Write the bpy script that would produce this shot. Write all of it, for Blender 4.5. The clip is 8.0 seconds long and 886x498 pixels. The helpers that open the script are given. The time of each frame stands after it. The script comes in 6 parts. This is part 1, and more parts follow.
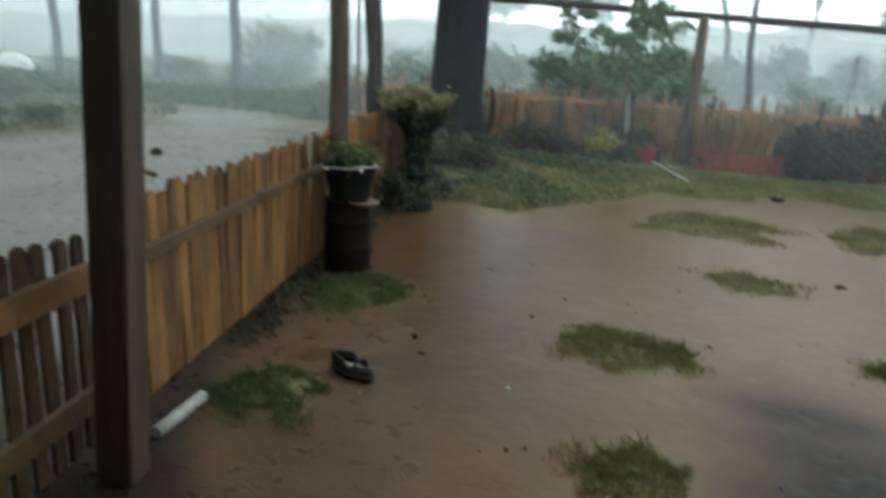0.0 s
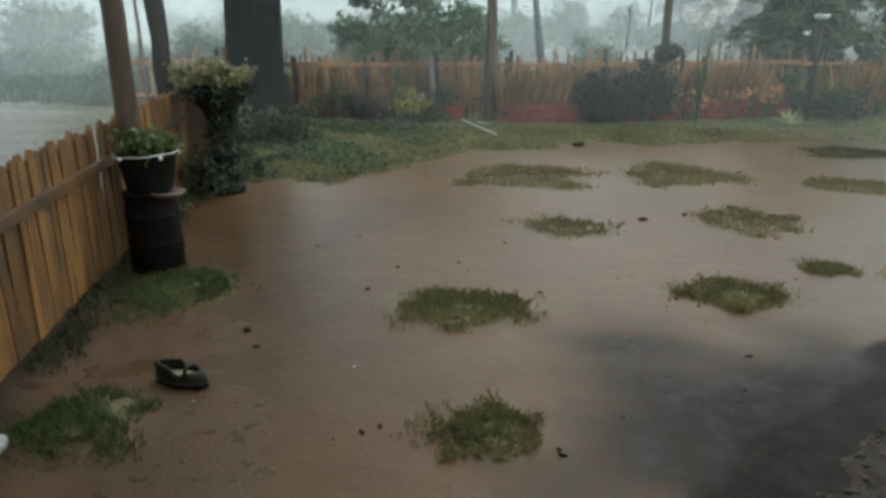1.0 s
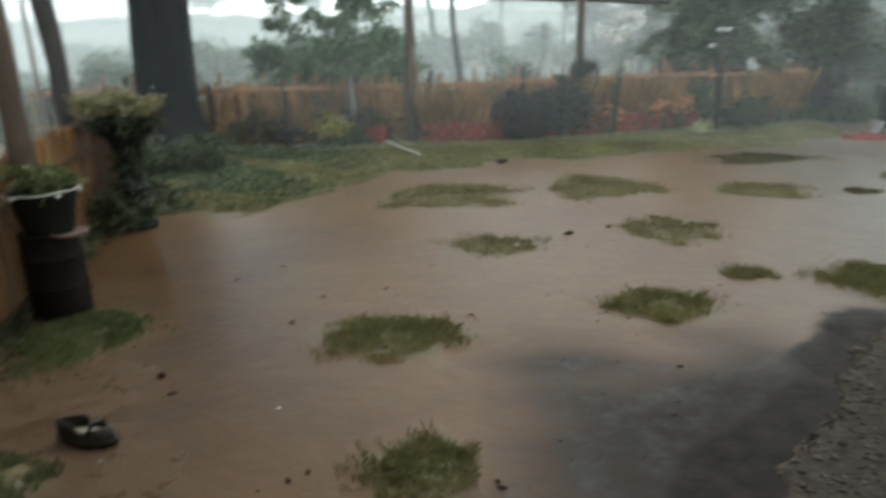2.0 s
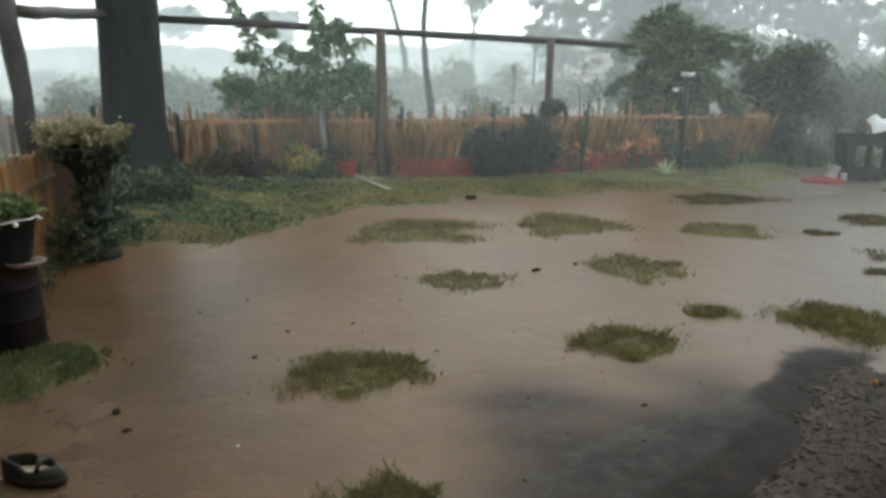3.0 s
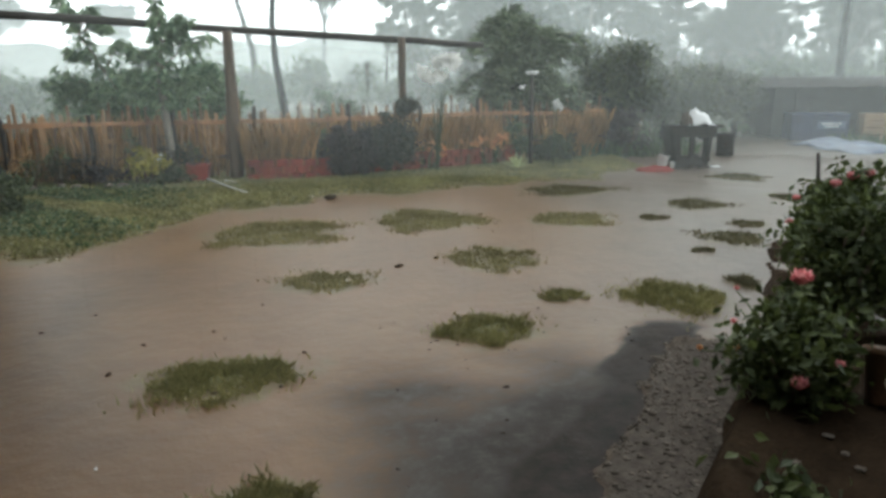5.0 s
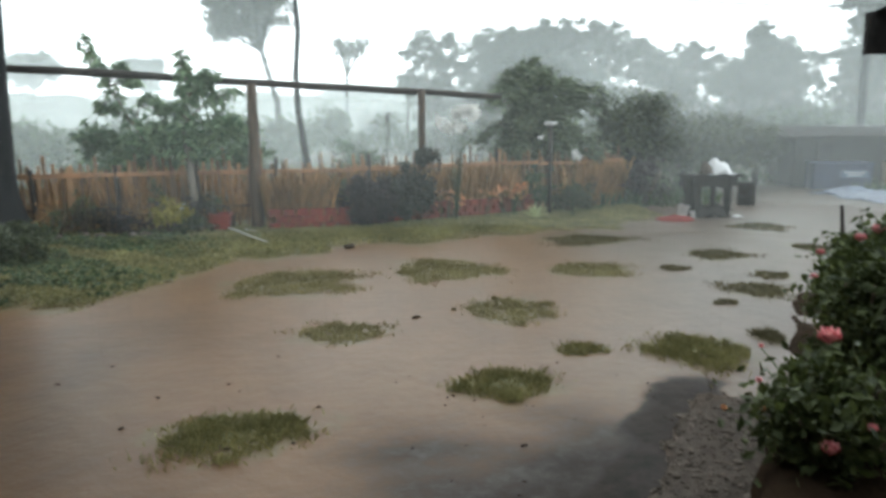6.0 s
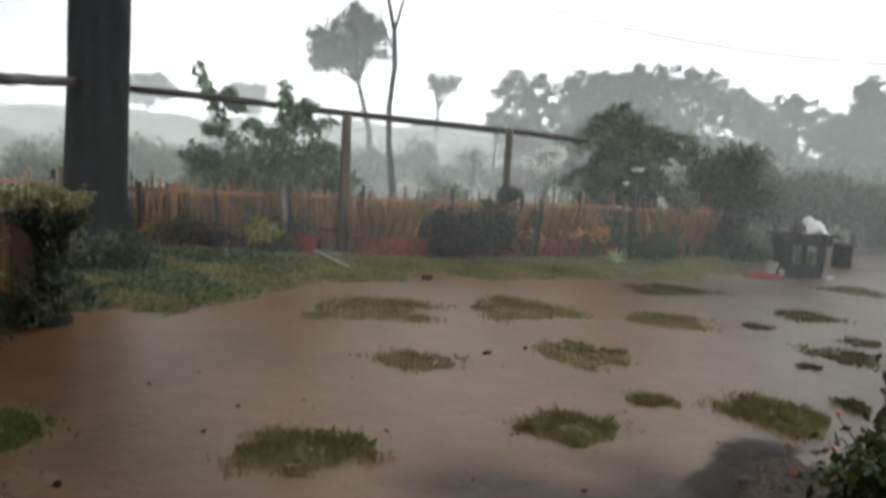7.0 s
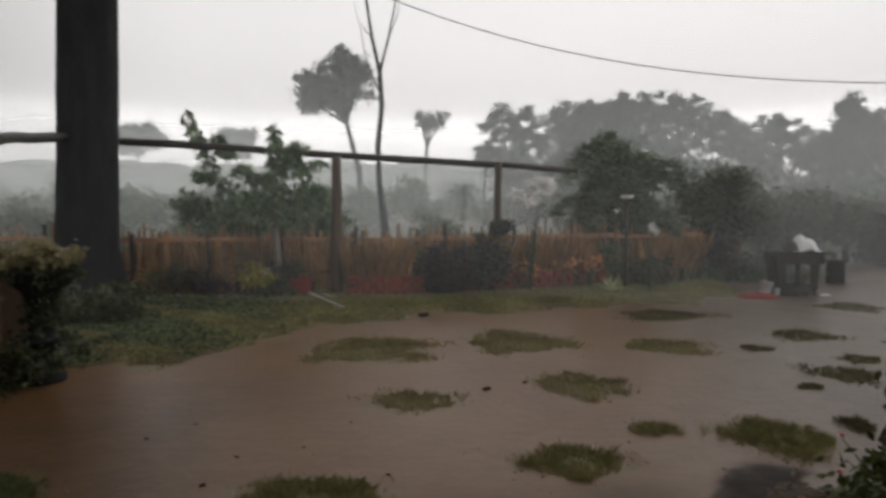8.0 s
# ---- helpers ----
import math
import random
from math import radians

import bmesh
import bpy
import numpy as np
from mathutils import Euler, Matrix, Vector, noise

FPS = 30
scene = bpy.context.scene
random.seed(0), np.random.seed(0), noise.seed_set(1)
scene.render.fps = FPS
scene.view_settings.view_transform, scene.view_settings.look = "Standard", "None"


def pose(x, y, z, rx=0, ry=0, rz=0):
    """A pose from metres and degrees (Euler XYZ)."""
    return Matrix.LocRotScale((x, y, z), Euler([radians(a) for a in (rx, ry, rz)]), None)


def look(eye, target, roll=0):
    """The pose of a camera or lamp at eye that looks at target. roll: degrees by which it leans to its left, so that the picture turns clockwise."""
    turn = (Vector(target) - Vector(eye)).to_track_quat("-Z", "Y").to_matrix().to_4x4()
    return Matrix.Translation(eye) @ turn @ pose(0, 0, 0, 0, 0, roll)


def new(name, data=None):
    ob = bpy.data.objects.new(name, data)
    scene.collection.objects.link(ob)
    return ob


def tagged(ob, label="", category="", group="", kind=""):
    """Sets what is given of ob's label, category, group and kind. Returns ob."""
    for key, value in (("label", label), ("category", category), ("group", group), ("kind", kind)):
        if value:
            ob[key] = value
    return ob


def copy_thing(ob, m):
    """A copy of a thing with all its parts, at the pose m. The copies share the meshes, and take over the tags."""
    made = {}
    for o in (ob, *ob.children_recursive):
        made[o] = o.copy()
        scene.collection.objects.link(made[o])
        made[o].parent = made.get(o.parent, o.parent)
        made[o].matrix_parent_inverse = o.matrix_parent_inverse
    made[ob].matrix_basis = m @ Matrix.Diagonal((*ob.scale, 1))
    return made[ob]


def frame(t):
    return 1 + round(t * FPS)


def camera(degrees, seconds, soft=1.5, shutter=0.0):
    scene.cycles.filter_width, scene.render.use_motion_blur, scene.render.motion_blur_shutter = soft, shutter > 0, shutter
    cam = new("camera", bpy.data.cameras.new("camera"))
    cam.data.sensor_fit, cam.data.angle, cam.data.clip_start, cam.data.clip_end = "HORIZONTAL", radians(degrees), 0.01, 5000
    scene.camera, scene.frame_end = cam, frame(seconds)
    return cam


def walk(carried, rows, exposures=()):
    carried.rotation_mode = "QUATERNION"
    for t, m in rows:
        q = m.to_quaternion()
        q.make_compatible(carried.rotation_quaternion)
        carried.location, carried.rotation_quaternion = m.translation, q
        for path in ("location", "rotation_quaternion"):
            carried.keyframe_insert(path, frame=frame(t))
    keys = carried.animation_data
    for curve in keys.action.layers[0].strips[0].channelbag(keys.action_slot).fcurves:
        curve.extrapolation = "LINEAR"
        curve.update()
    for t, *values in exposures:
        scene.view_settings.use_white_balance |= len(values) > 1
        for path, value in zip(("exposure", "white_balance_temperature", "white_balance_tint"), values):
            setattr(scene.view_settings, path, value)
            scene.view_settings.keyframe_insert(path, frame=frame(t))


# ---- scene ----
# ---- the camera and its walk ----
PATH = [
    (0, (0.016, -0.248, 1.661), (-0.764, 1.515, 1.129), 3.2),
    (0.5, (-0.021, -0.154, 1.652), (-0.569, 1.662, 1.02), 1.8),
    (1, (-0.045, -0.123, 1.646), (-0.336, 1.761, 1.04), -0.1),
    (1.5, (-0.05, -0.092, 1.634), (-0.432, 1.777, 1.034), -0.3),
    (2, (-0.022, 0.011, 1.64), (-0.118, 1.93, 1.085), -1.6),
    (2.2, (-0.028, 0.021, 1.648), (-0.077, 1.95, 1.122), -2.2),
    (3.3, (0.0, 0.018, 1.642), (0.0, 1.966, 1.188), 0.3),
    (3.5, (0.004, 0.012, 1.644), (0.003, 1.96, 1.188), 0.2),
    (4, (0.03, -0.01, 1.65), (0.235, 1.913, 1.142), 0.1),
    (4.5, (0.002, -0.077, 1.652), (0.375, 1.824, 1.159), 0.1),
    (4.7, (-0.01, -0.066, 1.654), (0.38, 1.836, 1.175), -0.3),
    (5.8, (-0.003, -0.047, 1.664), (0.352, 1.882, 1.271), -1.0),
    (6, (0.016, -0.022, 1.686), (0.352, 1.922, 1.354), -0.6),
    (6.5, (0.001, -0.086, 1.717), (0.131, 1.877, 1.358), 0.6),
    (7, (-0.001, -0.157, 1.716), (0.112, 1.825, 1.479), 3.0),
    (7.5, (-0.004, -0.187, 1.731), (0.034, 1.809, 1.605), 0.1),
    (8, (0.01, -0.16, 1.741), (0.136, 1.831, 1.604), 0.2),
]
EXPOSURES = [(0.0, 0.85, 5900, -5), (2.0, 0.95, 6200, 0), (3.5, 1.05, 6250, 2), (4.5, 1.05, 6350, 1), (6.0, 1.15, 6150, 1), (6.5, 1.05, 6200, 3), (7.0, 0.65, 6500, 8), (7.35, 0.02, 6650, 12), (8.0, -0.1, 6850, 14)]
cam = camera(65.3, 8.0, soft=3.2, shutter=0.7)
walk(cam, [(t, look(eye, target, roll)) for t, eye, target, roll in PATH], EXPOSURES)

# ---- world, sun ----
world = bpy.data.worlds.new("overcast")
scene.world = world
world.use_nodes = True
wn, wl = world.node_tree.nodes, world.node_tree.links
for n in list(wn):
    wn.remove(n)
SUN_ELEV, SUN_AZ = radians(52), radians(20)
w_out = wn.new("ShaderNodeOutputWorld")
w_bg = wn.new("ShaderNodeBackground")
w_bg.inputs["Strength"].default_value = 0.15
w_sky = wn.new("ShaderNodeTexSky")
w_sky.sky_type = "NISHITA"
w_sky.sun_disc = False
w_sky.sun_elevation, w_sky.sun_rotation = SUN_ELEV, SUN_AZ
w_sky.dust_density, w_sky.air_density = 4.0, 1.0
w_hsv = wn.new("ShaderNodeHueSaturation")
w_hsv.inputs["Saturation"].default_value = 0.12
w_mix = wn.new("ShaderNodeMix")
w_mix.data_type = "RGBA"
w_mix.inputs["Factor"].default_value = 0.8
w_mix.inputs[7].default_value = (6.6, 6.7, 6.8, 1)
# rain cloud deck with a brighter gap under its edge, low over the hills
w_tc = wn.new("ShaderNodeTexCoord")
w_sep = wn.new("ShaderNodeSeparateXYZ")
w_noise = wn.new("ShaderNodeTexNoise")
w_noise.inputs["Scale"].default_value = 1.1
w_noise.inputs["Detail"].default_value = 1.5
w_map = wn.new("ShaderNodeMapping")
w_map.inputs["Scale"].default_value = (1, 1, 5)
w_add = wn.new("ShaderNodeMath")
w_add.operation = "MULTIPLY_ADD"
w_add.inputs[1].default_value = 0.035
w_ramp = wn.new("ShaderNodeValToRGB")
w_ramp.color_ramp.interpolation = "B_SPLINE"
e = w_ramp.color_ramp.elements
GAIN = 2.5
e[0].position, e[0].color = 0.00, (0.66, 0.664, 0.67, 1)
e[1].position, e[1].color = 1.00, (0.208, 0.21, 0.216, 1)
for p, v in ((0.05, 1.7), (0.1, 1.75), (0.128, 1.7), (0.15, 0.9), (0.2, 0.94), (0.32, 0.9), (0.5, 0.64)):
    x = w_ramp.color_ramp.elements.new(p)
    x.color = (v / GAIN, v * 1.005 / GAIN, v * 1.02 / GAIN, 1)
w_mul = wn.new("ShaderNodeMix")
w_mul.data_type, w_mul.blend_type = "RGBA", "MULTIPLY"
w_mul.inputs["Factor"].default_value = 1
wl.new(w_sky.outputs[0], w_hsv.inputs["Color"])
wl.new(w_hsv.outputs[0], w_mix.inputs[6])
wl.new(w_tc.outputs["Generated"], w_map.inputs[0])
wl.new(w_map.outputs[0], w_noise.inputs["Vector"])
wl.new(w_tc.outputs["Generated"], w_sep.inputs[0])
wl.new(w_noise.outputs[0], w_add.inputs[0])
wl.new(w_sep.outputs["Z"], w_add.inputs[2])
wl.new(w_add.outputs[0], w_ramp.inputs[0])
wl.new(w_mix.outputs[2], w_mul.inputs[6])
wl.new(w_ramp.outputs[0], w_mul.inputs[7])
w_gain = wn.new("ShaderNodeVectorMath")
w_gain.operation = "SCALE"
# heavier rain cloud towards the track
w_side = wn.new("ShaderNodeMapRange")
w_side.interpolation_type = "SMOOTHSTEP"
w_side.inputs[1].default_value, w_side.inputs[2].default_value = -0.8, -0.25
w_side.inputs[3].default_value, w_side.inputs[4].default_value = 0.28 * GAIN, GAIN
wl.new(w_sep.outputs["X"], w_side.inputs[0])
wl.new(w_side.outputs[0], w_gain.inputs["Scale"])
wl.new(w_mul.outputs[2], w_gain.inputs[0])
wl.new(w_gain.outputs[0], w_bg.inputs["Color"])
wl.new(w_bg.outputs[0], w_out.inputs[0])

sun_data = bpy.data.lights.new("sun", "SUN")
sun_data.energy, sun_data.angle, sun_data.color = 0.5, radians(40), (1.0, 0.97, 0.93)
sun = new("sun", sun_data)
sun.matrix_world = look((30 * math.sin(SUN_AZ), 30 * math.cos(SUN_AZ), 38), (0, 0, 0))


# ---- materials ----
def node_mat(name):
    m = bpy.data.materials.new(name)
    m.use_nodes = True
    nt = m.node_tree
    b = nt.nodes["Principled BSDF"]
    return m, nt, b


def tex_noise(nt, scale, detail=4, stretch=None, rough=0.55, shift=False):
    t = nt.nodes.new("ShaderNodeTexNoise")
    t.inputs["Scale"].default_value, t.inputs["Detail"].default_value = scale, detail
    t.inputs["Roughness"].default_value = rough
    tc = nt.nodes.new("ShaderNodeTexCoord")
    if stretch:
        mp = nt.nodes.new("ShaderNodeMapping")
        mp.inputs["Scale"].default_value = stretch
        nt.links.new(tc.outputs["Object"], mp.inputs[0])
        if shift:
            sc = nt.nodes.new("ShaderNodeMath")
            sc.operation, sc.inputs[1].default_value = "MULTIPLY", 37.0
            nt.links.new(nt.nodes.new("ShaderNodeObjectInfo").outputs["Random"], sc.inputs[0])
            nt.links.new(sc.outputs[0], mp.inputs["Location"])
        nt.links.new(mp.outputs[0], t.inputs["Vector"])
    else:
        nt.links.new(tc.outputs["Object"], t.inputs["Vector"])
    return t.outputs["Fac"]


def ramp(nt, fac, stops):
    r = nt.nodes.new("ShaderNodeValToRGB")
    el = r.color_ramp.elements
    while len(el) < len(stops):
        el.new(0.5)
    for s, (p, c) in zip(el, stops):
        s.position = p
        s.color = (*c, 1) if len(c) == 3 else c
    nt.links.new(fac, r.inputs[0])
    return r.outputs[0]


def mixc(nt, fac, a, b, mode="MIX"):
    m = nt.nodes.new("ShaderNodeMix")
    m.data_type, m.blend_type = "RGBA", mode
    for sock, v in ((m.inputs[0], fac), (m.inputs[6], a), (m.inputs[7], b)):
        if isinstance(v, (int, float)):
            sock.default_value = v
        elif isinstance(v, tuple):
            sock.default_value = (*v, 1)
        else:
            nt.links.new(v, sock)
    return m.outputs[2]


def bump(nt, b, fac, strength, dist=0.01):
    n = nt.nodes.new("ShaderNodeBump")
    n.inputs["Strength"].default_value, n.inputs["Distance"].default_value = strength, dist
    nt.links.new(fac, n.inputs["Height"])
    nt.links.new(n.outputs[0], b.inputs["Normal"])


def attr(nt, name):
    a = nt.nodes.new("ShaderNodeAttribute")
    a.attribute_name = name
    return a.outputs["Fac"]


def plain(name, dark, light, rough=0.6, scale=6.0, fine=60.0, bump_s=0.3, stretch=None, metal=0.0, rand=0.0, island=False, spec=0.5, stain=None):
    """Two-scale mottled surface; rand shifts the value from piece to piece."""
    m, nt, b = node_mat(name)
    each = bool(rand) and not island
    big = tex_noise(nt, scale, 5, stretch or (1, 1, 1), shift=each)
    small = tex_noise(nt, fine, 4, stretch or (1, 1, 1), shift=each)
    c = ramp(nt, big, [(0.3, dark), (0.7, light)])
    c = mixc(nt, 0.35, c, ramp(nt, small, [(0.3, tuple(v * 0.55 for v in dark)), (0.7, tuple(min(1, v * 1.3) for v in light))]))
    if stain:
        s = ramp(nt, tex_noise(nt, 1.6, 6, (1.5, 1.5, 0.8), 0.65, shift=each), [(0.42, (0, 0, 0)), (0.66, (0.8, 0.8, 0.8))])
        c = mixc(nt, s, c, stain)
    if rand:
        if island:
            r = nt.nodes.new("ShaderNodeNewGeometry").outputs["Random Per Island"]
        else:
            r = nt.nodes.new("ShaderNodeObjectInfo").outputs["Random"]
        c = mixc(nt, 1.0, c, ramp(nt, r, [(0, (1 - rand,) * 3), (1, (1 + rand,) * 3)]), "MULTIPLY")
    nt.links.new(c, b.inputs["Base Color"])
    b.inputs["Roughness"].default_value, b.inputs["Metallic"].default_value = rough, metal
    b.inputs["Specular IOR Level"].default_value = spec
    if bump_s:
        bump(nt, b, small, bump_s)
    return m


def leaf_mat(name, a, b_, rough=0.45, trans=0.25, hi=1.5):
    m, nt, b = node_mat(name)
    r = nt.nodes.new("ShaderNodeNewGeometry").outputs["Random Per Island"]
    c = ramp(nt, r, [(0.0, a), (0.75, b_), (1.0, tuple(min(1, v * hi) for v in b_))])
    n = tex_noise(nt, 1.3, 3)
    c = mixc(nt, 1.0, c, ramp(nt, n, [(0.3, (0.65, 0.65, 0.65)), (0.7, (1.25, 1.25, 1.25))]), "MULTIPLY")
    nt.links.new(c, b.inputs["Base Color"])
    b.inputs["Roughness"].default_value = rough
    t = nt.nodes.new("ShaderNodeBsdfTranslucent")
    nt.links.new(c, t.inputs[0])
    mx = nt.nodes.new("ShaderNodeMixShader")
    mx.inputs[0].default_value = trans
    nt.links.new(b.outputs[0], mx.inputs[1])
    nt.links.new(t.outputs[0], mx.inputs[2])
    nt.links.new(mx.outputs[0], nt.nodes["Material Output"].inputs[0])
    return m


M_FENCE_NEAR = plain("wet_orange_timber", (0.09, 0.042, 0.014), (0.33, 0.165, 0.052), 0.5, 2.2, 30, 0.4, (4, 4, 0.9), rand=0.3, stain=(0.045, 0.028, 0.015))
# near pickets: darker brown, with porch shade partly put into the colour
M_PICKET_DARK = plain("shaded_brown_timber", (0.03, 0.017, 0.008), (0.12, 0.066, 0.028), 0.38, 3, 40, 0.35, (4, 4, 0.5), rand=0.3, stain=(0.02, 0.014, 0.008))
M_RAIL_NEAR = plain("mouldy_dark_rail_timber", (0.04, 0.024, 0.012), (0.17, 0.09, 0.035), 0.5, 3, 40, 0.35, (1, 1, 4), stain=(0.022, 0.018, 0.012))
M_FENCE_BACK = plain("weathered_split_timber", (0.15, 0.087, 0.046), (0.4, 0.245, 0.135), 0.6, 3, 40, 0.35, (4, 4, 0.5), rand=0.5, stain=(0.075, 0.045, 0.028))
M_RAIL_BACK = plain("orange_rail_timber", (0.32, 0.16, 0.075), (0.52, 0.28, 0.145), 0.6, 3, 40, 0.3, (0.5, 4, 4), stain=(0.15, 0.085, 0.05))
M_POST_NEAR = plain("soaked_porch_timber", (0.03, 0.021, 0.013), (0.1, 0.066, 0.04), 0.55, 2.5, 30, 0.4, (5, 5, 0.4), stain=(0.02, 0.015, 0.01))
M_POLE = plain("wet_round_timber", (0.045, 0.03, 0.021), (0.115, 0.078, 0.053), 0.5, 3, 30, 0.45, (4, 4, 0.5), spec=0.3)
M_BEAM = plain("wet_dark_pole", (0.018, 0.015, 0.013), (0.05, 0.041, 0.034), 0.55, 3, 30, 0.45, spec=0.3)
M_BARK = plain("wet_grey_bark", (0.008, 0.009, 0.010), (0.024, 0.025, 0.027), 0.8, 2.0, 14, 0.9, (3, 3, 0.6), spec=0.2)
M_BARK_PALE = plain("pale_gum_bark", (0.14, 0.12, 0.1), (0.3, 0.27, 0.23), 0.6, 2, 14, 0.4, (3, 3, 0.5))
M_TWIG = plain("shrub_stem", (0.07, 0.05, 0.03), (0.15, 0.11, 0.07), 0.6, 6, 40, 0.3)
M_DRUM = plain("black_metal_drum", (0.006, 0.005, 0.004), (0.018, 0.012, 0.010), 0.75, 5, 40, 0.3, spec=0.12)
M_PIPE = plain("muddy_plastic_pipe", (0.2, 0.185, 0.165), (0.42, 0.4, 0.37), 0.5, 6, 50, 0.2)
M_POT = plain("dark_plastic_pot", (0.008, 0.010, 0.009), (0.018, 0.021, 0.018), 0.7, 8, 60, 0.1, spec=0.15)
M_CORD = plain("pale_cord", (0.48, 0.45, 0.4), (0.7, 0.67, 0.6), 0.6, 20, 80, 0.2)
M_WHITE = plain("dirty_white_plastic", (0.55, 0.55, 0.53), (0.8, 0.8, 0.78), 0.4, 8, 60, 0.1)
M_CLOTH = plain("wet_white_cloth", (0.72, 0.72, 0.72), (0.86, 0.86, 0.87), 0.75, 10, 60, 0.2)
M_RED = plain("red_painted_brick", (0.16, 0.025, 0.016), (0.28, 0.05, 0.03), 0.75, 5, 40, 0.3, rand=0.18, stain=(0.09, 0.026, 0.018))
M_REDPOT = plain("red_painted_clay", (0.18, 0.028, 0.022), (0.3, 0.055, 0.042), 0.6, 5, 40, 0.3)
M_REDCLOTH = plain("soaked_red_cloth", (0.12, 0.02, 0.018), (0.22, 0.045, 0.038), 0.85, 8, 50, 0.3, spec=0.12)
M_TABLE = plain("charred_dark_timber", (0.014, 0.013, 0.012), (0.036, 0.033, 0.03), 0.85, 5, 40, 0.3, spec=0.2)
M_BOARD = plain("rust_brown_board", (0.085, 0.046, 0.028), (0.165, 0.093, 0.055), 0.55, 4, 40, 0.2)
M_DISH = plain("chipped_pink_clay", (0.12, 0.075, 0.06), (0.25, 0.17, 0.14), 0.6, 9, 50, 0.2)
M_INSOLE = plain("muddy_yellow_insole", (0.2, 0.17, 0.11), (0.42, 0.37, 0.26), 0.7, 20, 80, 0.2)
M_RUBBER = plain("soaked_black_leather", (0.014, 0.012, 0.010), (0.045, 0.038, 0.03), 0.65, 20, 120, 0.3, spec=0.3)
M_NAVY = plain("navy_painted_metal", (0.010, 0.017, 0.05), (0.02, 0.034, 0.09), 0.6, 4, 40, 0.1)
M_TARP = plain("blue_white_tarpaulin", (0.025, 0.045, 0.1), (0.12, 0.16, 0.24), 0.5, 2.5, 30, 0.2)
M_WALL = plain("grey_plaster", (0.022, 0.023, 0.023), (0.045, 0.045, 0.044), 0.85, 1.5, 20, 0.2, spec=0.15)
M_HOUSE = plain("brown_plaster", (0.13, 0.11, 0.09), (0.2, 0.175, 0.145), 0.8, 1.5, 20, 0.2)
M_ROOF = plain("dark_roof_sheet", (0.02, 0.019, 0.018), (0.045, 0.042, 0.04), 0.8, 2, 30, 0.2, spec=0.1)
M_PORCH = plain("porch_concrete", (0.16, 0.15, 0.14), (0.27, 0.25, 0.23), 0.55, 3, 40, 0.3)
M_TAN = plain("weathered_tan_board", (0.2, 0.13, 0.07), (0.36, 0.25, 0.15), 0.7, 3, 40, 0.3)
M_TERRA = plain("terracotta", (0.07, 0.034, 0.016), (0.13, 0.066, 0.032), 0.5, 8, 60, 0.2)
M_SOIL = plain("dark_wet_soil", (0.012, 0.008, 0.005), (0.036, 0.023, 0.014), 0.9, 5, 50, 0.8, spec=0.03)
M_STONE = plain("grey_gravel_stone", (0.06, 0.05, 0.041), (0.13, 0.11, 0.093), 0.8, 12, 80, 0.3, rand=0.4, island=True, spec=0.06)
M_CLOD = plain("black_mud_clod", (0.016, 0.011, 0.008), (0.04, 0.028, 0.02), 0.85, 20, 90, 0.5, spec=0.15)
M_WIRE = plain("black_cable", (0.03, 0.03, 0.03), (0.05, 0.05, 0.05), 0.5, 20, 60, 0)
M_GLASS = plain("dark_window_pane", (0.02, 0.022, 0.025), (0.04, 0.042, 0.045), 0.1, 2, 20, 0)

L_LAWN = leaf_mat("lawn_blades", (0.15, 0.152, 0.064), (0.3, 0.275, 0.13), 0.5, 0.2)
L_PATCH = leaf_mat("drowned_grass_blades", (0.18, 0.172, 0.07), (0.3, 0.275, 0.125), 0.6, 0.35, 1.15)
# paler copy for the far patches, rain haze put into the colour
L_PATCH_FAR = leaf_mat("hazed_grass_blades", (0.21, 0.19, 0.1), (0.31, 0.275, 0.15), 0.6, 0.35, 1.15)
L_VERGE = leaf_mat("verge_grass_blades", (0.085, 0.11, 0.04), (0.17, 0.195, 0.078), 0.6, 0.3, 1.2)
L_PATCH_DULL = leaf_mat("muddy_grass_blades", (0.11, 0.1, 0.058), (0.185, 0.168, 0.098), 0.6, 0.3, 1.2)
L_SHRUB = leaf_mat("broad_leaves", (0.08, 0.14, 0.08), (0.19, 0.26, 0.15))
L_DARK = leaf_mat("dark_tree_leaves", (0.028, 0.038, 0.016), (0.068, 0.084, 0.036))
L_MID = leaf_mat("grey_green_tree_leaves", (0.07, 0.095, 0.056), (0.165, 0.2, 0.118))
L_FIELD = leaf_mat("field_bush_leaves", (0.04, 0.07, 0.035), (0.10, 0.14, 0.07))
L_GUM = leaf_mat("gum_leaves", (0.03, 0.045, 0.03), (0.08, 0.10, 0.065))
L_PURPLE = leaf_mat("purple_bush_leaves", (0.016, 0.012, 0.013), (0.05, 0.036, 0.037))
L_DUSK = leaf_mat("dusky_green_leaves", (0.02, 0.021, 0.015), (0.06, 0.062, 0.045))
L_CROTON = leaf_mat("yellow_green_leaves", (0.2, 0.19, 0.03), (0.5, 0.42, 0.09))
L_PALE = leaf_mat("pale_planter_leaves", (0.17, 0.165, 0.075), (0.34, 0.3, 0.16))
L_POTTED = leaf_mat("potted_leaves", (0.045, 0.065, 0.016), (0.12, 0.145, 0.042))
L_ROSE = leaf_mat("rose_leaves", (0.03, 0.046, 0.012), (0.085, 0.106, 0.03), 0.65)
L_AGAVE = leaf_mat("variegated_leaves", (0.35, 0.4, 0.14), (0.6, 0.62, 0.35))
L_DRY = leaf_mat("dry_grass_blades", (0.26, 0.15, 0.064), (0.46, 0.28, 0.13), 0.7, 0.3)
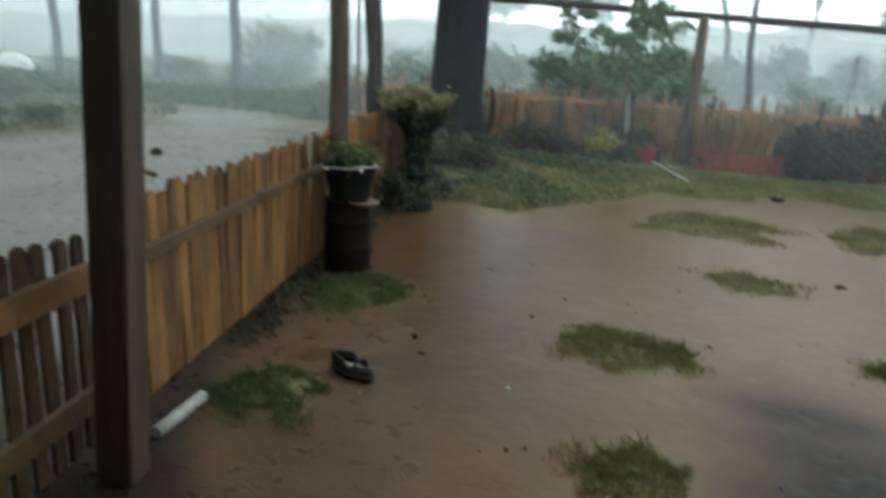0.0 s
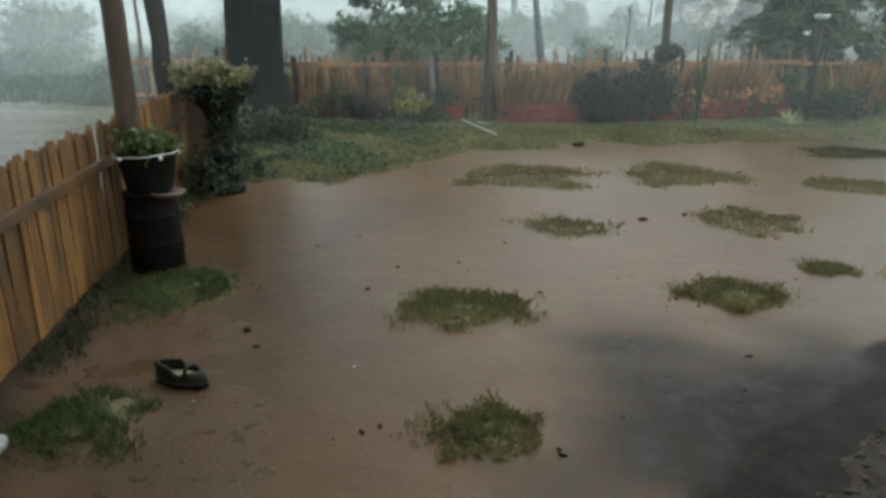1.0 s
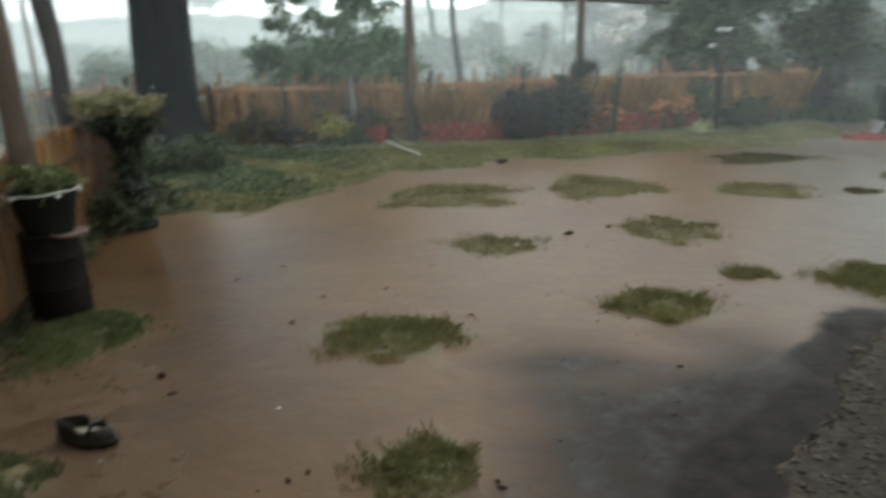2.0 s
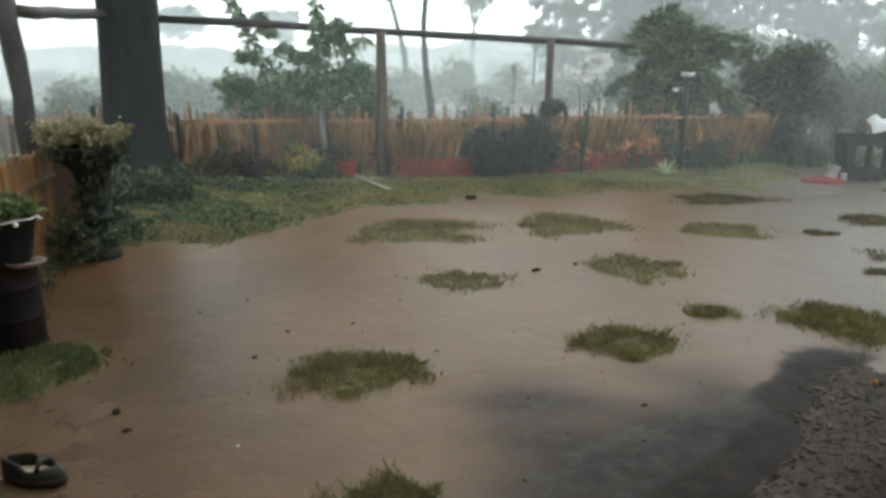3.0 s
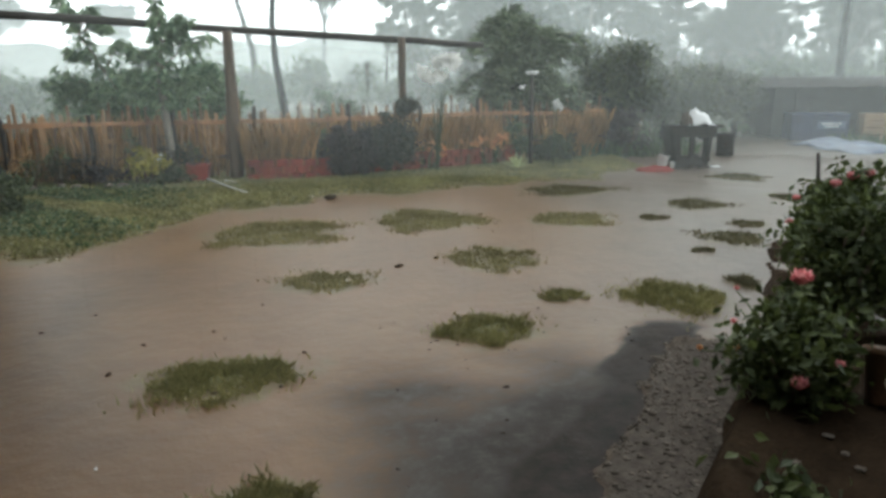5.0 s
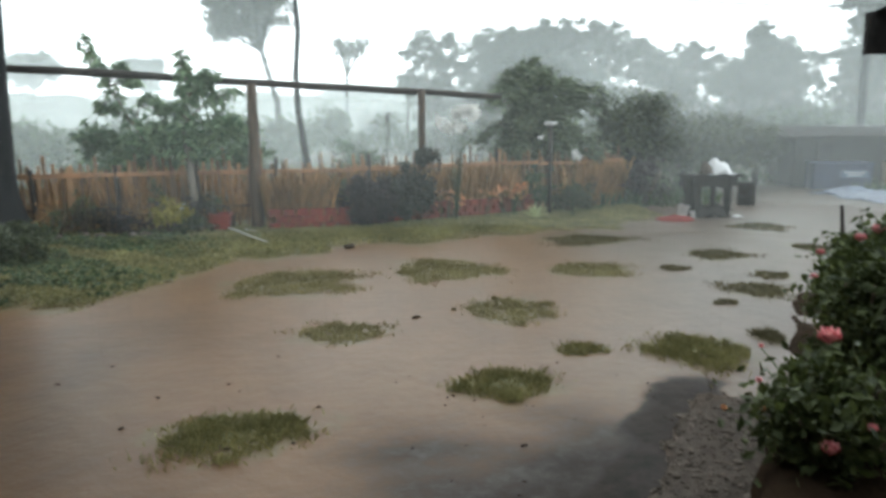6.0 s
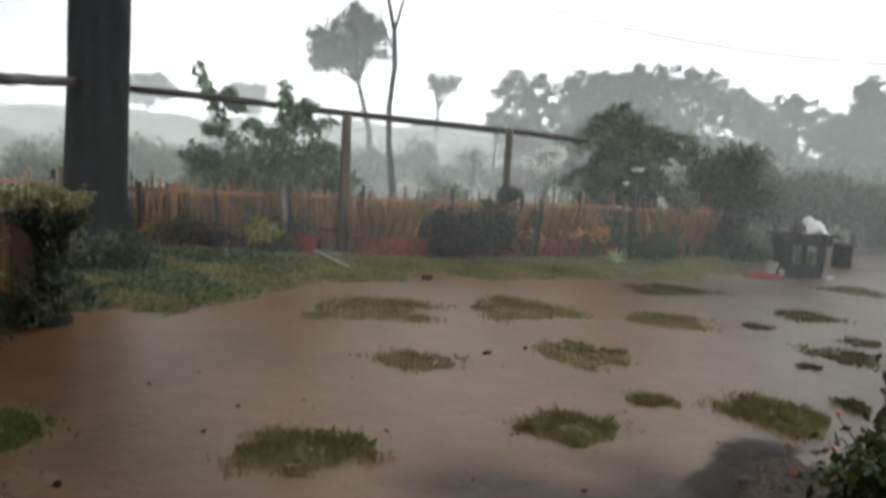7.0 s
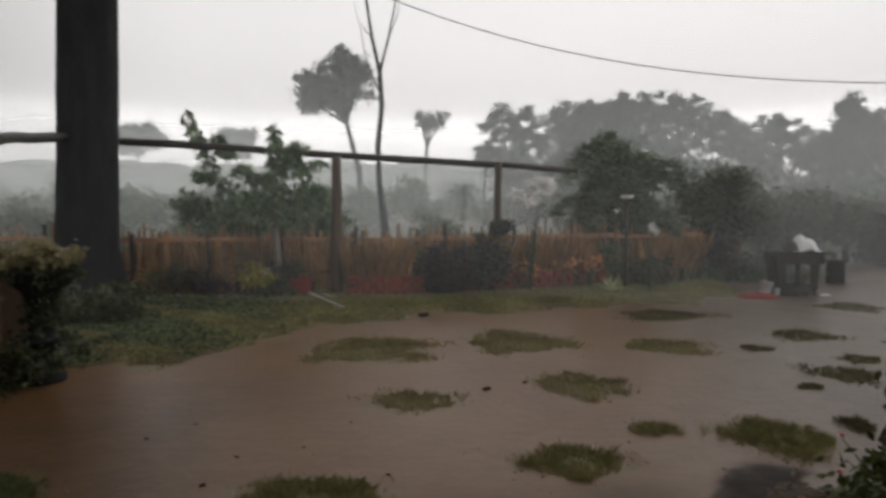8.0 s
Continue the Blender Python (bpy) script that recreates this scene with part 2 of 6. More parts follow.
L_PETAL_P = leaf_mat("pink_petals", (0.55, 0.13, 0.15), (0.78, 0.34, 0.34), 0.5, 0.3)
L_PETAL_O = leaf_mat("orange_petals", (0.62, 0.2, 0.07), (0.8, 0.42, 0.2), 0.5, 0.3)
L_PETAL_W = leaf_mat("white_petals", (0.8, 0.8, 0.77), (0.88, 0.88, 0.86), 0.5, 0.35)


def ground_material():
    m, nt, b = node_mat("yard_ground")
    n1, n2, n3 = tex_noise(nt, 1.1, 6), tex_noise(nt, 9, 5), tex_noise(nt, 70, 4)
    mud = ramp(nt, n1, [(0.3, (0.08, 0.045, 0.022)), (0.7, (0.13, 0.078, 0.038))])
    mud = mixc(nt, 0.4, mud, ramp(nt, n2, [(0.35, (0.05, 0.03, 0.02)), (0.7, (0.14, 0.09, 0.06))]))
    turf = ramp(nt, n2, [(0.3, (0.09, 0.09, 0.036)), (0.7, (0.18, 0.162, 0.078))])
    road = ramp(nt, n1, [(0.3, (0.19, 0.17, 0.15)), (0.7, (0.31, 0.285, 0.255))])
    road = mixc(nt, 0.4, road, ramp(nt, n2, [(0.35, (0.08, 0.07, 0.062)), (0.7, (0.27, 0.245, 0.22))]))
    field = ramp(nt, n1, [(0.3, (0.05, 0.055, 0.024)), (0.7, (0.13, 0.11, 0.055))])
    grit = ramp(nt, n3, [(0.35, (0.034, 0.027, 0.021)), (0.65, (0.088, 0.072, 0.06))])
    grit = mixc(nt, 0.5, grit, ramp(nt, tex_noise(nt, 16, 6, rough=0.7), [(0.35, (0.024, 0.019, 0.015)), (0.65, (0.115, 0.097, 0.082))]))
    c = mixc(nt, attr(nt, "lawn"), mud, turf)
    c = mixc(nt, attr(nt, "field"), c, field)
    c = mixc(nt, attr(nt, "road"), c, road)
    c = mixc(nt, attr(nt, "grit"), c, grit)
    # near-black over the mud: fence-foot earth plus painted shade at the post
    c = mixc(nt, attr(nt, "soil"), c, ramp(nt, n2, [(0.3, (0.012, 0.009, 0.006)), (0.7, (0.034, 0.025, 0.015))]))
    nt.links.new(c, b.inputs["Base Color"])
    r = nt.nodes.new("ShaderNodeMapRange")
    r.inputs[1].default_value, r.inputs[2].default_value = 0.35, 0.65
    r.inputs[3].default_value, r.inputs[4].default_value = 0.22, 0.6
    nt.links.new(n2, r.inputs[0])
    rg_ = nt.nodes.new("ShaderNodeMath")
    rg_.operation, rg_.inputs[1].default_value, rg_.use_clamp = "MULTIPLY_ADD", 0.6, True
    nt.links.new(attr(nt, "grit"), rg_.inputs[0])
    nt.links.new(r.outputs[0], rg_.inputs[2])
    nt.links.new(rg_.outputs[0], b.inputs["Roughness"])
    b.inputs["Specular IOR Level"].default_value = 0.14
    bump(nt, b, n3, 0.6, 0.01)
    return m


def water_material():
    m, nt, b = node_mat("muddy_rain_water")
    n1, n2 = tex_noise(nt, 0.55, 5), tex_noise(nt, 2.6, 5)
    c = ramp(nt, n1, [(0.3, (0.108, 0.056, 0.024)), (0.7, (0.166, 0.092, 0.042))])
    c = mixc(nt, 0.3, c, ramp(nt, n2, [(0.3, (0.09, 0.047, 0.021)), (0.7, (0.172, 0.098, 0.046))]))
    n4 = tex_noise(nt, 6, 9, rough=0.75)
    grey = ramp(nt, n2, [(0.3, (0.066, 0.056, 0.047)), (0.7, (0.108, 0.094, 0.081))])
    c = mixc(nt, attr(nt, "grey"), c, grey)

    def ragged(name, most, low=0.75, high=1.3):
        # breaks the edge of a mask into fine tongues and specks
        a, k = nt.nodes.new("ShaderNodeMath"), nt.nodes.new("ShaderNodeMapRange")
        a.operation, a.inputs[1].default_value = "MULTIPLY_ADD", 1.1
        nt.links.new(n4, a.inputs[0])
        nt.links.new(attr(nt, name), a.inputs[2])
        k.interpolation_type = "SMOOTHSTEP"
        k.inputs[1].default_value, k.inputs[2].default_value = low, high
        k.inputs[3].default_value, k.inputs[4].default_value = 0.0, most
        nt.links.new(a.outputs[0], k.inputs[0])
        return k.outputs[0]

    c = mixc(nt, ragged("dark_patch", 0.92, 0.5, 1.5), c, ramp(nt, n4, [(0.35, (0.016, 0.0155, 0.015)), (0.5, (0.032, 0.031, 0.03)), (0.68, (0.066, 0.063, 0.06))]))
    # clay brown with the dark reflection of trunk and posts painted in
    c = mixc(nt, attr(nt, "clay"), c, ramp(nt, n2, [(0.3, (0.046, 0.024, 0.009)), (0.7, (0.08, 0.043, 0.017))]))
    # turf showing through the shallowest water, and the deep dark channel
    c = mixc(nt, ragged("shoal", 0.75), c, ramp(nt, n4, [(0.3, (0.075, 0.06, 0.026)), (0.7, (0.13, 0.112, 0.05))]))
    c = mixc(nt, ragged("chan", 0.97), c, ramp(nt, n4, [(0.35, (0.008, 0.006, 0.005)), (0.68, (0.034, 0.026, 0.021))]))
    nt.links.new(c, b.inputs["Base Color"])
    b.inputs["IOR"].default_value = 1.33
    rr_ = nt.nodes.new("ShaderNodeMapRange")
    rr_.inputs[3].default_value, rr_.inputs[4].default_value = 0.36, 0.6
    still = nt.nodes.new("ShaderNodeMath")
    still.operation = "MAXIMUM"
    nt.links.new(attr(nt, "dark_patch"), still.inputs[0])
    nt.links.new(attr(nt, "chan"), still.inputs[1])
    nt.links.new(still.outputs[0], rr_.inputs[0])
    nt.links.new(rr_.outputs[0], b.inputs["Roughness"])
    sp_ = nt.nodes.new("ShaderNodeMapRange")
    sp_.inputs[3].default_value, sp_.inputs[4].default_value = 0.42, 0.12
    nt.links.new(still.outputs[0], sp_.inputs[0])
    nt.links.new(sp_.outputs[0], b.inputs["Specular IOR Level"])
    # rain-pocked surface: small ripples and rings
    r1 = tex_noise(nt, 9, 3)
    r2 = tex_noise(nt, 45, 2)
    ad = nt.nodes.new("ShaderNodeMath")
    ad.operation = "MULTIPLY_ADD"
    ad.inputs[1].default_value = 0.35
    nt.links.new(r2, ad.inputs[0])
    nt.links.new(r1, ad.inputs[2])
    bump(nt, b, ad.outputs[0], 0.22, 0.02)
    return m


def mist_material(density, top, rise=0.0):
    m = bpy.data.materials.new("rain_mist")
    m.use_nodes = True
    nt = m.node_tree
    nt.nodes.remove(nt.nodes["Principled BSDF"])
    tc = nt.nodes.new("ShaderNodeTexCoord")
    sp = nt.nodes.new("ShaderNodeSeparateXYZ")
    nt.links.new(tc.outputs["Object"], sp.inputs[0])
    h = nt.nodes.new("ShaderNodeMapRange")
    h.interpolation_type = "SMOOTHSTEP"
    h.inputs[1].default_value, h.inputs[2].default_value = top * 0.25, top
    h.inputs[3].default_value, h.inputs[4].default_value = 1.0, 0.0
    nt.links.new(sp.outputs["Z"], h.inputs[0])
    n = tex_noise(nt, 0.09, 3)
    k = nt.nodes.new("ShaderNodeMapRange")
    k.inputs[1].default_value, k.inputs[2].default_value = 0.3, 0.7
    k.inputs[3].default_value, k.inputs[4].default_value = density * 0.75, density * 1.25
    nt.links.new(n, k.inputs[0])
    f = nt.nodes.new("ShaderNodeMath")
    f.operation = "MULTIPLY"
    nt.links.new(h.outputs[0], f.inputs[0])
    nt.links.new(k.outputs[0], f.inputs[1])
    if rise:
        # thin near the ground, so that it meets the water without an edge
        g, fg = nt.nodes.new("ShaderNodeMapRange"), nt.nodes.new("ShaderNodeMath")
        g.interpolation_type, fg.operation = "SMOOTHSTEP", "MULTIPLY"
        g.inputs[1].default_value, g.inputs[2].default_value = 0.0, rise
        nt.links.new(sp.outputs["Z"], g.inputs[0])
        nt.links.new(g.outputs[0], fg.inputs[0])
        nt.links.new(f.outputs[0], fg.inputs[1])
        f = fg
    d, t, tr = (nt.nodes.new(x) for x in ("ShaderNodeBsdfDiffuse", "ShaderNodeBsdfTranslucent", "ShaderNodeBsdfTransparent"))
    d.inputs[0].default_value = t.inputs[0].default_value = (0.64, 0.68, 0.68, 1)
    a, b = nt.nodes.new("ShaderNodeAddShader"), nt.nodes.new("ShaderNodeMixShader")
    nt.links.new(d.outputs[0], a.inputs[0])
    nt.links.new(t.outputs[0], a.inputs[1])
    nt.links.new(f.outputs[0], b.inputs[0])
    nt.links.new(tr.outputs[0], b.inputs[1])
    nt.links.new(a.outputs[0], b.inputs[2])
    nt.links.new(b.outputs[0], nt.nodes["Material Output"].inputs[0])
    return m


# ---- building helpers ----
def link_mesh(name, me, material, parent=None, label=""):
    me.materials.append(material)
    ob = new(name, me)
    if parent is not None:
        ob.parent = parent
    if label:
        tagged(ob, label)
    return ob


def part(name, bm, material, parent=None, label="", smooth=False):
    me = bpy.data.meshes.new(name)
    bmesh.ops.recalc_face_normals(bm, faces=bm.faces)
    if smooth:
        for fc in bm.faces:
            fc.smooth = True
    bm.to_mesh(me)
    bm.free()
    return link_mesh(name, me, material, parent, label)


def raw(name, verts, faces, material, parent=None, label="", smooth=False):
    me = bpy.data.meshes.new(name)
    me.from_pydata(verts, [], faces)
    if smooth:
        me.polygons.foreach_set("use_smooth", [True] * len(me.polygons))
    me.update()
    return link_mesh(name, me, material, parent, label)


def thing(name, label, category, at=(0, 0, 0), group="", rz=0.0, kind=""):
    ob = new(name)
    ob.matrix_basis = pose(*at, 0, 0, rz)
    ob.empty_display_size = 0.1
    return tagged(ob, label, category, group, kind)


def box(bm, c, s, bevel=0.0, m=None):
    r = bmesh.ops.create_cube(bm, size=1)
    vs = r["verts"]
    bmesh.ops.scale(bm, vec=s, verts=vs)
    if bevel:
        es = list({e for v in vs for e in v.link_edges})
        out = bmesh.ops.bevel(bm, geom=es, offset=bevel, segments=2, affect="EDGES", profile=0.6)
        vs = list({v for f in out["faces"] for v in f.verts} | {v for v in vs if v.is_valid})
    if m is not None:
        bmesh.ops.transform(bm, matrix=m, verts=vs)
    bmesh.ops.translate(bm, vec=c, verts=vs)
    return vs


def tube(bm, pts, radii, seg=10, cap=True, wob=0.0, rng=None):
    """A tapered round pole or limb along pts."""
    pts = [Vector(p) for p in pts]
    rings = []
    for i, p in enumerate(pts):
        d = (pts[min(i + 1, len(pts) - 1)] - pts[max(i - 1, 0)]).normalized()
        a = d.orthogonal().normalized() if abs(d.z) < 0.9 else d.cross(Vector((0, 1, 0))).normalized()
        b = d.cross(a)
        ring = []
        for k in range(seg):
            th = 2 * math.pi * k / seg
            r = radii[i] * (1 + (rng.uniform(-wob, wob) if rng else 0))
            ring.append(bm.verts.new(p + a * math.cos(th) * r + b * math.sin(th) * r))
        rings.append(ring)
    for r0, r1 in zip(rings, rings[1:]):
        for k in range(seg):
            bm.faces.new((r0[k], r0[(k + 1) % seg], r1[(k + 1) % seg], r1[k]))
    if cap:
        bm.faces.new(rings[0])
        bm.faces.new(rings[-1])


def lathe(bm, profile, seg=24, c=(0, 0, 0)):
    rings = [[bm.verts.new((c[0] + r * math.cos(2 * math.pi * k / seg), c[1] + r * math.sin(2 * math.pi * k / seg), c[2] + z)) for k in range(seg)] for r, z in profile]
    for r0, r1 in zip(rings, rings[1:]):
        for k in range(seg):
            bm.faces.new((r0[k], r0[(k + 1) % seg], r1[(k + 1) % seg], r1[k]))
    bm.faces.new(rings[0])
    bm.faces.new(rings[-1])


def leaves(name, centres, size, material, parent=None, label="", ratio=0.42, seed=1, droop=0.0, outward=None):
    """Many small folded leaves, one island each."""
    rg = np.random.default_rng(seed)
    C = np.asarray(centres, float)
    n = len(C)
    d = rg.normal(size=(n, 3))
    if outward is not None:
        d = d * 0.6 + outward * 1.2
    d[:, 2] -= droop
    d /= np.linalg.norm(d, axis=1)[:, None]
    w = np.cross(d, rg.normal(size=(n, 3)))
    w /= np.linalg.norm(w, axis=1)[:, None]
    nn = np.cross(d, w)
    s = (size * rg.uniform(0.6, 1.4, n))[:, None]
    V = np.stack([C - d * s, C + w * s * ratio + nn * s * 0.15, C + d * s, C - w * s * ratio + nn * s * 0.15], 1).reshape(-1, 3)
    F = np.arange(4 * n).reshape(-1, 4)
    return raw(name, V.tolist(), F.tolist(), material, parent, label)


def blades(name, base, height, material, parent=None, label="", width=0.007, seed=1, lean=0.5):
    rg = np.random.default_rng(seed)
    B = np.asarray(base, float)
    n = len(B)
    th = rg.uniform(0, 2 * math.pi, n)
    u = np.stack([np.cos(th), np.sin(th), np.zeros(n)], 1)
    v = np.stack([-np.sin(th), np.cos(th), np.zeros(n)], 1)
    h = (height * rg.uniform(0.45, 1.3, n))[:, None]
    l = (lean * rg.uniform(-1, 1, n))[:, None] * h
    up = np.array([0, 0, 1.0])
    wd = width * rg.uniform(0.7, 1.4, n)[:, None]
    mid = B + up * h * 0.6 + v * l * 0.35
    V = np.stack([B - u * wd, B + u * wd, mid + u * wd * 0.8, B + up * h + v * l, mid - u * wd * 0.8], 1).reshape(-1, 3)
    k = np.arange(n) * 5
    F = [[a, a + 1, a + 2, a + 3, a + 4] for a in k.tolist()]
    return raw(name, V.tolist(), F, material, parent, label)


def clumps(rg, centre, radii, n_clump, per, clump_r, shell=0.55):
    """Leaf places gathered in uneven clumps that fill an ellipsoid."""
    out = []
    c, r = np.array(centre, float), np.array(radii, float)
    for _ in range(n_clump):
        p = rg.normal(size=3)
        p /= np.linalg.norm(p)
        q = c + p * r * rg.uniform(shell, 1.0)
        cr = clump_r * rg.uniform(0.6, 1.35)
        o = rg.normal(size=(int(per * rg.uniform(0.6, 1.3)), 3)) * cr * np.array([0.55, 0.55, 0.42])
        out.append(q + o)
    return np.concatenate(out)


def smooth01(x):
    x = np.clip(x, 0, 1)
    return x * x * (3 - 2 * x)


def wave(x, y, k, seed):
    """Cheap smooth noise of the plan, about -1 to 1."""
    rg = np.random.default_rng(seed)
    s = np.zeros_like(x)
    for i in range(7):
        a, ph, f = rg.uniform(0, 6.28), rg.uniform(0, 6.28), k * rg.uniform(0.5, 2.0)
        s = s + np.sin((x * math.cos(a) + y * math.sin(a)) * f + ph)
    return s / 3.5


# ---- ground, water ----
# islands of grass in the flooded yard: x, y, half-widths, turn in degrees
PATCHES = [
    (0.15, 5.77, 0.37, 0.30, 1), (1.71, 6.21, 0.42, 0.42, 1), (1.18, 4.28, 0.36, 0.27, 0), (-0.53, 3.84, 0.44, 0.30, 8),
    (2.86, 4.71, 0.38, 0.38, -5), (-0.42, 7.92, 0.66, 0.70, 1), (1.45, 8.30, 0.59, 0.72, 1), (3.18, 7.93, 0.47, 0.45, 1),
    (1.94, 4.91, 0.21, 0.12, 1), (4.24, 7.76, 0.17, 0.15, 2), (5.29, 8.50, 0.40, 0.36, -8), (-0.24, 2.45, 0.25, 0.22, 8),
    (-2.45, 3.85, 0.36, 0.42, 10), (-1.98, 2.26, 0.26, 0.30, 11), (4.55, 6.50, 0.32, 0.34, -10), (5.14, 7.10, 0.19, 0.22, -11),
    (3.88, 6.05, 0.10, 0.10, -11), (6.88, 8.71, 0.25, 0.35, -10), (7.46, 10.81, 0.45, 0.45, -10), (3.59, 4.92, 0.13, 0.18, -11),
    (4.07, 10.16, 0.60, 0.50, 1),
]
LAWN_X = [-9.0, -4.6, -3.9, -2.56, -1.91, -1.1, 0.29, 2.81, 5.83, 6.8, 7.6, 30.0]
LAWN_Y = [6.0, 6.6, 6.95, 6.9, 8.06, 9.22, 9.96, 10.84, 11.6, 12.9, 20.0, 40.0]
FENCE_P, FENCE_D = Vector((-2.45, 1.99, 0)), Vector((-0.307, 1, 0)).normalized()


def fence_x(y):
    return -2.45 - 0.307 * (y - 1.99)


def patch_mask(X, Y, reach=1.1):
    m = np.zeros_like(X)
    for i, (px, py, rx, ry, a) in enumerate(PATCHES):
        c, s = math.cos(radians(a)), math.sin(radians(a))
        u, v = ((X - px) * c + (Y - py) * s) / rx, (-(X - px) * s + (Y - py) * c) / ry
        d = np.sqrt(u * u + v * v) * (1 + 0.22 * wave(X, Y, 9.0, 40 + i))
        m = np.maximum(m, smooth01(reach - d) * (0.5 if py > 5.4 and reach < 1.5 else 1))
    return m


def lawn_mask(X, Y):
    edge = np.interp(X, LAWN_X, LAWN_Y)
    return smooth01((Y - edge + 0.1 + 0.34 * wave(X, Y, 2.2, 3) + 0.16 * wave(X, Y, 7.0, 4)) / 0.9)


def bank_side(X, Y):
    # distance across the line where the drowned channel meets the gravel
    return (X - 1.63) * 0.77 - (Y - 2.93) * 0.64 + 0.05 + 0.05 * wave(X, Y, 6, 5) + 0.04 * wave(X, Y, 17, 6)


def grit_mask(X, Y):
    # gravelly strip between the drowned channel and the flower bed
    return smooth01(0.5 + bank_side(X, Y) / 0.1) * smooth01((4.15 - Y + 0.15 * wave(X, Y, 5, 18)) / 0.6)


def soil_shade_mask(X, Y):
    # black wet earth at the boards' foot, porch shade painted in round the post
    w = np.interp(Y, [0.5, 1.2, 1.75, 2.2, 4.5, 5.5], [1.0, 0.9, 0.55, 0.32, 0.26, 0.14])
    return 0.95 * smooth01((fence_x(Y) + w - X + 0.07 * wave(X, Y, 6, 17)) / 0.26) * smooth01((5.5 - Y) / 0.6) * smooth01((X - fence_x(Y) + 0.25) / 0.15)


def wet_track(X, Y):
    # wet track running off past the table
    qx = np.interp(Y, [10, 13, 16, 20, 30], [9.9, 10.6, 11.9, 13.9, 18.0])
    return smooth01((2.3 - np.abs(X - qx) + 0.3 * wave(X, Y, 1.2, 9)) / 0.6) * smooth01((Y - 11) / 2) * smooth01((20 - Y) / 2)


def road_mask(X, Y):
    # the muddy track outside the fence, bending away
    px = np.interp(Y, [-60, 0, 5.0, 8.0, 10.0, 12.5, 17.0, 22.0], [-7.2, -7.2, -7.2, -8.6, -9.7, -11.2, -15.5, -24.0])
    wd = np.interp(Y, [0, 5, 8, 10, 12.5, 17, 22], [4.2, 4.0, 3.0, 1.9, 1.8, 1.7, 1.7])
    left = smooth01((wd - np.abs(X - px) + 0.4 * wave(X, Y, 1.2, 8)) / 0.5) * smooth01((19.5 - Y) / 1.5)
    right = wet_track(X, Y)
    return np.maximum(left, right)


def ground_z(X, Y):
    X, Y = np.asarray(X, float), np.asarray(Y, float)
    lawn, patch = lawn_mask(X, Y), patch_mask(X, Y)
    z = -0.035 + 0.012 * wave(X, Y, 1.6, 11)
    z = z + 0.085 * lawn + 0.06 * patch
    # trodden clay beside the fence stands just clear of the water
    clay = smooth01((-0.55 - X - 0.15 * Y + 0.25 * wave(X, Y, 1.7, 12)) / 0.6) * smooth01((4.1 - Y) / 0.8)
    z = z + 0.044 * clay
    bank = smooth01((fence_x(Y) + 0.30 - X) / 0.25)
    z = np.maximum(z, -0.035 + 0.075 * bank)
    z = z + 0.05 * grit_mask(X, Y) * (1 - lawn)
    out = smooth01((fence_x(Y) - 0.2 - X) / 1.0)
    z = z * (1 - out) + out * (0.03 + 0.03 * wave(X, Y, 0.7, 14))
    far = smooth01((Y - 14.5) / 8) * (1 - wet_track(X, Y))
    z = z * (1 - far) + far * (0.05 + 0.12 * wave(X, Y, 0.12, 15))
    return z + 0.006 * wave(X, Y, 14.0, 16)


def grid_axis(dense0, dense1, step, far0, far1):
    a = list(np.arange(dense0, dense1, step))
    s, p = step, dense1
    while p < far1:
        a.append(p)
        s *= 1.3
        p += s
    a.append(far1)
    s, p, b = step, dense0, []
    while p > far0:
        s *= 1.3
        p -= s
        b.append(max(p, far0))
    return np.array(b[::-1] + a)


def sheet(name, xs, ys, zfun, material):
    X, Y = np.meshgrid(xs, ys)
    Z = zfun(X, Y)
    V = np.stack([X.ravel(), Y.ravel(), Z.ravel()], 1)
    nx, ny = len(xs), len(ys)
    i = (np.arange(ny - 1)[:, None] * nx + np.arange(nx - 1)[None, :]).ravel()
    F = np.stack([i, i + 1, i + nx + 1, i + nx], 1)
    ob = raw(name, V.tolist(), F.tolist(), material, smooth=True)
    return ob, X.ravel(), Y.ravel()


def put_attr(ob, name, values):
    a = ob.data.attributes.new(name, "FLOAT", "POINT")
    a.data.foreach_set("value", np.asarray(values, np.float32))


ground, GX, GY = sheet("ground", grid_axis(-5.2, 8.5, 0.07, -900, 900), grid_axis(0.8, 14.0, 0.07, -300, 1500), ground_z, ground_material())
tagged(ground, "muddy yard ground with lawn, gravel and wet track", "ground", kind="structure")
lawn_v = np.maximum(lawn_mask(GX, GY), patch_mask(GX, GY))
put_attr(ground, "lawn", np.maximum(lawn_v, 0.35 * smooth01((fence_x(GY) + 0.35 - GX) / 0.25) * smooth01((GY - 3) / 1.0)))
put_attr(ground, "road", road_mask(GX, GY))
put_attr(ground, "grit", grit_mask(GX, GY) * (1 - lawn_v))
put_attr(ground, "soil", soil_shade_mask(GX, GY))
put_attr(ground, "field", np.maximum(smooth01((GY - 13.6) / 1.2), smooth01((fence_x(GY) - 0.3 - GX) / 0.8)))

water, WX, WY = sheet("water", np.arange(-3.9, 16.01, 0.08), np.arange(0.9, 19.01, 0.08), lambda X, Y: 0 * X, water_material())
tagged(water, "shallow brown rain water flooding the yard", "puddle", kind="structure")
# dark grey mottled patch in the shallow water before the porch
dark_patch = smooth01((1.45 - np.sqrt(((WX - 1.25) / 1.25) ** 2 + ((WY - 2.5) / 1.3) ** 2) + 0.2 * wave(WX, WY, 2.5, 21) + 0.12 * wave(WX, WY, 9, 26)) / 1.2)
side = bank_side(WX, WY)
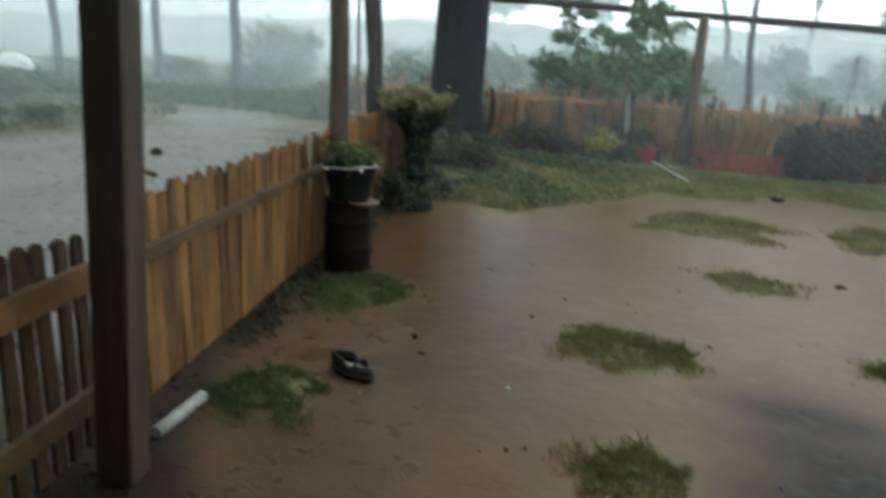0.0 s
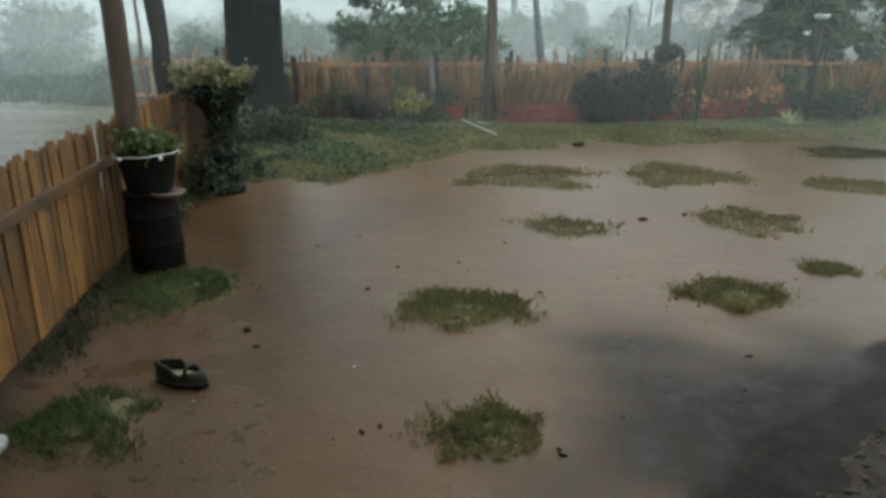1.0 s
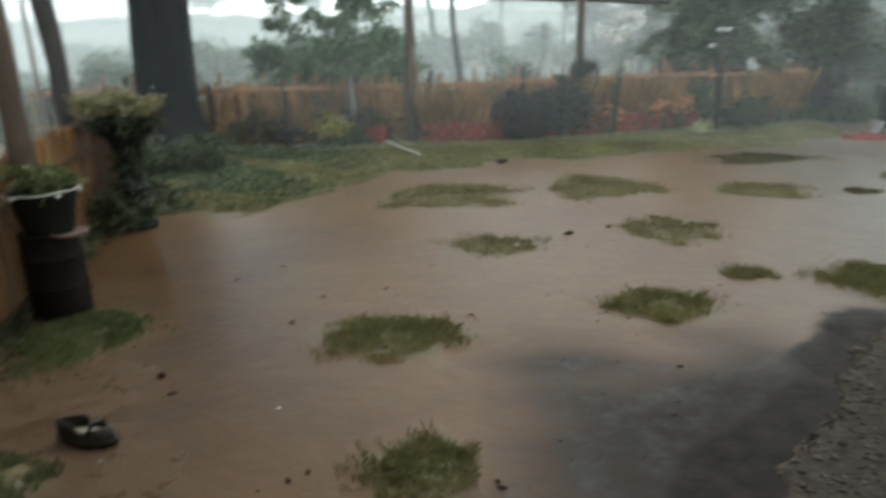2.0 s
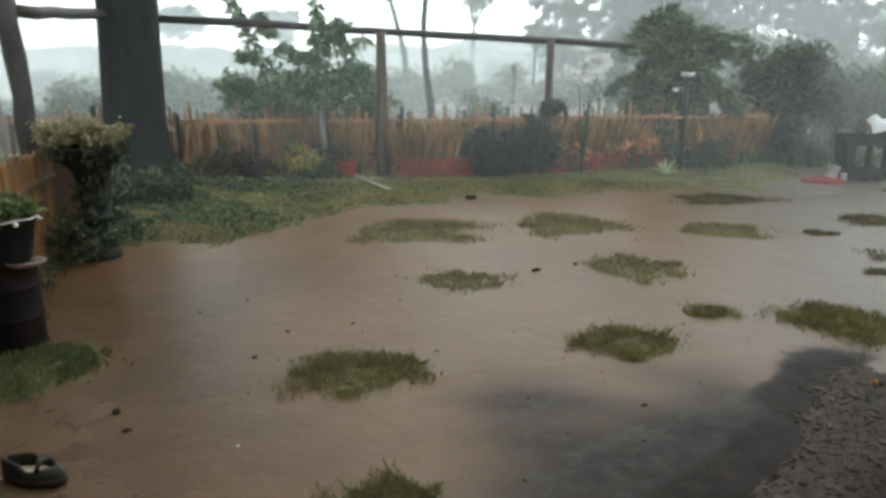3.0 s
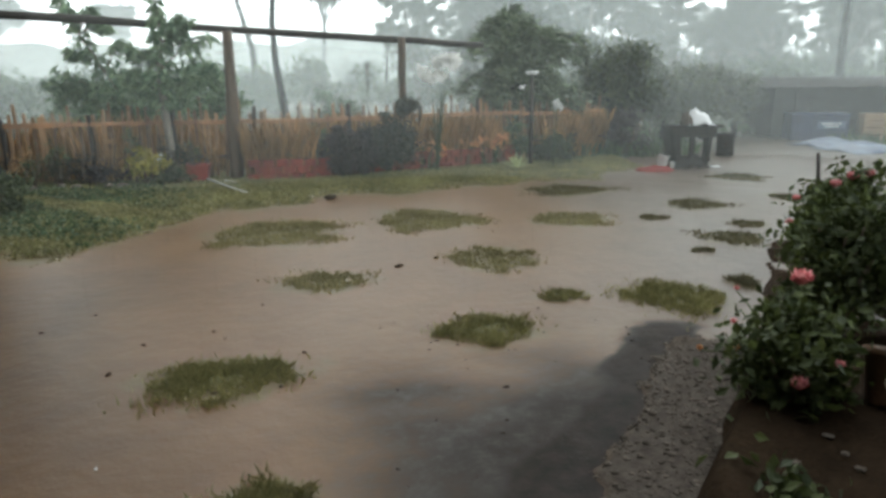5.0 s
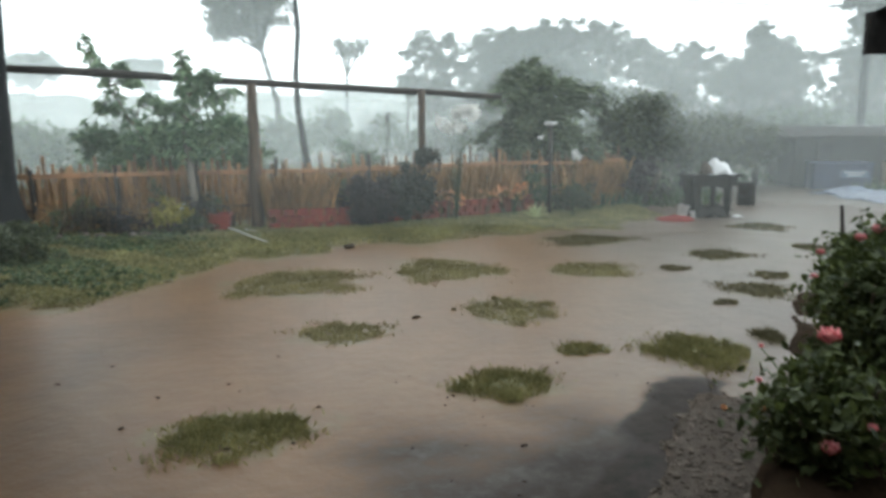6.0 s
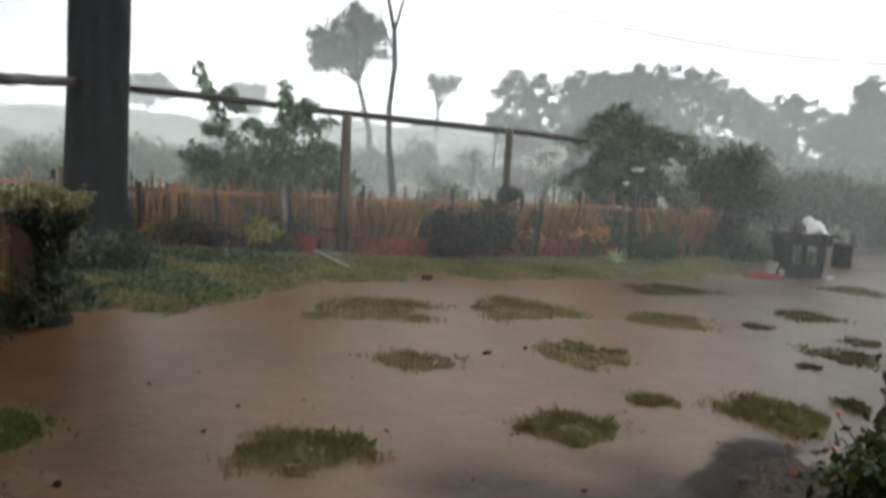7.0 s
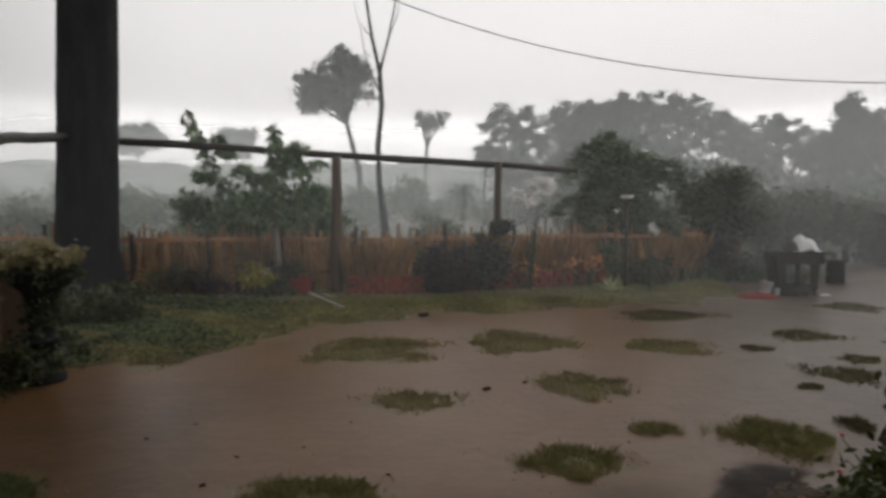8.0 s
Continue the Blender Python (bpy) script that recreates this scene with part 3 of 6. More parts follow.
chan = smooth01((0.36 + side + 0.08 * wave(WX, WY, 5, 22)) / 0.2) * smooth01(0.5 - (side - 0.12) / 0.08) * smooth01((4.25 - WY + 0.1 * wave(WX, WY, 7, 25)) / 0.25)
put_attr(water, "dark_patch", 1.0 * dark_patch * (1 - 0.75 * smooth01(side / 0.3 + 0.5)))
put_attr(water, "chan", 0.97 * chan)
put_attr(water, "shoal", 0.75 * np.maximum(patch_mask(WX, WY, 1.6), lawn_mask(WX, WY + 0.35) * (WX < 7)))
put_attr(water, "clay", 0.9 * smooth01((-0.1 - WX - 0.06 * WY + 0.35 * wave(WX, WY, 1.4, 23)) / 1.5) * smooth01((8.0 - WY) / 3.0))
put_attr(water, "grey", 0.7 * smooth01((WX - 1.2 - 0.2 * (WY - 4) + 0.5 * wave(WX, WY, 1.1, 24)) / 2.6))


def zat(x, y):
    return float(ground_z(np.array([x]), np.array([y]))[0])


# distant ridge of wooded hills
def hill(name, y, x0, x1, height, seed, label):
    xs = np.linspace(x0, x1, 180)
    top = height * (0.72 + 0.16 * wave(xs, xs * 0, 0.012, seed) + 0.05 * wave(xs, xs * 0, 0.12, seed + 1) + 0.02 * wave(xs, xs * 0, 0.5, seed + 2))
    V, F = [], []
    for r, (dy, k) in enumerate(((0, 0.0), (0, 0.0), (y * 0.10, 0.6), (y * 0.22, 1.0), (y * 0.5, 0.85))):
        V += [(float(x), y + dy, -2.0 if r == 0 else float(t * k)) for x, t in zip(xs, top)]
    n = len(xs)
    for r in range(4):
        F += [(r * n + i, r * n + i + 1, (r + 1) * n + i + 1, (r + 1) * n + i) for i in range(n - 1)]
    ob = raw(name, V, F, plain("wooded_hill", (0.045, 0.06, 0.04), (0.1, 0.12, 0.08), 0.9, 0.02, 0.2, 0), smooth=True)
    tagged(ob, label, "hill", kind="structure")


hill("backdrop_hills_near", 190, -330, 300, 13, 31, "low wooded hill fading in the rain")
hill("backdrop_hills_far", 330, -600, 600, 34, 33, "far pale ridge behind the rain")


# veils of drifting rain over the fields, one behind the other
def veil(radius, density, top, rise=0.0):
    seg = 48
    V, F = [], []
    for k in range(seg + 1):
        a = radians(-78 + 156 * k / seg)
        r = radius * (1 + 0.03 * math.sin(5 * a))
        if 9 < radius < 12:
            r += 2.8 * float(smooth01((-math.degrees(a) - 12) / 8))
        for h in (0.03, top * 0.25, top * 0.5, top, top * 2.6):
            V.append((r * math.sin(a), r * math.cos(a), h))
    for k in range(seg):
        for j in range(4):
            i = k * 5 + j
            F.append((i, i + 5, i + 6, i + 1))
    ob = raw("rain_mist", V, F, mist_material(density, top, rise), smooth=True)
    tagged(ob, "thin grey veil of drifting rain mist over the field", "mist", kind="stuff")


veil(7.6, 0.018, 4, 0.9)
for radius, density, top in ((11.8, 0.055, 4), (17.4, 0.115, 9), (26, 0.15, 12), (40, 0.14, 14), (68, 0.25, 10), (140, 0.44, 24)):
    veil(radius, density, top)


# ---- the house behind the camera, its porch and roof ----
# unseen house wall, run out leftwards to block light on the post
bm = bmesh.new()
box(bm, (-0.5, -1.75, 1.3), (12.0, 0.2, 2.8), 0.01)
tagged(part("wall_south", bm, M_HOUSE), "plain brown plastered house wall behind the porch", "wall", kind="structure")
bm = bmesh.new()
box(bm, (1.24, -0.75, 0.03), (6.52, 1.8, 0.14), 0.015)
tagged(part("porch_floor", bm, M_PORCH), "grey concrete porch slab", "floor", kind="structure")


# added wall out of view, blocks light from the left behind the camera
bm = bmesh.new()
box(bm, (-2.13, -0.55, 1.3), (0.14, 2.18, 2.7), 0.01)
tagged(part("wall_west", bm, M_HOUSE), "unseen brown plastered wall added to darken the post foot", "wall", kind="structure")


def corrugated(name, x0, x1, y0, y1, z0, z1, label):
    n = int((x1 - x0) / 0.038)
    V, F = [], []
    for i in range(n + 1):
        x = x0 + (x1 - x0) * i / n
        w = 0.014 * math.sin(2 * math.pi * i / 4)
        V += [(x, y0, z0 + w), (x, y1, z1 + w), (x, y0, z0 + w - 0.006), (x, y1, z1 + w - 0.006)]
    for i in range(n):
        a = i * 4
        F += [(a, a + 4, a + 5, a + 1), (a + 2, a + 3, a + 7, a + 6)]
        F += [(a + 1, a + 5, a + 7, a + 3), (a, a + 2, a + 6, a + 4)]
    ob = raw(name, V, F, M_ROOF, label=label)
    tagged(ob, label, "roof", kind="structure")
    return ob


corrugated("porch_roof", -3.0, 1.4, -1.9, 1.15, 2.85, 2.52, "dark corrugated sheet roof over the porch")
# added out-of-view roof that takes skylight off the near fence and post
corrugated("porch_roof_left", -3.0, -1.55, 1.13, 2.15, 2.525, 2.43, "unseen dark corrugated sheet roof added to shade the fence end")
corrugated("side_roof", 2.02, 6.5, -1.9, 2.35, 2.65, 2.10, "dark corrugated side roof above the rose bed")
bm = bmesh.new()
box(bm, (4.25, 2.30, 2.03), (4.5, 0.03, 0.15), 0.004)
tagged(part("fascia_board", bm, M_ROOF), "dark fascia board along the side roof edge", "trim", kind="structure")


def porch_post(x, y, h, w, label):
    t = thing("porch_post", label, "post", (x, y, 0), rz=17)
    bm = bmesh.new()
    box(bm, (0, 0, h / 2 - 0.05), (w, w * 0.92, h + 0.1), 0.012)
    part("shaft", bm, M_POST_NEAR, t)
    bm = bmesh.new()
    box(bm, (0, -w * 0.46 - 0.012, 2.3), (0.05, 0.02, 0.3), 0.003)
    part("strap", bm, M_ROOF, t, "dark metal strap")
    t.matrix_basis = pose(x, y, 0, 0, 2.6, 17)
    return t


porch_post(-2.03, 1.42, 2.5, 0.145, "thick squared dark wet timber porch post")


# ---- fences ----
def picket_mesh(name, w, h, th, kind, material):
    """One board: flat foot, shaped head."""
    if kind == "point":
        prof = [(-w / 2, 0), (w / 2, 0), (w / 2, h - w * 0.55), (w * 0.10, h), (-w * 0.10, h), (-w / 2, h - w * 0.55)]
    elif kind == "round":
        prof = [(-w / 2, 0), (w / 2, 0), (w / 2, h - w * 0.5), (w * 0.33, h - w * 0.16), (0, h), (-w * 0.33, h - w * 0.16), (-w / 2, h - w * 0.5)]
    else:
        prof = [(-w / 2, 0), (w / 2, 0), (w * 0.46, h * 0.96), (w * 0.2, h), (-w * 0.42, h * 0.985)]
    n = len(prof)
    V = [(x, -th / 2, z) for x, z in prof] + [(x, th / 2, z) for x, z in prof]
    F = [tuple(range(n)), tuple(range(2 * n - 1, n - 1, -1))]
    F += [(i, i + n, (i + 1) % n + n, (i + 1) % n) for i in range(n)]
    me = bpy.data.meshes.new(name)
    me.from_pydata(V, [], F)
    me.update()
    me.materials.append(material)
    return me


def rail(parent, p0, p1, w, h, material, label="", wob=0.0):
    p0, p1 = Vector(p0), Vector(p1)
    bm = bmesh.new()
    L = (p1 - p0).length
    box(bm, (0, 0, 0), (L, w, h), 0.006)
    d = (p1 - p0).normalized()
    m = d.to_track_quat("X", "Z").to_matrix().to_4x4()
    m.translation = (p0 + p1) / 2
    bmesh.ops.transform(bm, matrix=m, verts=bm.verts)
    return part("rail", bm, material, parent, label)


def left_fence():
    t = thing("picket_fence", "orange-brown wet timber picket fence with gaps between pointed boards", "fence")
    t2 = thing("picket_fence", "orange-brown wet close-boarded picket fence beside the yard", "fence")
    rg = random.Random(11)
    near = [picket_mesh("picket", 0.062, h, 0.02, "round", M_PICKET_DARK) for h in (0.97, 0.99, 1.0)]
    close = [picket_mesh("picket", w, h, 0.02, k, M_FENCE_NEAR) for w, h, k in ((0.088, 1.0, "round"), (0.092, 1.02, "point"), (0.084, 0.985, "round"), (0.09, 1.01, "point"))]
    ang = math.degrees(math.atan2(FENCE_D.y, FENCE_D.x))
    s = -1.42
    while s < 5.9:
        gap = s < -0.28
        p = FENCE_P + FENCE_D * s
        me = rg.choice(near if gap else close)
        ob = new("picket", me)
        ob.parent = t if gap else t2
        z = 0.0 if gap else 0.02 + 0.012 * s
        ob.matrix_basis = pose(p.x, p.y, z - 0.02 + rg.uniform(-0.012, 0.012), rg.uniform(-1, 1), rg.uniform(-1.3, 1.3), ang + rg.uniform(-2, 2))
        if not gap:
            ob.location += Vector((0.95, 0.29, 0)) * rg.uniform(-0.004, 0.006)
        s += rg.uniform(0.095, 0.108) if gap else rg.uniform(0.082, 0.088) + (0.03 if abs(s - 0.33) < 0.045 else 0)
    off = Vector((0.957, 0.294, 0))
    for z, h in ((0.765, 0.115), (0.26, 0.10)):
        a, b = FENCE_P + FENCE_D * -1.48 + off * 0.03, FENCE_P + FENCE_D * -0.3 + off * 0.03
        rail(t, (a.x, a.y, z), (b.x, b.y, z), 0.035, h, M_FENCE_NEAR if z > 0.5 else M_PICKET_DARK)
    for z, h, o in ((0.745, 0.07, 0.03), (0.22, 0.07, -0.03)):
        a, b = FENCE_P + FENCE_D * -0.28 + off * o, FENCE_P + FENCE_D * 5.9 + off * o
        rail(t2, (a.x, a.y, z), (b.x, b.y, z + 0.03), 0.035, h, M_RAIL_NEAR, "dark wet rail across the boards")


left_fence()

BACK = [(-8.2, 12.75), (-5.2, 12.9), (-1.1, 12.95), (0.6, 13.05), (2.0, 13.5), (4.6, 14.35), (6.9, 15.3)]


def back_at(s):
    for (x0, y0), (x1, y1) in zip(BACK, BACK[1:]):
        L = math.hypot(x1 - x0, y1 - y0)
        if s <= L:
            return x0 + (x1 - x0) * s / L, y0 + (y1 - y0) * s / L, math.degrees(math.atan2(y1 - y0, x1 - x0))
        s -= L
    return None


def back_fence():
    t = thing("stick_fence", "weathered tan split-timber stick fence behind the flower bed", "fence")
    rg = random.Random(12)
    meshes = [picket_mesh("stake", w, h, 0.03, k, M_FENCE_BACK) for w, h, k in ((0.05, 1.22, "split"), (0.07, 1.16, "split"), (0.045, 1.28, "point"), (0.06, 1.1, "split"), (0.035, 1.36, "split"), (0.055, 1.2, "point"))]
    s = 0.0
    while True:
        q = back_at(s)
        if q is None:
            break
        x, y, a = q
        ob = new("stake", rg.choice(meshes))
        ob.parent = t
        ob.matrix_basis = pose(x, y + rg.uniform(-0.015, 0.015), zat(x, y) - 0.02, rg.uniform(-2, 2), rg.uniform(-2.5, 2.5), a + rg.uniform(-8, 8)) @ Matrix.Diagonal((1, 1, rg.uniform(0.92, 1.06), 1))
        s += rg.choice((0.085, 0.1, 0.11, 0.135, 0.16))
    for (x0, y0), (x1, y1) in zip(BACK, BACK[1:]):
        n = max(1, round(math.hypot(x1 - x0, y1 - y0) / 1.25))
        for k in range(n):
            u, v = k / n, (k + 1) / n
            z = 1.025 + rg.uniform(-0.012, 0.012)
            rail(t, (x0 + (x1 - x0) * u, y0 + (y1 - y0) * u - 0.035 - 0.004 * (k % 2), z + rg.uniform(-0.015, 0.015)), (x0 + (x1 - x0) * v, y0 + (y1 - y0) * v - 0.035 - 0.004 * (k % 2), z + rg.uniform(-0.015, 0.015)), 0.035, rg.uniform(0.06, 0.09), M_RAIL_BACK, "orange-brown rail nailed across the stakes")
            p = back_at(sum(math.hypot(b[0] - a[0], b[1] - a[1]) for a, b in zip(BACK, BACK[1:]) if b[0] <= x0) + math.hypot(x1 - x0, y1 - y0) * u + 0.3)
            if p:
                bm = bmesh.new()
                tube(bm, [(p[0], p[1] - 0.02, -0.05), (p[0] + rg.uniform(-0.02, 0.02), p[1] - 0.02, 0.6), (p[0] + rg.uniform(-0.03, 0.03), p[1] - 0.02, rg.uniform(1.1, 1.35))], (0.05, 0.045, 0.04), 8, wob=0.1, rng=rg)
                part("post", bm, M_BEAM, t, "dark round post", smooth=True)
        rail(t, (x0, y0 - 0.03, 0.42), (x1, y1 - 0.03, 0.42), 0.035, 0.06, M_FENCE_BACK)


back_fence()


def pole(name, label, base, top, r0, r1, material, seed=1, bow=0.02, seg=12, category="pole", n=9):
    rg = random.Random(seed)
    b, t = Vector(base), Vector(top)
    pts, rad = [], []
    for i in range(n):
        k = i / (n - 1)
        p = b.lerp(t, k)
        if 0 < i < n - 1:
            p += Vector((rg.uniform(-bow, bow), rg.uniform(-bow, bow), rg.uniform(-bow, bow)))
        pts.append(p)
        rad.append((r0 + (r1 - r0) * k) * rg.uniform(0.94, 1.06))
    bm = bmesh.new()
    tube(bm, pts, rad, seg, wob=0.04, rng=rg)
    ob = part(name, bm, material, smooth=True)
    return tagged(ob, label, category)


pole("fence_post", "stout round timber post standing in the back fence", (-1.16, 12.70, -0.1), (-1.14, 12.72, 2.56), 0.125, 0.085, M_POLE, 1, 0.008, category="post")
pole("fence_post", "round timber post behind the dark bushes", (1.95, 13.42, -0.1), (1.95, 13.42, 2.50), 0.085, 0.075, M_POLE, 2, 0.008, category="post")
pole("fence_post", "brown round timber post beside the potted plant", (-3.12, 4.62, -0.1), (-3.15, 4.62, 2.9), 0.083, 0.075, M_POLE, 3, 0.008, category="post")
pole("fence_post", "dark leaning timber post at the end of the boards", (-4.12, 7.0, -0.1), (-4.24, 7.0, 2.55), 0.088, 0.1, M_BEAM, 4, 0.015, category="post")
pole("fence_post", "thin pale stake beyond the boards", (-3.95, 6.25, -0.1), (-3.98, 6.3, 2.3), 0.02, 0.018, M_BARK_PALE, 5, 0.01, category="post")
pole("pole_rail", "long dark round pole laid across the fence posts", (-5.7, 12.98, 2.86), (3.7, 14.1, 2.40), 0.075, 0.065, M_BEAM, 6, 0.015, n=14)
pole("pole_rail", "dark crooked pole running from the leaning post to the big tree", (-4.16, 7.05, 2.36), (-5.9, 12.98, 2.90), 0.065, 0.085, M_BEAM, 7, 0.02)


# ---- the big tree ----
def big_tree():
    t = thing("tree", "massive dark grey rain-soaked tree trunk with flared foot", "tree", (-5.46, 12.3, 0))
    rg = random.Random(21)
    bm = bmesh.new()
    seg = 40
    prof = [(-0.1, 0.86), (0.05, 0.80), (0.2, 0.70), (0.4, 0.60), (0.7, 0.54), (1.1, 0.51), (1.8, 0.495), (2.6, 0.49), (3.6, 0.485), (5.0, 0.47), (7.0, 0.47), (9.0, 0.43), (10.5, 0.36)]
    rings = []
    for z, r in prof:
        ring = []
        for k in range(seg):
            th = 2 * math.pi * k / seg
            flare = max(0, 1 - z / 0.6) * 0.25 * math.sin(5 * th + 1)
            rough = 0.02 * noise.noise(Vector((math.cos(th) * 3, math.sin(th) * 3, z * 1.2))) + 0.012 * noise.noise(Vector((math.cos(th) * 11, math.sin(th) * 11, z * 2)))
            rr = r * (1 + flare) + rough
            lean = 0.028 * z
            ring.append(bm.verts.new((rr * math.cos(th) + lean, rr * math.sin(th), z)))
        rings.append(ring)
    for a, b in zip(rings, rings[1:]):
        for k in range(seg):
            bm.faces.new((a[k], a[(k + 1) % seg], b[(k + 1) % seg], b[k]))
    bm.faces.new(rings[-1])
    trunk = part("trunk", bm, M_BARK, t, smooth=True)
    ends = []
    for i in range(6):
        a = i * 1.05 + 0.4
        L = rg.uniform(3.0, 4.6)
        p0 = Vector((0.26, 0, 9.0 + i * 0.25))
        pts = [p0 + Vector((math.cos(a) * L * k, math.sin(a) * L * k, L * 0.8 * k ** 1.3)) for k in (0, 0.3, 0.65, 1)]
        bm = bmesh.new()
        tube(bm, pts, (0.2, 0.14, 0.08, 0.03), 10)
        part("limb", bm, M_BARK, t, smooth=True)
        ends += pts[2:]
    r2 = np.random.default_rng(3)
    C = np.concatenate([clumps(r2, e, (1.1, 1.1, 0.8), 7, 60, 0.7) for e in ends])
    leaves("crown", C, 0.12, L_GUM, t, "sparse grey-green leaves", seed=4)


big_tree()


# ---- grass ----
def in_patch(i, n, rg, grow=1.0):
    px, py, rx, ry, a = PATCHES[i]
    th, r = rg.uniform(0, 2 * math.pi, n), rg.uniform(0, 1, n) ** 0.5 * 0.9
    u, v = r * np.cos(th), r * np.sin(th)
    # half of the blades gather in tufts that break the outline
    m = 11
    ct, cr = rg.uniform(0, 2 * math.pi, m), rg.uniform(0.3, 1.12, m)
    k, tuft = rg.integers(0, m, n), rg.uniform(0, 1, n) < 0.55
    w = rg.uniform(0.1, 0.3, m)[k]
    u = np.where(tuft, (cr * np.cos(ct))[k] + w * rg.normal(size=n), u) * rx * grow
    v = np.where(tuft, (cr * np.sin(ct))[k] + w * rg.normal(size=n), v) * ry * grow
    c, s = math.cos(radians(a)), math.sin(radians(a))
    return px + u * c - v * s, py + u * s + v * c


for i, (px, py, rx, ry, a) in enumerate(PATCHES):
    rg = np.random.default_rng(100 + i)
    n = int(min(5200, max(500, math.pi * rx * ry * (7000 if py < 5.4 else 3400))))
    X, Y = in_patch(i, n, rg, 1.0)
    keep = wave(X, Y, 30, 60 + i) > -0.7
    X, Y = X[keep], Y[keep]
    Z = np.maximum(ground_z(X, Y), 0.0) - 0.004
    t = thing("grass_patch", ("patch of dull muddy grass standing out of the grey water" if px > 3.5 else "patch of short green grass standing out of the flood water") if ry > 0.2 else "small drowned tuft of grass in the flood water", "grass", (px, py, 0), "grass patches in the flooded yard")
    blades("turf", np.stack([X - px, Y - py, Z], 1), 0.042 if py < 5.4 else 0.034, L_PATCH_DULL if px > 3.5 else L_VERGE if px < -1.5 else L_PATCH_FAR if py > 5.4 else L_PATCH, t, seed=i, width=0.0035 if py < 5 else 0.0055, lean=1.25)["kind"] = "stuff"
    m = max(30, len(X) // 30)
    k = rg.integers(0, len(X), m)
    leaves("weed", np.stack([X[k] - px, Y[k] - py, Z[k] + rg.uniform(0.002, 0.02, m)], 1), 0.010, L_PATCH_DULL if px > 3.5 else L_VERGE if px < -1.5 else L_PATCH_FAR if py > 5.4 else L_PATCH, t, "broad weed leaves among the blades", seed=i)["kind"] = "stuff"

rg = np.random.default_rng(7)
N = 210000
X, Y = rg.uniform(-5.2, 7.6, N), rg.uniform(6.4, 14.5, N)
back_y = np.interp(X, [p[0] for p in BACK], [p[1] for p in BACK])
keep = (lawn_mask(X, Y) > rg.uniform(0.12, 0.75, N)) & (Y < back_y - 0.05) & (X > fence_x(Y) + 0.05) & (np.hypot(X + 5.42, Y - 12.3) > 0.85)
X, Y = X[keep], Y[keep]
ob = blades("lawn_grass", np.stack([X, Y, ground_z(X, Y) - 0.004], 1), 0.036, L_LAWN, seed=8, width=0.0075, lean=1.7)
tagged(ob, "short wet green lawn grass along the flower bed", "grass", kind="stuff")
N = 1500
Y = rg.uniform(2.6, 8.0, N)
X = fence_x(Y) + 0.06 + np.abs(rg.normal(0, 0.11, N))
ob = blades("verge_grass", np.stack([X, Y, np.maximum(ground_z(X, Y), 0) - 0.004], 1), 0.05, L_DARK, seed=9, width=0.006, lean=0.9)
tagged(ob, "thin dark green grass along the foot of the fence", "grass", kind="stuff")

# added leaves that darken the lawn in place of tree and planter shade
N = 26000
X, Y = rg.uniform(-5.2, -0.6, N), rg.uniform(6.3, 12.2, N)
keep = (lawn_mask(X, Y) > 0.35) & (X > fence_x(Y) + 0.05) & (rg.uniform(0, 1, N) < smooth01((-1.2 - X + 0.5 * wave(X, Y, 1.5, 79)) / 2.2)) & (wave(X, Y, 4.0, 80) > -0.35)
X, Y = X[keep], Y[keep]
ob = leaves("shade_leaves", np.stack([X, Y, ground_z(X, Y) + rg.uniform(0.0, 0.05, len(X))], 1), 0.026, L_FIELD, seed=81, ratio=0.5)
tagged(ob, "low dark leaves added as shade on the lawn by the planter", "weeds", kind="stuff")

# tall dry grass in and behind the bed
N = 17000
X = rg.uniform(-5.0, 6.8, N)
Y = np.interp(X, [p[0] for p in BACK], [p[1] for p in BACK]) + np.where(rg.uniform(0, 1, N) < 0.42, rg.uniform(-0.4, -0.08, N), rg.uniform(0.08, 1.3, N))
keep = (wave(X, Y, 2.5, 78) > -0.25) & ((X > -1.0) | (Y > np.interp(X, [p[0] for p in BACK], [p[1] for p in BACK])))
X, Y = X[keep], Y[keep]
ob = blades("dry_grass", np.stack([X, Y, ground_z(X, Y) - 0.01], 1), 0.85, L_DRY, seed=10, width=0.0042, lean=0.35)
tagged(ob, "tall dry orange-brown grass round the stick fence", "grass", kind="stuff")
N = 26000
X, Y = rg.uniform(-30, 26, N), 14.3 + rg.exponential(5.0, N)
keep = wet_track(X, Y) < 0.2
X, Y = X[keep], Y[keep]
ob = blades("field_grass", np.stack([X, Y, ground_z(X, Y) - 0.01], 1), 0.3, L_FIELD, seed=13, width=0.02, lean=0.6)
tagged(ob, "rank green field grass beyond the fence", "grass", kind="stuff")
N = 12000
X, Y = rg.uniform(-24, -3.4, N), rg.uniform(1.0, 22, N)
keep = (X < fence_x(Y) - 1.1) & (road_mask(X, Y) < 0.25) & ((X < -11.3) | (Y > 14))
X, Y = X[keep], Y[keep]
ob = blades("roadside_grass", np.stack([X, Y, ground_z(X, Y) - 0.01], 1), 0.16, L_FIELD, seed=14, width=0.014, lean=0.7)
tagged(ob, "uneven green grass beside the muddy track", "grass", kind="stuff")


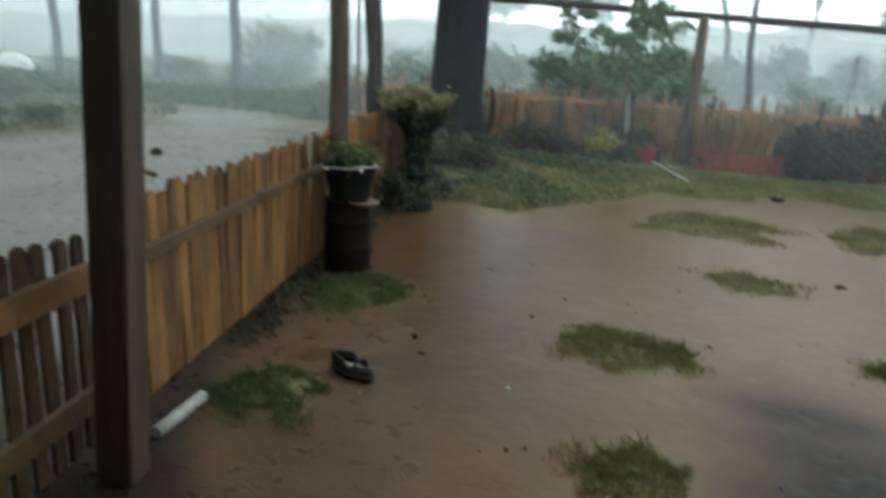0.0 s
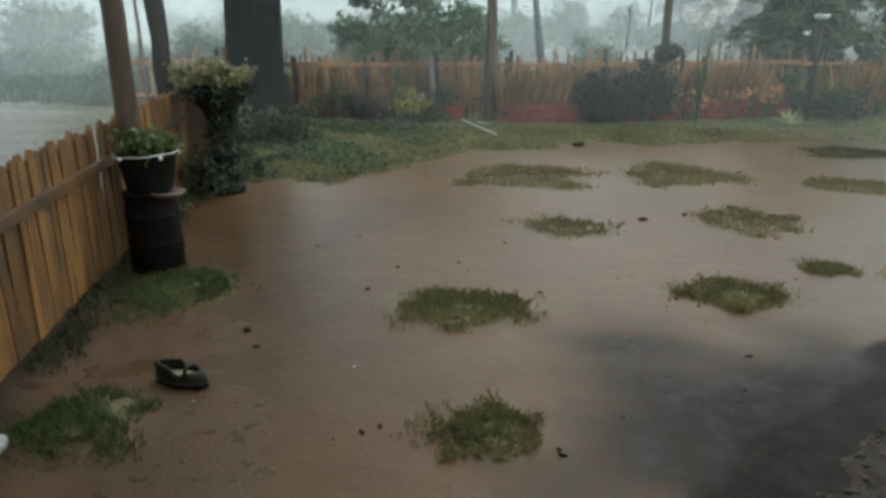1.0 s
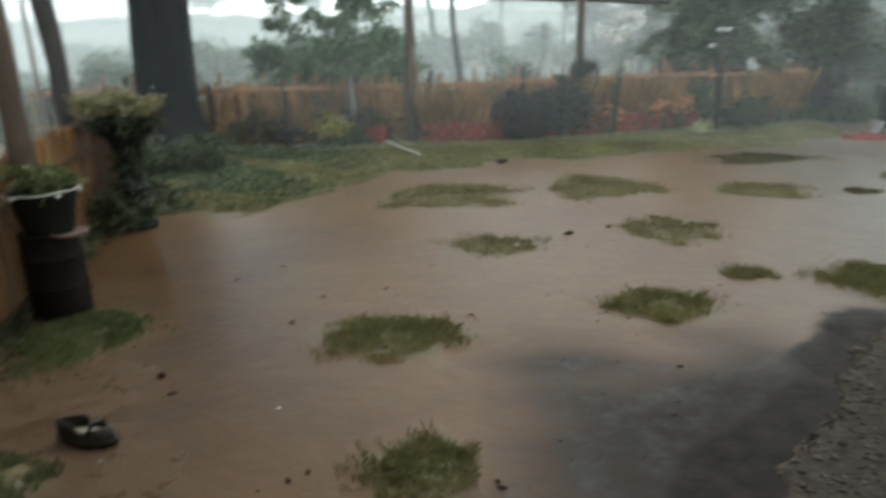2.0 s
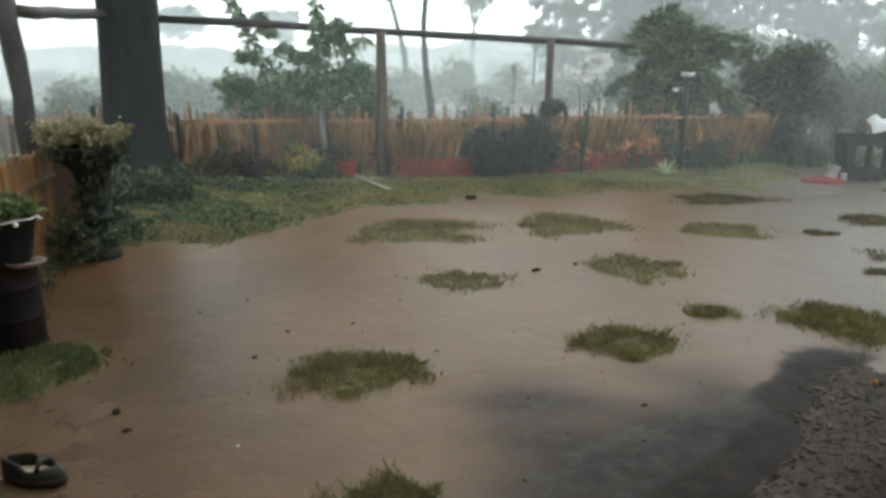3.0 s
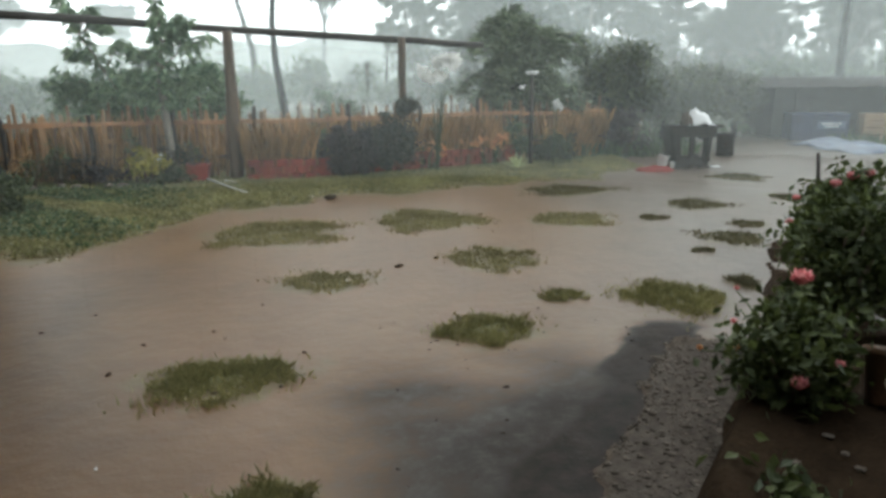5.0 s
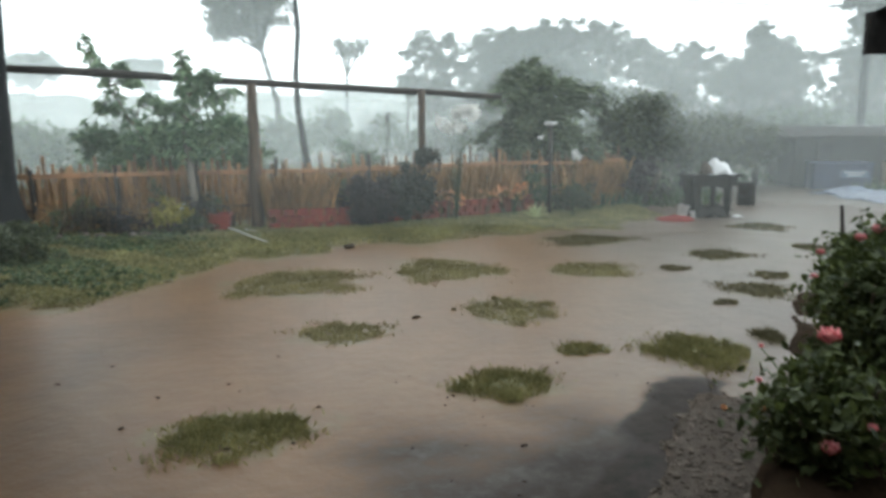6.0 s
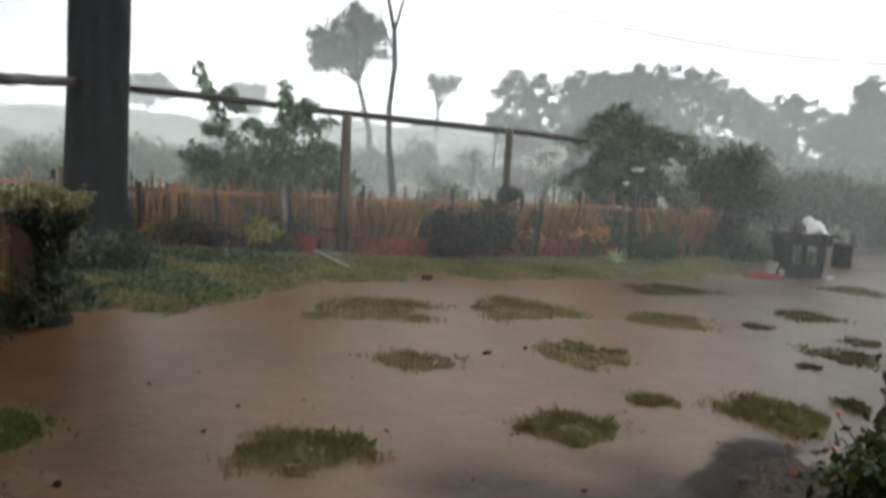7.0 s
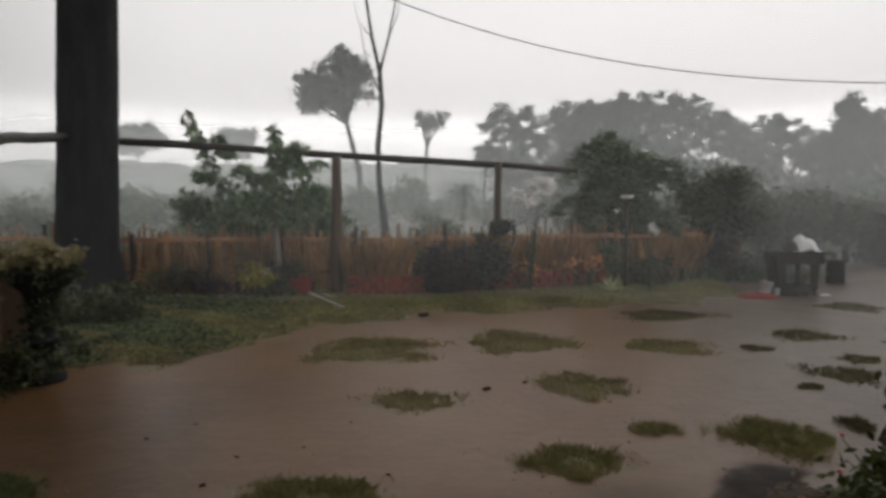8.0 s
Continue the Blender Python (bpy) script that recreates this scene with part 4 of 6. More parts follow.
# ---- shrubs and trees ----
def shrub(name, label, at, centre, radii, n_clump, per, clump_r, leaf, material, seed, stems=5, group="", category="bush", ratio=0.42, droop=0.2, stem_mat=None):
    t = thing(name, label, category, at, group)
    rg = np.random.default_rng(seed)
    C = clumps(rg, centre, radii, n_clump, per, clump_r, 0.25)
    C = C[C[:, 2] > 0.02]
    rr = random.Random(seed)
    for i in range(stems):
        a = rr.uniform(0, 6.28)
        end = Vector((centre[0] + radii[0] * 0.6 * math.cos(a), centre[1] + radii[1] * 0.6 * math.sin(a), centre[2] + radii[2] * rr.uniform(0.0, 0.6)))
        b = Vector((rr.uniform(-0.05, 0.05), rr.uniform(-0.05, 0.05), -0.06))
        mid = b.lerp(end, 0.5) + Vector((0, 0, 0.08 * centre[2]))
        bm = bmesh.new()
        r = 0.012 + 0.012 * centre[2]
        tube(bm, [b, mid, end], (r, r * 0.7, r * 0.3), 6)
        part("stem", bm, stem_mat or M_TWIG, t, smooth=True)
    leaves("foliage", C, leaf, material, t, seed=seed, ratio=ratio, droop=droop)
    return t


# two broad-leaved young trees at the stick fence
def leafy_tree(at, spine, arms, tufts, seed, label, r=0.05, bark=None):
    """A young tree: bent stem, side arms, hanging broad leaves along both, softer tufts low down."""
    t = thing("young_tree", label, "tree", at)
    rg, rr = np.random.default_rng(seed), random.Random(seed)
    pts = [Vector(p) for p in spine]
    n = len(pts)
    bm = bmesh.new()
    tube(bm, pts, [r * (1 - 0.85 * k / (n - 1)) for k in range(n)], 8)
    part("trunk", bm, bark or M_TWIG, t, smooth=True)
    C, O = [], []

    def dress(a, b, count, spread):
        for _ in range(count):
            q = a.lerp(b, rr.uniform(0, 1.05))
            th = rr.uniform(0, 6.28)
            d = rr.uniform(0.3, 1.0) * spread
            C.append((q.x + d * math.cos(th), q.y + d * math.sin(th), q.z + rr.uniform(-0.6, 0.3) * spread))
            O.append((math.cos(th), math.sin(th), -0.3))

    for k in range(n - 1):
        z = pts[k + 1].z / pts[-1].z
        if z > 0.5:
            dress(pts[k], pts[k + 1], int(150 * (1.25 - z)) + 26, 0.34 * (1.22 - z) + 0.06)
    for z0, end in arms:
        k = min(range(n), key=lambda i: abs(pts[i].z - z0))
        p0, p1 = pts[k], Vector(end)
        mid = p0.lerp(p1, 0.5) + Vector((0, 0, 0.08))
        bm = bmesh.new()
        tube(bm, [p0, mid, p1], (0.018, 0.012, 0.005), 5)
        part("branch", bm, M_TWIG, t, smooth=True)
        dress(mid, p1, 95, 0.2)
    leaves("crown", C, 0.1, L_SHRUB, t, "large hanging green leaves", ratio=0.34, seed=seed, outward=np.array(O), droop=0.6)
    S = np.concatenate([clumps(rg, c, rad, m, 24, 0.2, 0.2) for c, rad, m in tufts])
    leaves("low_foliage", S, 0.075, L_SHRUB, t, "soft green lower foliage", ratio=0.4, seed=seed + 1, droop=0.4)


leafy_tree((-3.2, 14.9, 0.0), [(0, 0, -0.1), (-0.05, 0, 0.7), (-0.1, 0, 1.2), (-0.48, 0, 1.93), (-0.88, 0, 2.64), (-1.1, 0, 3.12), (-1.29, 0, 3.58)],
           [(1.93, (-0.1, 0.1, 2.5)), (2.64, (-0.55, -0.1, 3.05)), (1.93, (-1.1, 0.1, 2.3)), (2.64, (-0.35, 0.05, 2.75)), (1.2, (-1.3, 0, 1.9)), (1.2, (0.3, 0.1, 1.9))],
           [((-1.2, 0.1, 1.55), (0.55, 0.4, 0.36), 26), ((-0.4, 0, 1.35), (0.5, 0.4, 0.4), 20)], 3, "young broad-leaved tree leaning over the pole rail")
leafy_tree((-2.25, 12.72, 0.0), [(0, 0, -0.1), (0.02, 0, 0.7), (-0.02, 0, 1.3), (-0.05, 0, 1.9), (0.02, 0, 2.3), (0.02, 0, 2.75), (-0.03, 0, 3.14)],
           [(1.9, (0.75, 0.1, 2.45)), (2.3, (0.45, 0, 2.75)), (1.9, (-0.45, 0.1, 2.2)), (1.3, (0.85, 0.1, 1.95)), (1.3, (-0.6, 0, 1.85)), (2.3, (0.3, 0.1, 2.5))],
           [((0.55, 0.15, 1.85), (0.5, 0.35, 0.34), 24), ((-0.45, 0.15, 1.65), (0.42, 0.35, 0.3), 18), ((0.1, 0.1, 1.6), (0.4, 0.3, 0.35), 18)], 5, "young broad-leaved tree with a pale trunk in the bed", 0.085, M_BARK_PALE)
shrub("bush", "low green bush between the young trees", (-3.4, 15.6, 0), (0, 0, 1.0), (1.6, 0.5, 0.7), 60, 34, 0.32, 0.08, L_SHRUB, 8)
shrub("bush", "green bush behind the fence beside the round post", (-1.7, 15.3, 0), (0, 0, 1.2), (0.65, 0.5, 0.7), 30, 32, 0.28, 0.07, L_SHRUB, 9)


# dark spreading tree with the pole end in it
def round_tree(name, at, trunk_h, centre, radii, n_clump, per, clump_r, leaf, material, seed, label, r0=0.14, bark=None, forks=6, group="", shell=0.3):
    t = thing(name, label, "tree", at, group)
    rg, rr = np.random.default_rng(seed), random.Random(seed)
    bm = bmesh.new()
    c = Vector(centre)
    fork = Vector((c.x * 0.35, c.y * 0.35, trunk_h))
    tube(bm, [(0, 0, -0.15), (c.x * 0.1 + rr.uniform(-0.05, 0.05), 0, trunk_h * 0.5), fork], (r0 * 1.15, r0, r0 * 0.8), 10, wob=0.05, rng=rr)
    part("trunk", bm, bark or M_BARK, t, smooth=True)
    for i in range(forks):
        a = 6.28 * i / forks + rr.uniform(-0.3, 0.3)
        e = c + Vector((math.cos(a) * radii[0] * 0.75, math.sin(a) * radii[1] * 0.75, radii[2] * rr.uniform(-0.3, 0.7)))
        bm = bmesh.new()
        tube(bm, [fork, fork.lerp(e, 0.45) + Vector((rr.uniform(-0.1, 0.1) * radii[0], 0, 0.1 * radii[2])), e], (r0 * 0.6, r0 * 0.36, r0 * 0.1), 7)
        part("limb", bm, bark or M_BARK, t, smooth=True)
    C = clumps(rg, centre, radii, n_clump, per, clump_r, shell)
    C = C[C[:, 2] > trunk_h * 0.35]
    leaves("crown", C, leaf, material, t, seed=seed, droop=0.3)
    return t


def frond_tree(at, height, reach, seed, label):
    """A spreading tree of long arching boughs that hang in feathery sprays."""
    t = thing("tree", label, "tree", at)
    rr, rg = random.Random(seed), np.random.default_rng(seed)
    bm = bmesh.new()
    tube(bm, [(0, 0, -0.15), (0.06, 0, height * 0.25), (-0.04, 0.05, height * 0.5), (0.02, 0, height * 0.72)], (0.12, 0.1, 0.08, 0.05), 9, wob=0.05, rng=rr)
    part("trunk", bm, M_BARK, t, smooth=True)
    C, O = [], []
    for i in range(44):
        a = i * 2.4 + rr.uniform(-0.3, 0.3)
        k = (i + 0.5) / 44
        p0 = Vector((0, 0, height * (0.28 + 0.42 * k)))
        L = reach * (0.8 + 0.3 * math.sin(3.1 * min(1, k * 1.15))) * (1 - 0.35 * k ** 4) * rr.uniform(0.42, 1.12)
        up = height * (0.06 + 0.28 * k) * rr.uniform(0.25, 1.15)
        ux, uy = math.cos(a), math.sin(a) * 0.7
        p1 = p0 + Vector((ux * L * 0.45, uy * L * 0.45, up))
        p2 = p0 + Vector((ux * L * 0.8, uy * L * 0.8, up * 0.9))
        p3 = p0 + Vector((ux * L, uy * L, up * 0.9 - 0.3 * rr.uniform(0.6, 1.4)))
        bm = bmesh.new()
        tube(bm, [p0, p1, p2, p3], (0.035, 0.024, 0.014, 0.005), 5)
        part("limb", bm, M_BARK, t, smooth=True)
        for q0, q1, m in ((p0, p1, 40), (p1, p2, 85), (p2, p3, 85)):
            for _ in range(m):
                q = q0.lerp(q1, rr.random())
                C.append((q.x + rr.gauss(0, 0.1), q.y + rr.gauss(0, 0.1), q.z + rr.gauss(-0.07, 0.09)))
                O.append((ux * 0.9, uy * 0.9, -0.1))
    leaves("crown", C, 0.1, L_MID, t, "feathery arching leaves", ratio=0.24, seed=seed, outward=np.array(O), droop=0.1)
    return t


frond_tree((4.88, 15.2, 0), 3.45, 1.62, 41, "dark green feathery spreading tree over the stick fence")
round_tree("tree", (7.7, 16.3, 0), 0.8, (0.05, 0, 1.7), (1.22, 0.8, 1.0), 90, 80, 0.34, 0.07, L_DARK, 42, "dense dark green rounded tree at the yard corner", 0.12)
round_tree("tree", (9.4, 16.9, 0), 0.7, (0.1, 0, 1.3), (1.35, 0.8, 0.75), 84, 66, 0.32, 0.07, L_DARK, 43, "dark green hedge tree beside the track", 0.10)
round_tree("tree", (11.6, 18.6, 0), 0.7, (0, 0, 1.3), (1.5, 0.8, 0.8), 76, 66, 0.34, 0.075, L_DARK, 44, "dark green hedge tree at the end of the track", 0.10)
round_tree("tree", (13.3, 19.6, 0), 0.6, (0, 0, 1.15), (1.0, 0.8, 0.65), 50, 60, 0.3, 0.07, L_DARK, 47, "low dark green tree before the shed", 0.09)
shrub("bush", "dusky bush beside the stick fence corner", (6.9, 16.0, 0), (0, 0, 0.6), (0.8, 0.5, 0.5), 26, 40, 0.26, 0.06, L_DARK, 45)
shrub("bush", "dark reddish bush behind the table", (7.3, 14.9, 0), (0, 0, 0.6), (0.75, 0.5, 0.5), 24, 40, 0.26, 0.06, L_PURPLE, 46)


# gum woods beyond the field on the far side
def gum_variant(seed, h, label):
    """A tall gum: forked pale trunk and flat, broken clumps of foliage."""
    t = thing("gum_tree", label, "tree", (0, 0, 0), "gum trees beyond the field")
    rr, rg = random.Random(seed), np.random.default_rng(seed)
    bm = bmesh.new()
    tube(bm, [(0, 0, -0.3), (0.1, 0, h * 0.25), (0.0, 0.1, h * 0.45)], (0.26, 0.2, 0.16), 9)
    part("trunk", bm, M_BARK_PALE, t, smooth=True)
    C = []
    lobes = [(rr.uniform(-0.24, 0.24), rr.uniform(-0.15, 0.15), rr.uniform(0.58, 0.86), rr.uniform(0.11, 0.19)) for _ in range(7)]
    for k, (lx, ly, lz, lr) in enumerate(lobes):
        o = Vector((lx * h, ly * h, lz * h))
        p0 = Vector((0, 0.1, h * rr.uniform(0.25, 0.45)))
        bm = bmesh.new()
        tube(bm, [p0, p0.lerp(o, 0.5) + Vector((0, 0, -0.25)), o], (0.12, 0.08, 0.03), 6)
        part("limb", bm, M_BARK_PALE, t, smooth=True)
        for _ in range(13):
            d = Vector((rr.gauss(0, 1), rr.gauss(0, 1), rr.gauss(0.2, 0.8))).normalized() * lr * h * rr.uniform(0.45, 1.0)
            w = rr.uniform(0.3, 0.62) * lr * h * 0.75
            C.append(clumps(rg, o + d, (w, w, w * 0.6), 6, 22, w * 0.55, 0.2))
    C.append(clumps(rg, (0, 0, h * 0.4), (h * 0.3, h * 0.2, h * 0.2), 60, 34, h * 0.05, 0.2))
    leaves("crown", np.concatenate(C), 0.12, L_GUM, t, seed=seed, droop=0.8, ratio=0.36)
    return t


gums = [gum_variant(s, h, l) for s, h, l in ((51, 9.0, "tall grey-green gum tree veiled by rain"), (52, 9.0, "broad gum tree veiled by rain"), (53, 9.0, "ragged gum tree with open crown in the rain"))]
for g in gums:
    g.location = (0, 0, 0)
# place, height, which kind, turn
SPOTS = [(7.3, 44, 8.0, 0, 40), (10.6, 46, 8.5, 1, 10), (14.2, 45, 9.7, 2, 100), (18.5, 44, 9.6, 2, 200), (22.0, 46, 8.2, 1, 70), (25.4, 45, 7.6, 0, 300),
         (28.9, 46, 7.2, 2, 20), (32.6, 45, 9.4, 1, 150), (37.0, 43, 11.0, 0, 220), (41.5, 42, 12.0, 2, 80), (12.4, 50, 9.0, 0, 60), (16.6, 50, 9.6, 1, 250),
         (9.4, 40, 5.4, 2, 15), (13.0, 39, 5.6, 0, 130), (16.6, 40, 5.8, 1, 190), (20.2, 39, 5.6, 0, 280), (24.0, 38, 5.8, 2, 30), (27.6, 37, 6.2, 1, 110), (31.0, 36, 6.6, 0, 330), (34.5, 35, 8.0, 1, 45), (30.6, 44, 7.6, 0, 170)]
for k, (x, y, tall, v, a) in enumerate(SPOTS):
    s = tall / 9.0
    m = pose(x, y, zat(x, y), 0, 0, a) @ Matrix.Diagonal((s, s, s, 1))
    if k < 3:
        v = k
        gums[k].matrix_basis = m
    else:
        copy_thing(gums[v], m).matrix_basis = m


# lone trees in the field
def lollipop(at, h, cr, label, seed, lean, flat=0.62, leaf=0.22, fill=40):
    t = thing("tree", label, "tree", at)
    rr, rg = random.Random(seed), np.random.default_rng(seed)
    f = Vector((lean * 0.55, 0, h * 0.58))
    bm = bmesh.new()
    r = h * 0.017
    tube(bm, [(0, 0, -0.3), (lean * 0.1, 0, h * 0.3), f], (r * 1.2, r, r * 0.8), 8)
    part("trunk", bm, M_BARK, t, smooth=True)
    C = []
    for i in range(9):
        a = i * 0.7 + rr.uniform(-0.2, 0.2)
        e = Vector((lean + math.cos(a) * cr * rr.uniform(0.3, 0.75), math.sin(a) * cr * 0.6, h * 0.80 + cr * flat * rr.uniform(-0.6, 0.6)))
        bm = bmesh.new()
        tube(bm, [f, f.lerp(e, 0.5), e], (r * 0.55, r * 0.4, r * 0.12), 6)
        part("limb", bm, M_BARK, t, smooth=True)
        C.append(clumps(rg, (e.x, e.y, e.z), (cr * 0.34, cr * 0.34, cr * 0.26), 8 if fill > 30 else 4, 100 if fill > 30 else 30, cr * 0.17, 0.3))
    C.append(clumps(rg, (lean, 0, h * 0.80), (cr * 0.82, cr * 0.7, cr * flat * 0.85), fill, 90 if fill > 30 else 30, cr * 0.19, 0.35))
    leaves("crown", np.concatenate(C), leaf, L_GUM, t, seed=seed, droop=0.4)


lollipop((-3.2, 60, 0.1), 14.2, 3.8, "tall lone tree with a rounded crown in the field", 61, -2.3, 0.85, 0.2, 31)
lollipop((3.3, 90, 0.1), 15.0, 2.7, "thin far tree with a small flat crown", 67, 0.5, 0.42, 0.2, 20)
lollipop((-34.4, 150, 0.1), 17.4, 5.2, "far round tree faint in the rain", 63, 0.2, 0.6, 0.28, 60)
lollipop((-55.0, 150, 0.1), 18.2, 6.0, "far broad tree faint in the rain", 64, 0.2, 0.6, 0.28, 60)
lollipop((6.4, 52, 0.1), 6.6, 0.95, "small thin tree at the edge of the gum woods", 65, 0.2, 0.7, 0.16, 24)


def snag():
    t = thing("bare_tree", "thin bare crooked tree with forked leafless top", "tree", (-0.45, 23.5, 0))
    bm = bmesh.new()
    tube(bm, [(0.1, 0, -0.2), (-0.05, 0, 1.1), (-0.22, 0, 2.4), (-0.26, 0, 3.6), (-0.12, 0, 5.0), (-0.2, 0, 6.2)], (0.16, 0.13, 0.1, 0.095, 0.085, 0.075), 9)
    part("trunk", bm, M_BARK, t, smooth=True)
    for pts, rad in (([(-0.2, 0, 6.1), (-0.45, 0, 7.2), (-0.66, 0, 8.6), (-0.7, 0.1, 10.2)], (0.07, 0.055, 0.04, 0.01)),
                     ([(-0.18, 0, 6.1), (0.1, 0, 7.2), (0.32, 0, 8.3), (0.36, 0, 9.4)], (0.05, 0.035, 0.025, 0.008)),
                     ([(0.1, 0, 7.2), (0.42, 0.1, 8.0), (0.45, 0.1, 8.6)], (0.02, 0.014, 0.006)),
                     ([(-0.2, 0, 5.4), (-0.62, 0, 6.4), (-0.85, 0, 7.6)], (0.03, 0.02, 0.008)),
                     ([(-0.45, 0, 7.2), (-0.9, 0, 7.7), (-1.05, 0, 8.4)], (0.02, 0.012, 0.005))):
        bm = bmesh.new()
        tube(bm, pts, rad, 6)
        part("branch", bm, M_BARK, t, smooth=True)


snag()
for x, y, h, r, s in ((-23.0, 17.2, 8, 0.17, 71), (-21.55, 20.3, 9, 0.17, 72), (-17.6, 20.2, 9, 0.2, 73)):
    pole("bare_tree", "tall bare grey tree beside the muddy track", (x, y, -0.2), (x - 0.15, y, h), r, r * 0.6, M_BARK, s, 0.05, category="tree")

# bushes over the field, nearer ones first
variants = []
for s, (rx, rz, lf) in enumerate(((1.6, 1.0, 0.11), (1.2, 1.25, 0.10), (2.2, 0.9, 0.13))):
    variants.append(shrub("field_bush", "rain-veiled green bush in the field", (0, 0, 0), (0, 0, rz * 0.75), (rx, rx * 0.7, rz * 0.7), 46, 46, 0.42, lf, L_FIELD, 80 + s, 4, "bushes in the field"))
rr = random.Random(17)
spots = [(-14.5, 12.2, 0, 0.55), (-17.5, 11.5, 1, 0.7), (-20.5, 14, 2, 0.7), (-13.2, 9.2, 2, 0.35), (-16, 8.4, 0, 0.5), (-9.6, 21, 0, 0.9), (-12.2, 23, 1, 1.0), (-15.5, 25, 2, 1.0), (-7.3, 25, 2, 0.95), (-19.5, 24, 0, 1.2), (-24, 24, 1, 1.2), (-10.5, 28, 1, 1.3), (-4.8, 22, 1, 0.75), (-28, 22, 2, 1.2), (1.3, 22, 1, 0.8), (24, 32, 0, 1.5), (28, 33, 2, 1.6), (32, 33, 1, 1.7), (30, 37, 0, 1.9), (35.5, 36, 2, 1.9), (40, 37, 0, 2.0), (26, 40, 1, 2.0), (-10.6, 18.2, 1, 0.8), (-8.4, 18.6, 0, 0.75), (-12.6, 20.6, 2, 0.85)]
while len(spots) < 68:
    y = rr.uniform(26, 75)
    x = rr.uniform(-0.85, 0.42) * y
    spots.append((x, y, rr.randrange(3), rr.uniform(0.8, 1.5) * (1 + y / 120)))
for k, (x, y, v, s) in enumerate(spots):
    m = pose(x, y, zat(x, y), 0, 0, rr.uniform(0, 360)) @ Matrix.Diagonal((s, s, s * rr.uniform(0.8, 1.2) * (0.6 if x < -9 and y < 40 and x < -0.58 * y else 1), 1))
    if k < 3:
        variants[k].matrix_basis = m
    else:
        copy_thing(variants[v], m).matrix_basis = m
shrub("field_bush", "small upright green sapling behind the fence", (0.65, 18.5, 0), (0, 0, 1.15), (0.22, 0.22, 0.9), 18, 24, 0.16, 0.05, L_SHRUB, 90, 2)
pole("dead_stalk", "thin dark dead flower stalk with a seed head", (1.36, 14.2, 0), (1.36, 14.2, 2.0), 0.012, 0.01, M_BEAM, 91, 0.03, 6, "stalk")
shrub("seed_head", "dark round seed head on the dead stalk", (1.36, 14.2, 1.9), (0, 0, 0.12), (0.06, 0.06, 0.08), 6, 14, 0.03, 0.02, L_PURPLE, 92, 1, category="seed head")

# ---- flower bed along the back fence ----
EDGE = [(-0.95, 12.42), (0.5, 12.46), (2.2, 13.05), (4.35, 13.93)]


def brick_edge():
    t = thing("bed_edging", "low red-painted brick edging of the flower bed", "edging")
    rg = random.Random(31)
    meshes = []
    for w in (0.215, 0.2, 0.225):
        bm = bmesh.new()
        box(bm, (0, 0, 0), (w, 0.10, 0.122), 0.006)
        me = bpy.data.meshes.new("brick")
        bm.to_mesh(me)
        bm.free()
        me.materials.append(M_RED)
        meshes.append(me)
    for row in range(3):
        for (x0, y0), (x1, y1) in zip(EDGE, EDGE[1:]):
            L = math.hypot(x1 - x0, y1 - y0)
            n = int(L / 0.225)
            for k in range(n):
                u = (k + 0.5 + 0.5 * (row % 2) * (k < n - 1)) / n
                x, y = x0 + (x1 - x0) * u, y0 + (y1 - y0) * u
                ob = new("brick", rg.choice(meshes))
                ob.parent = t
                ob.matrix_basis = pose(x, y + rg.uniform(-0.008, 0.008), zat(x, y) + 0.03 + row * 0.124, rg.uniform(-2, 2), rg.uniform(-1, 1), math.degrees(math.atan2(y1 - y0, x1 - x0)) + rg.uniform(-2, 2))


brick_edge()


def red_pot(at):
    t = thing("flower_pot", "square red painted flower pot at the bed corner", "pot", at)
    bm = bmesh.new()
    r = [(0.15, 0.15, 0.0), (0.185, 0.185, 0.24), (0.205, 0.205, 0.245), (0.205, 0.205, 0.28), (0.18, 0.18, 0.28), (0.17, 0.17, 0.22)]
    rings = [[bm.verts.new((sx * a, sy * b, z)) for sx, sy in ((-1, -1), (1, -1), (1, 1), (-1, 1))] for a, b, z in r]
    for p, q in zip(rings, rings[1:]):
        for k in range(4):
            bm.faces.new((p[k], p[(k + 1) % 4], q[(k + 1) % 4], q[k]))
    bm.faces.new(rings[0])
    part("body", bm, M_REDPOT, t)
    bm = bmesh.new()
    bm.faces.new([bm.verts.new(p) for p in ((-0.17, -0.17, 0.22), (0.17, -0.17, 0.22), (0.17, 0.17, 0.22), (-0.17, 0.17, 0.22))])
    part("soil", bm, M_SOIL, t)


red_pot((-1.78, 12.55, zat(-1.78, 12.55) + 0.0))
shrub("bush", "dark purple-leaved bush over the red edging", (0.72, 12.42, 0), (0, 0, 0.5), (0.32, 0.24, 0.5), 54, 80, 0.13, 0.042, L_PURPLE, 101)
shrub("bush", "dusky purple bush between its neighbours", (1.02, 12.5, 0), (0, 0, 0.44), (0.3, 0.24, 0.44), 46, 80, 0.13, 0.042, L_PURPLE, 118)
shrub("bush", "tall dark dusky bush against the post", (1.55, 12.7, 0), (0, 0, 0.58), (0.46, 0.3, 0.56), 90, 84, 0.14, 0.042, L_DUSK, 102)
shrub("bush", "round dark topped bush at the post", (1.96, 13.15, 0), (0, 0, 1.24), (0.24, 0.2, 0.14), 30, 70, 0.09, 0.035, L_DUSK, 103, 3)
shrub("bush", "low purple bush in the bed", (0.35, 12.75, 0), (0, 0, 0.3), (0.35, 0.2, 0.28), 16, 40, 0.14, 0.04, L_PURPLE, 104)
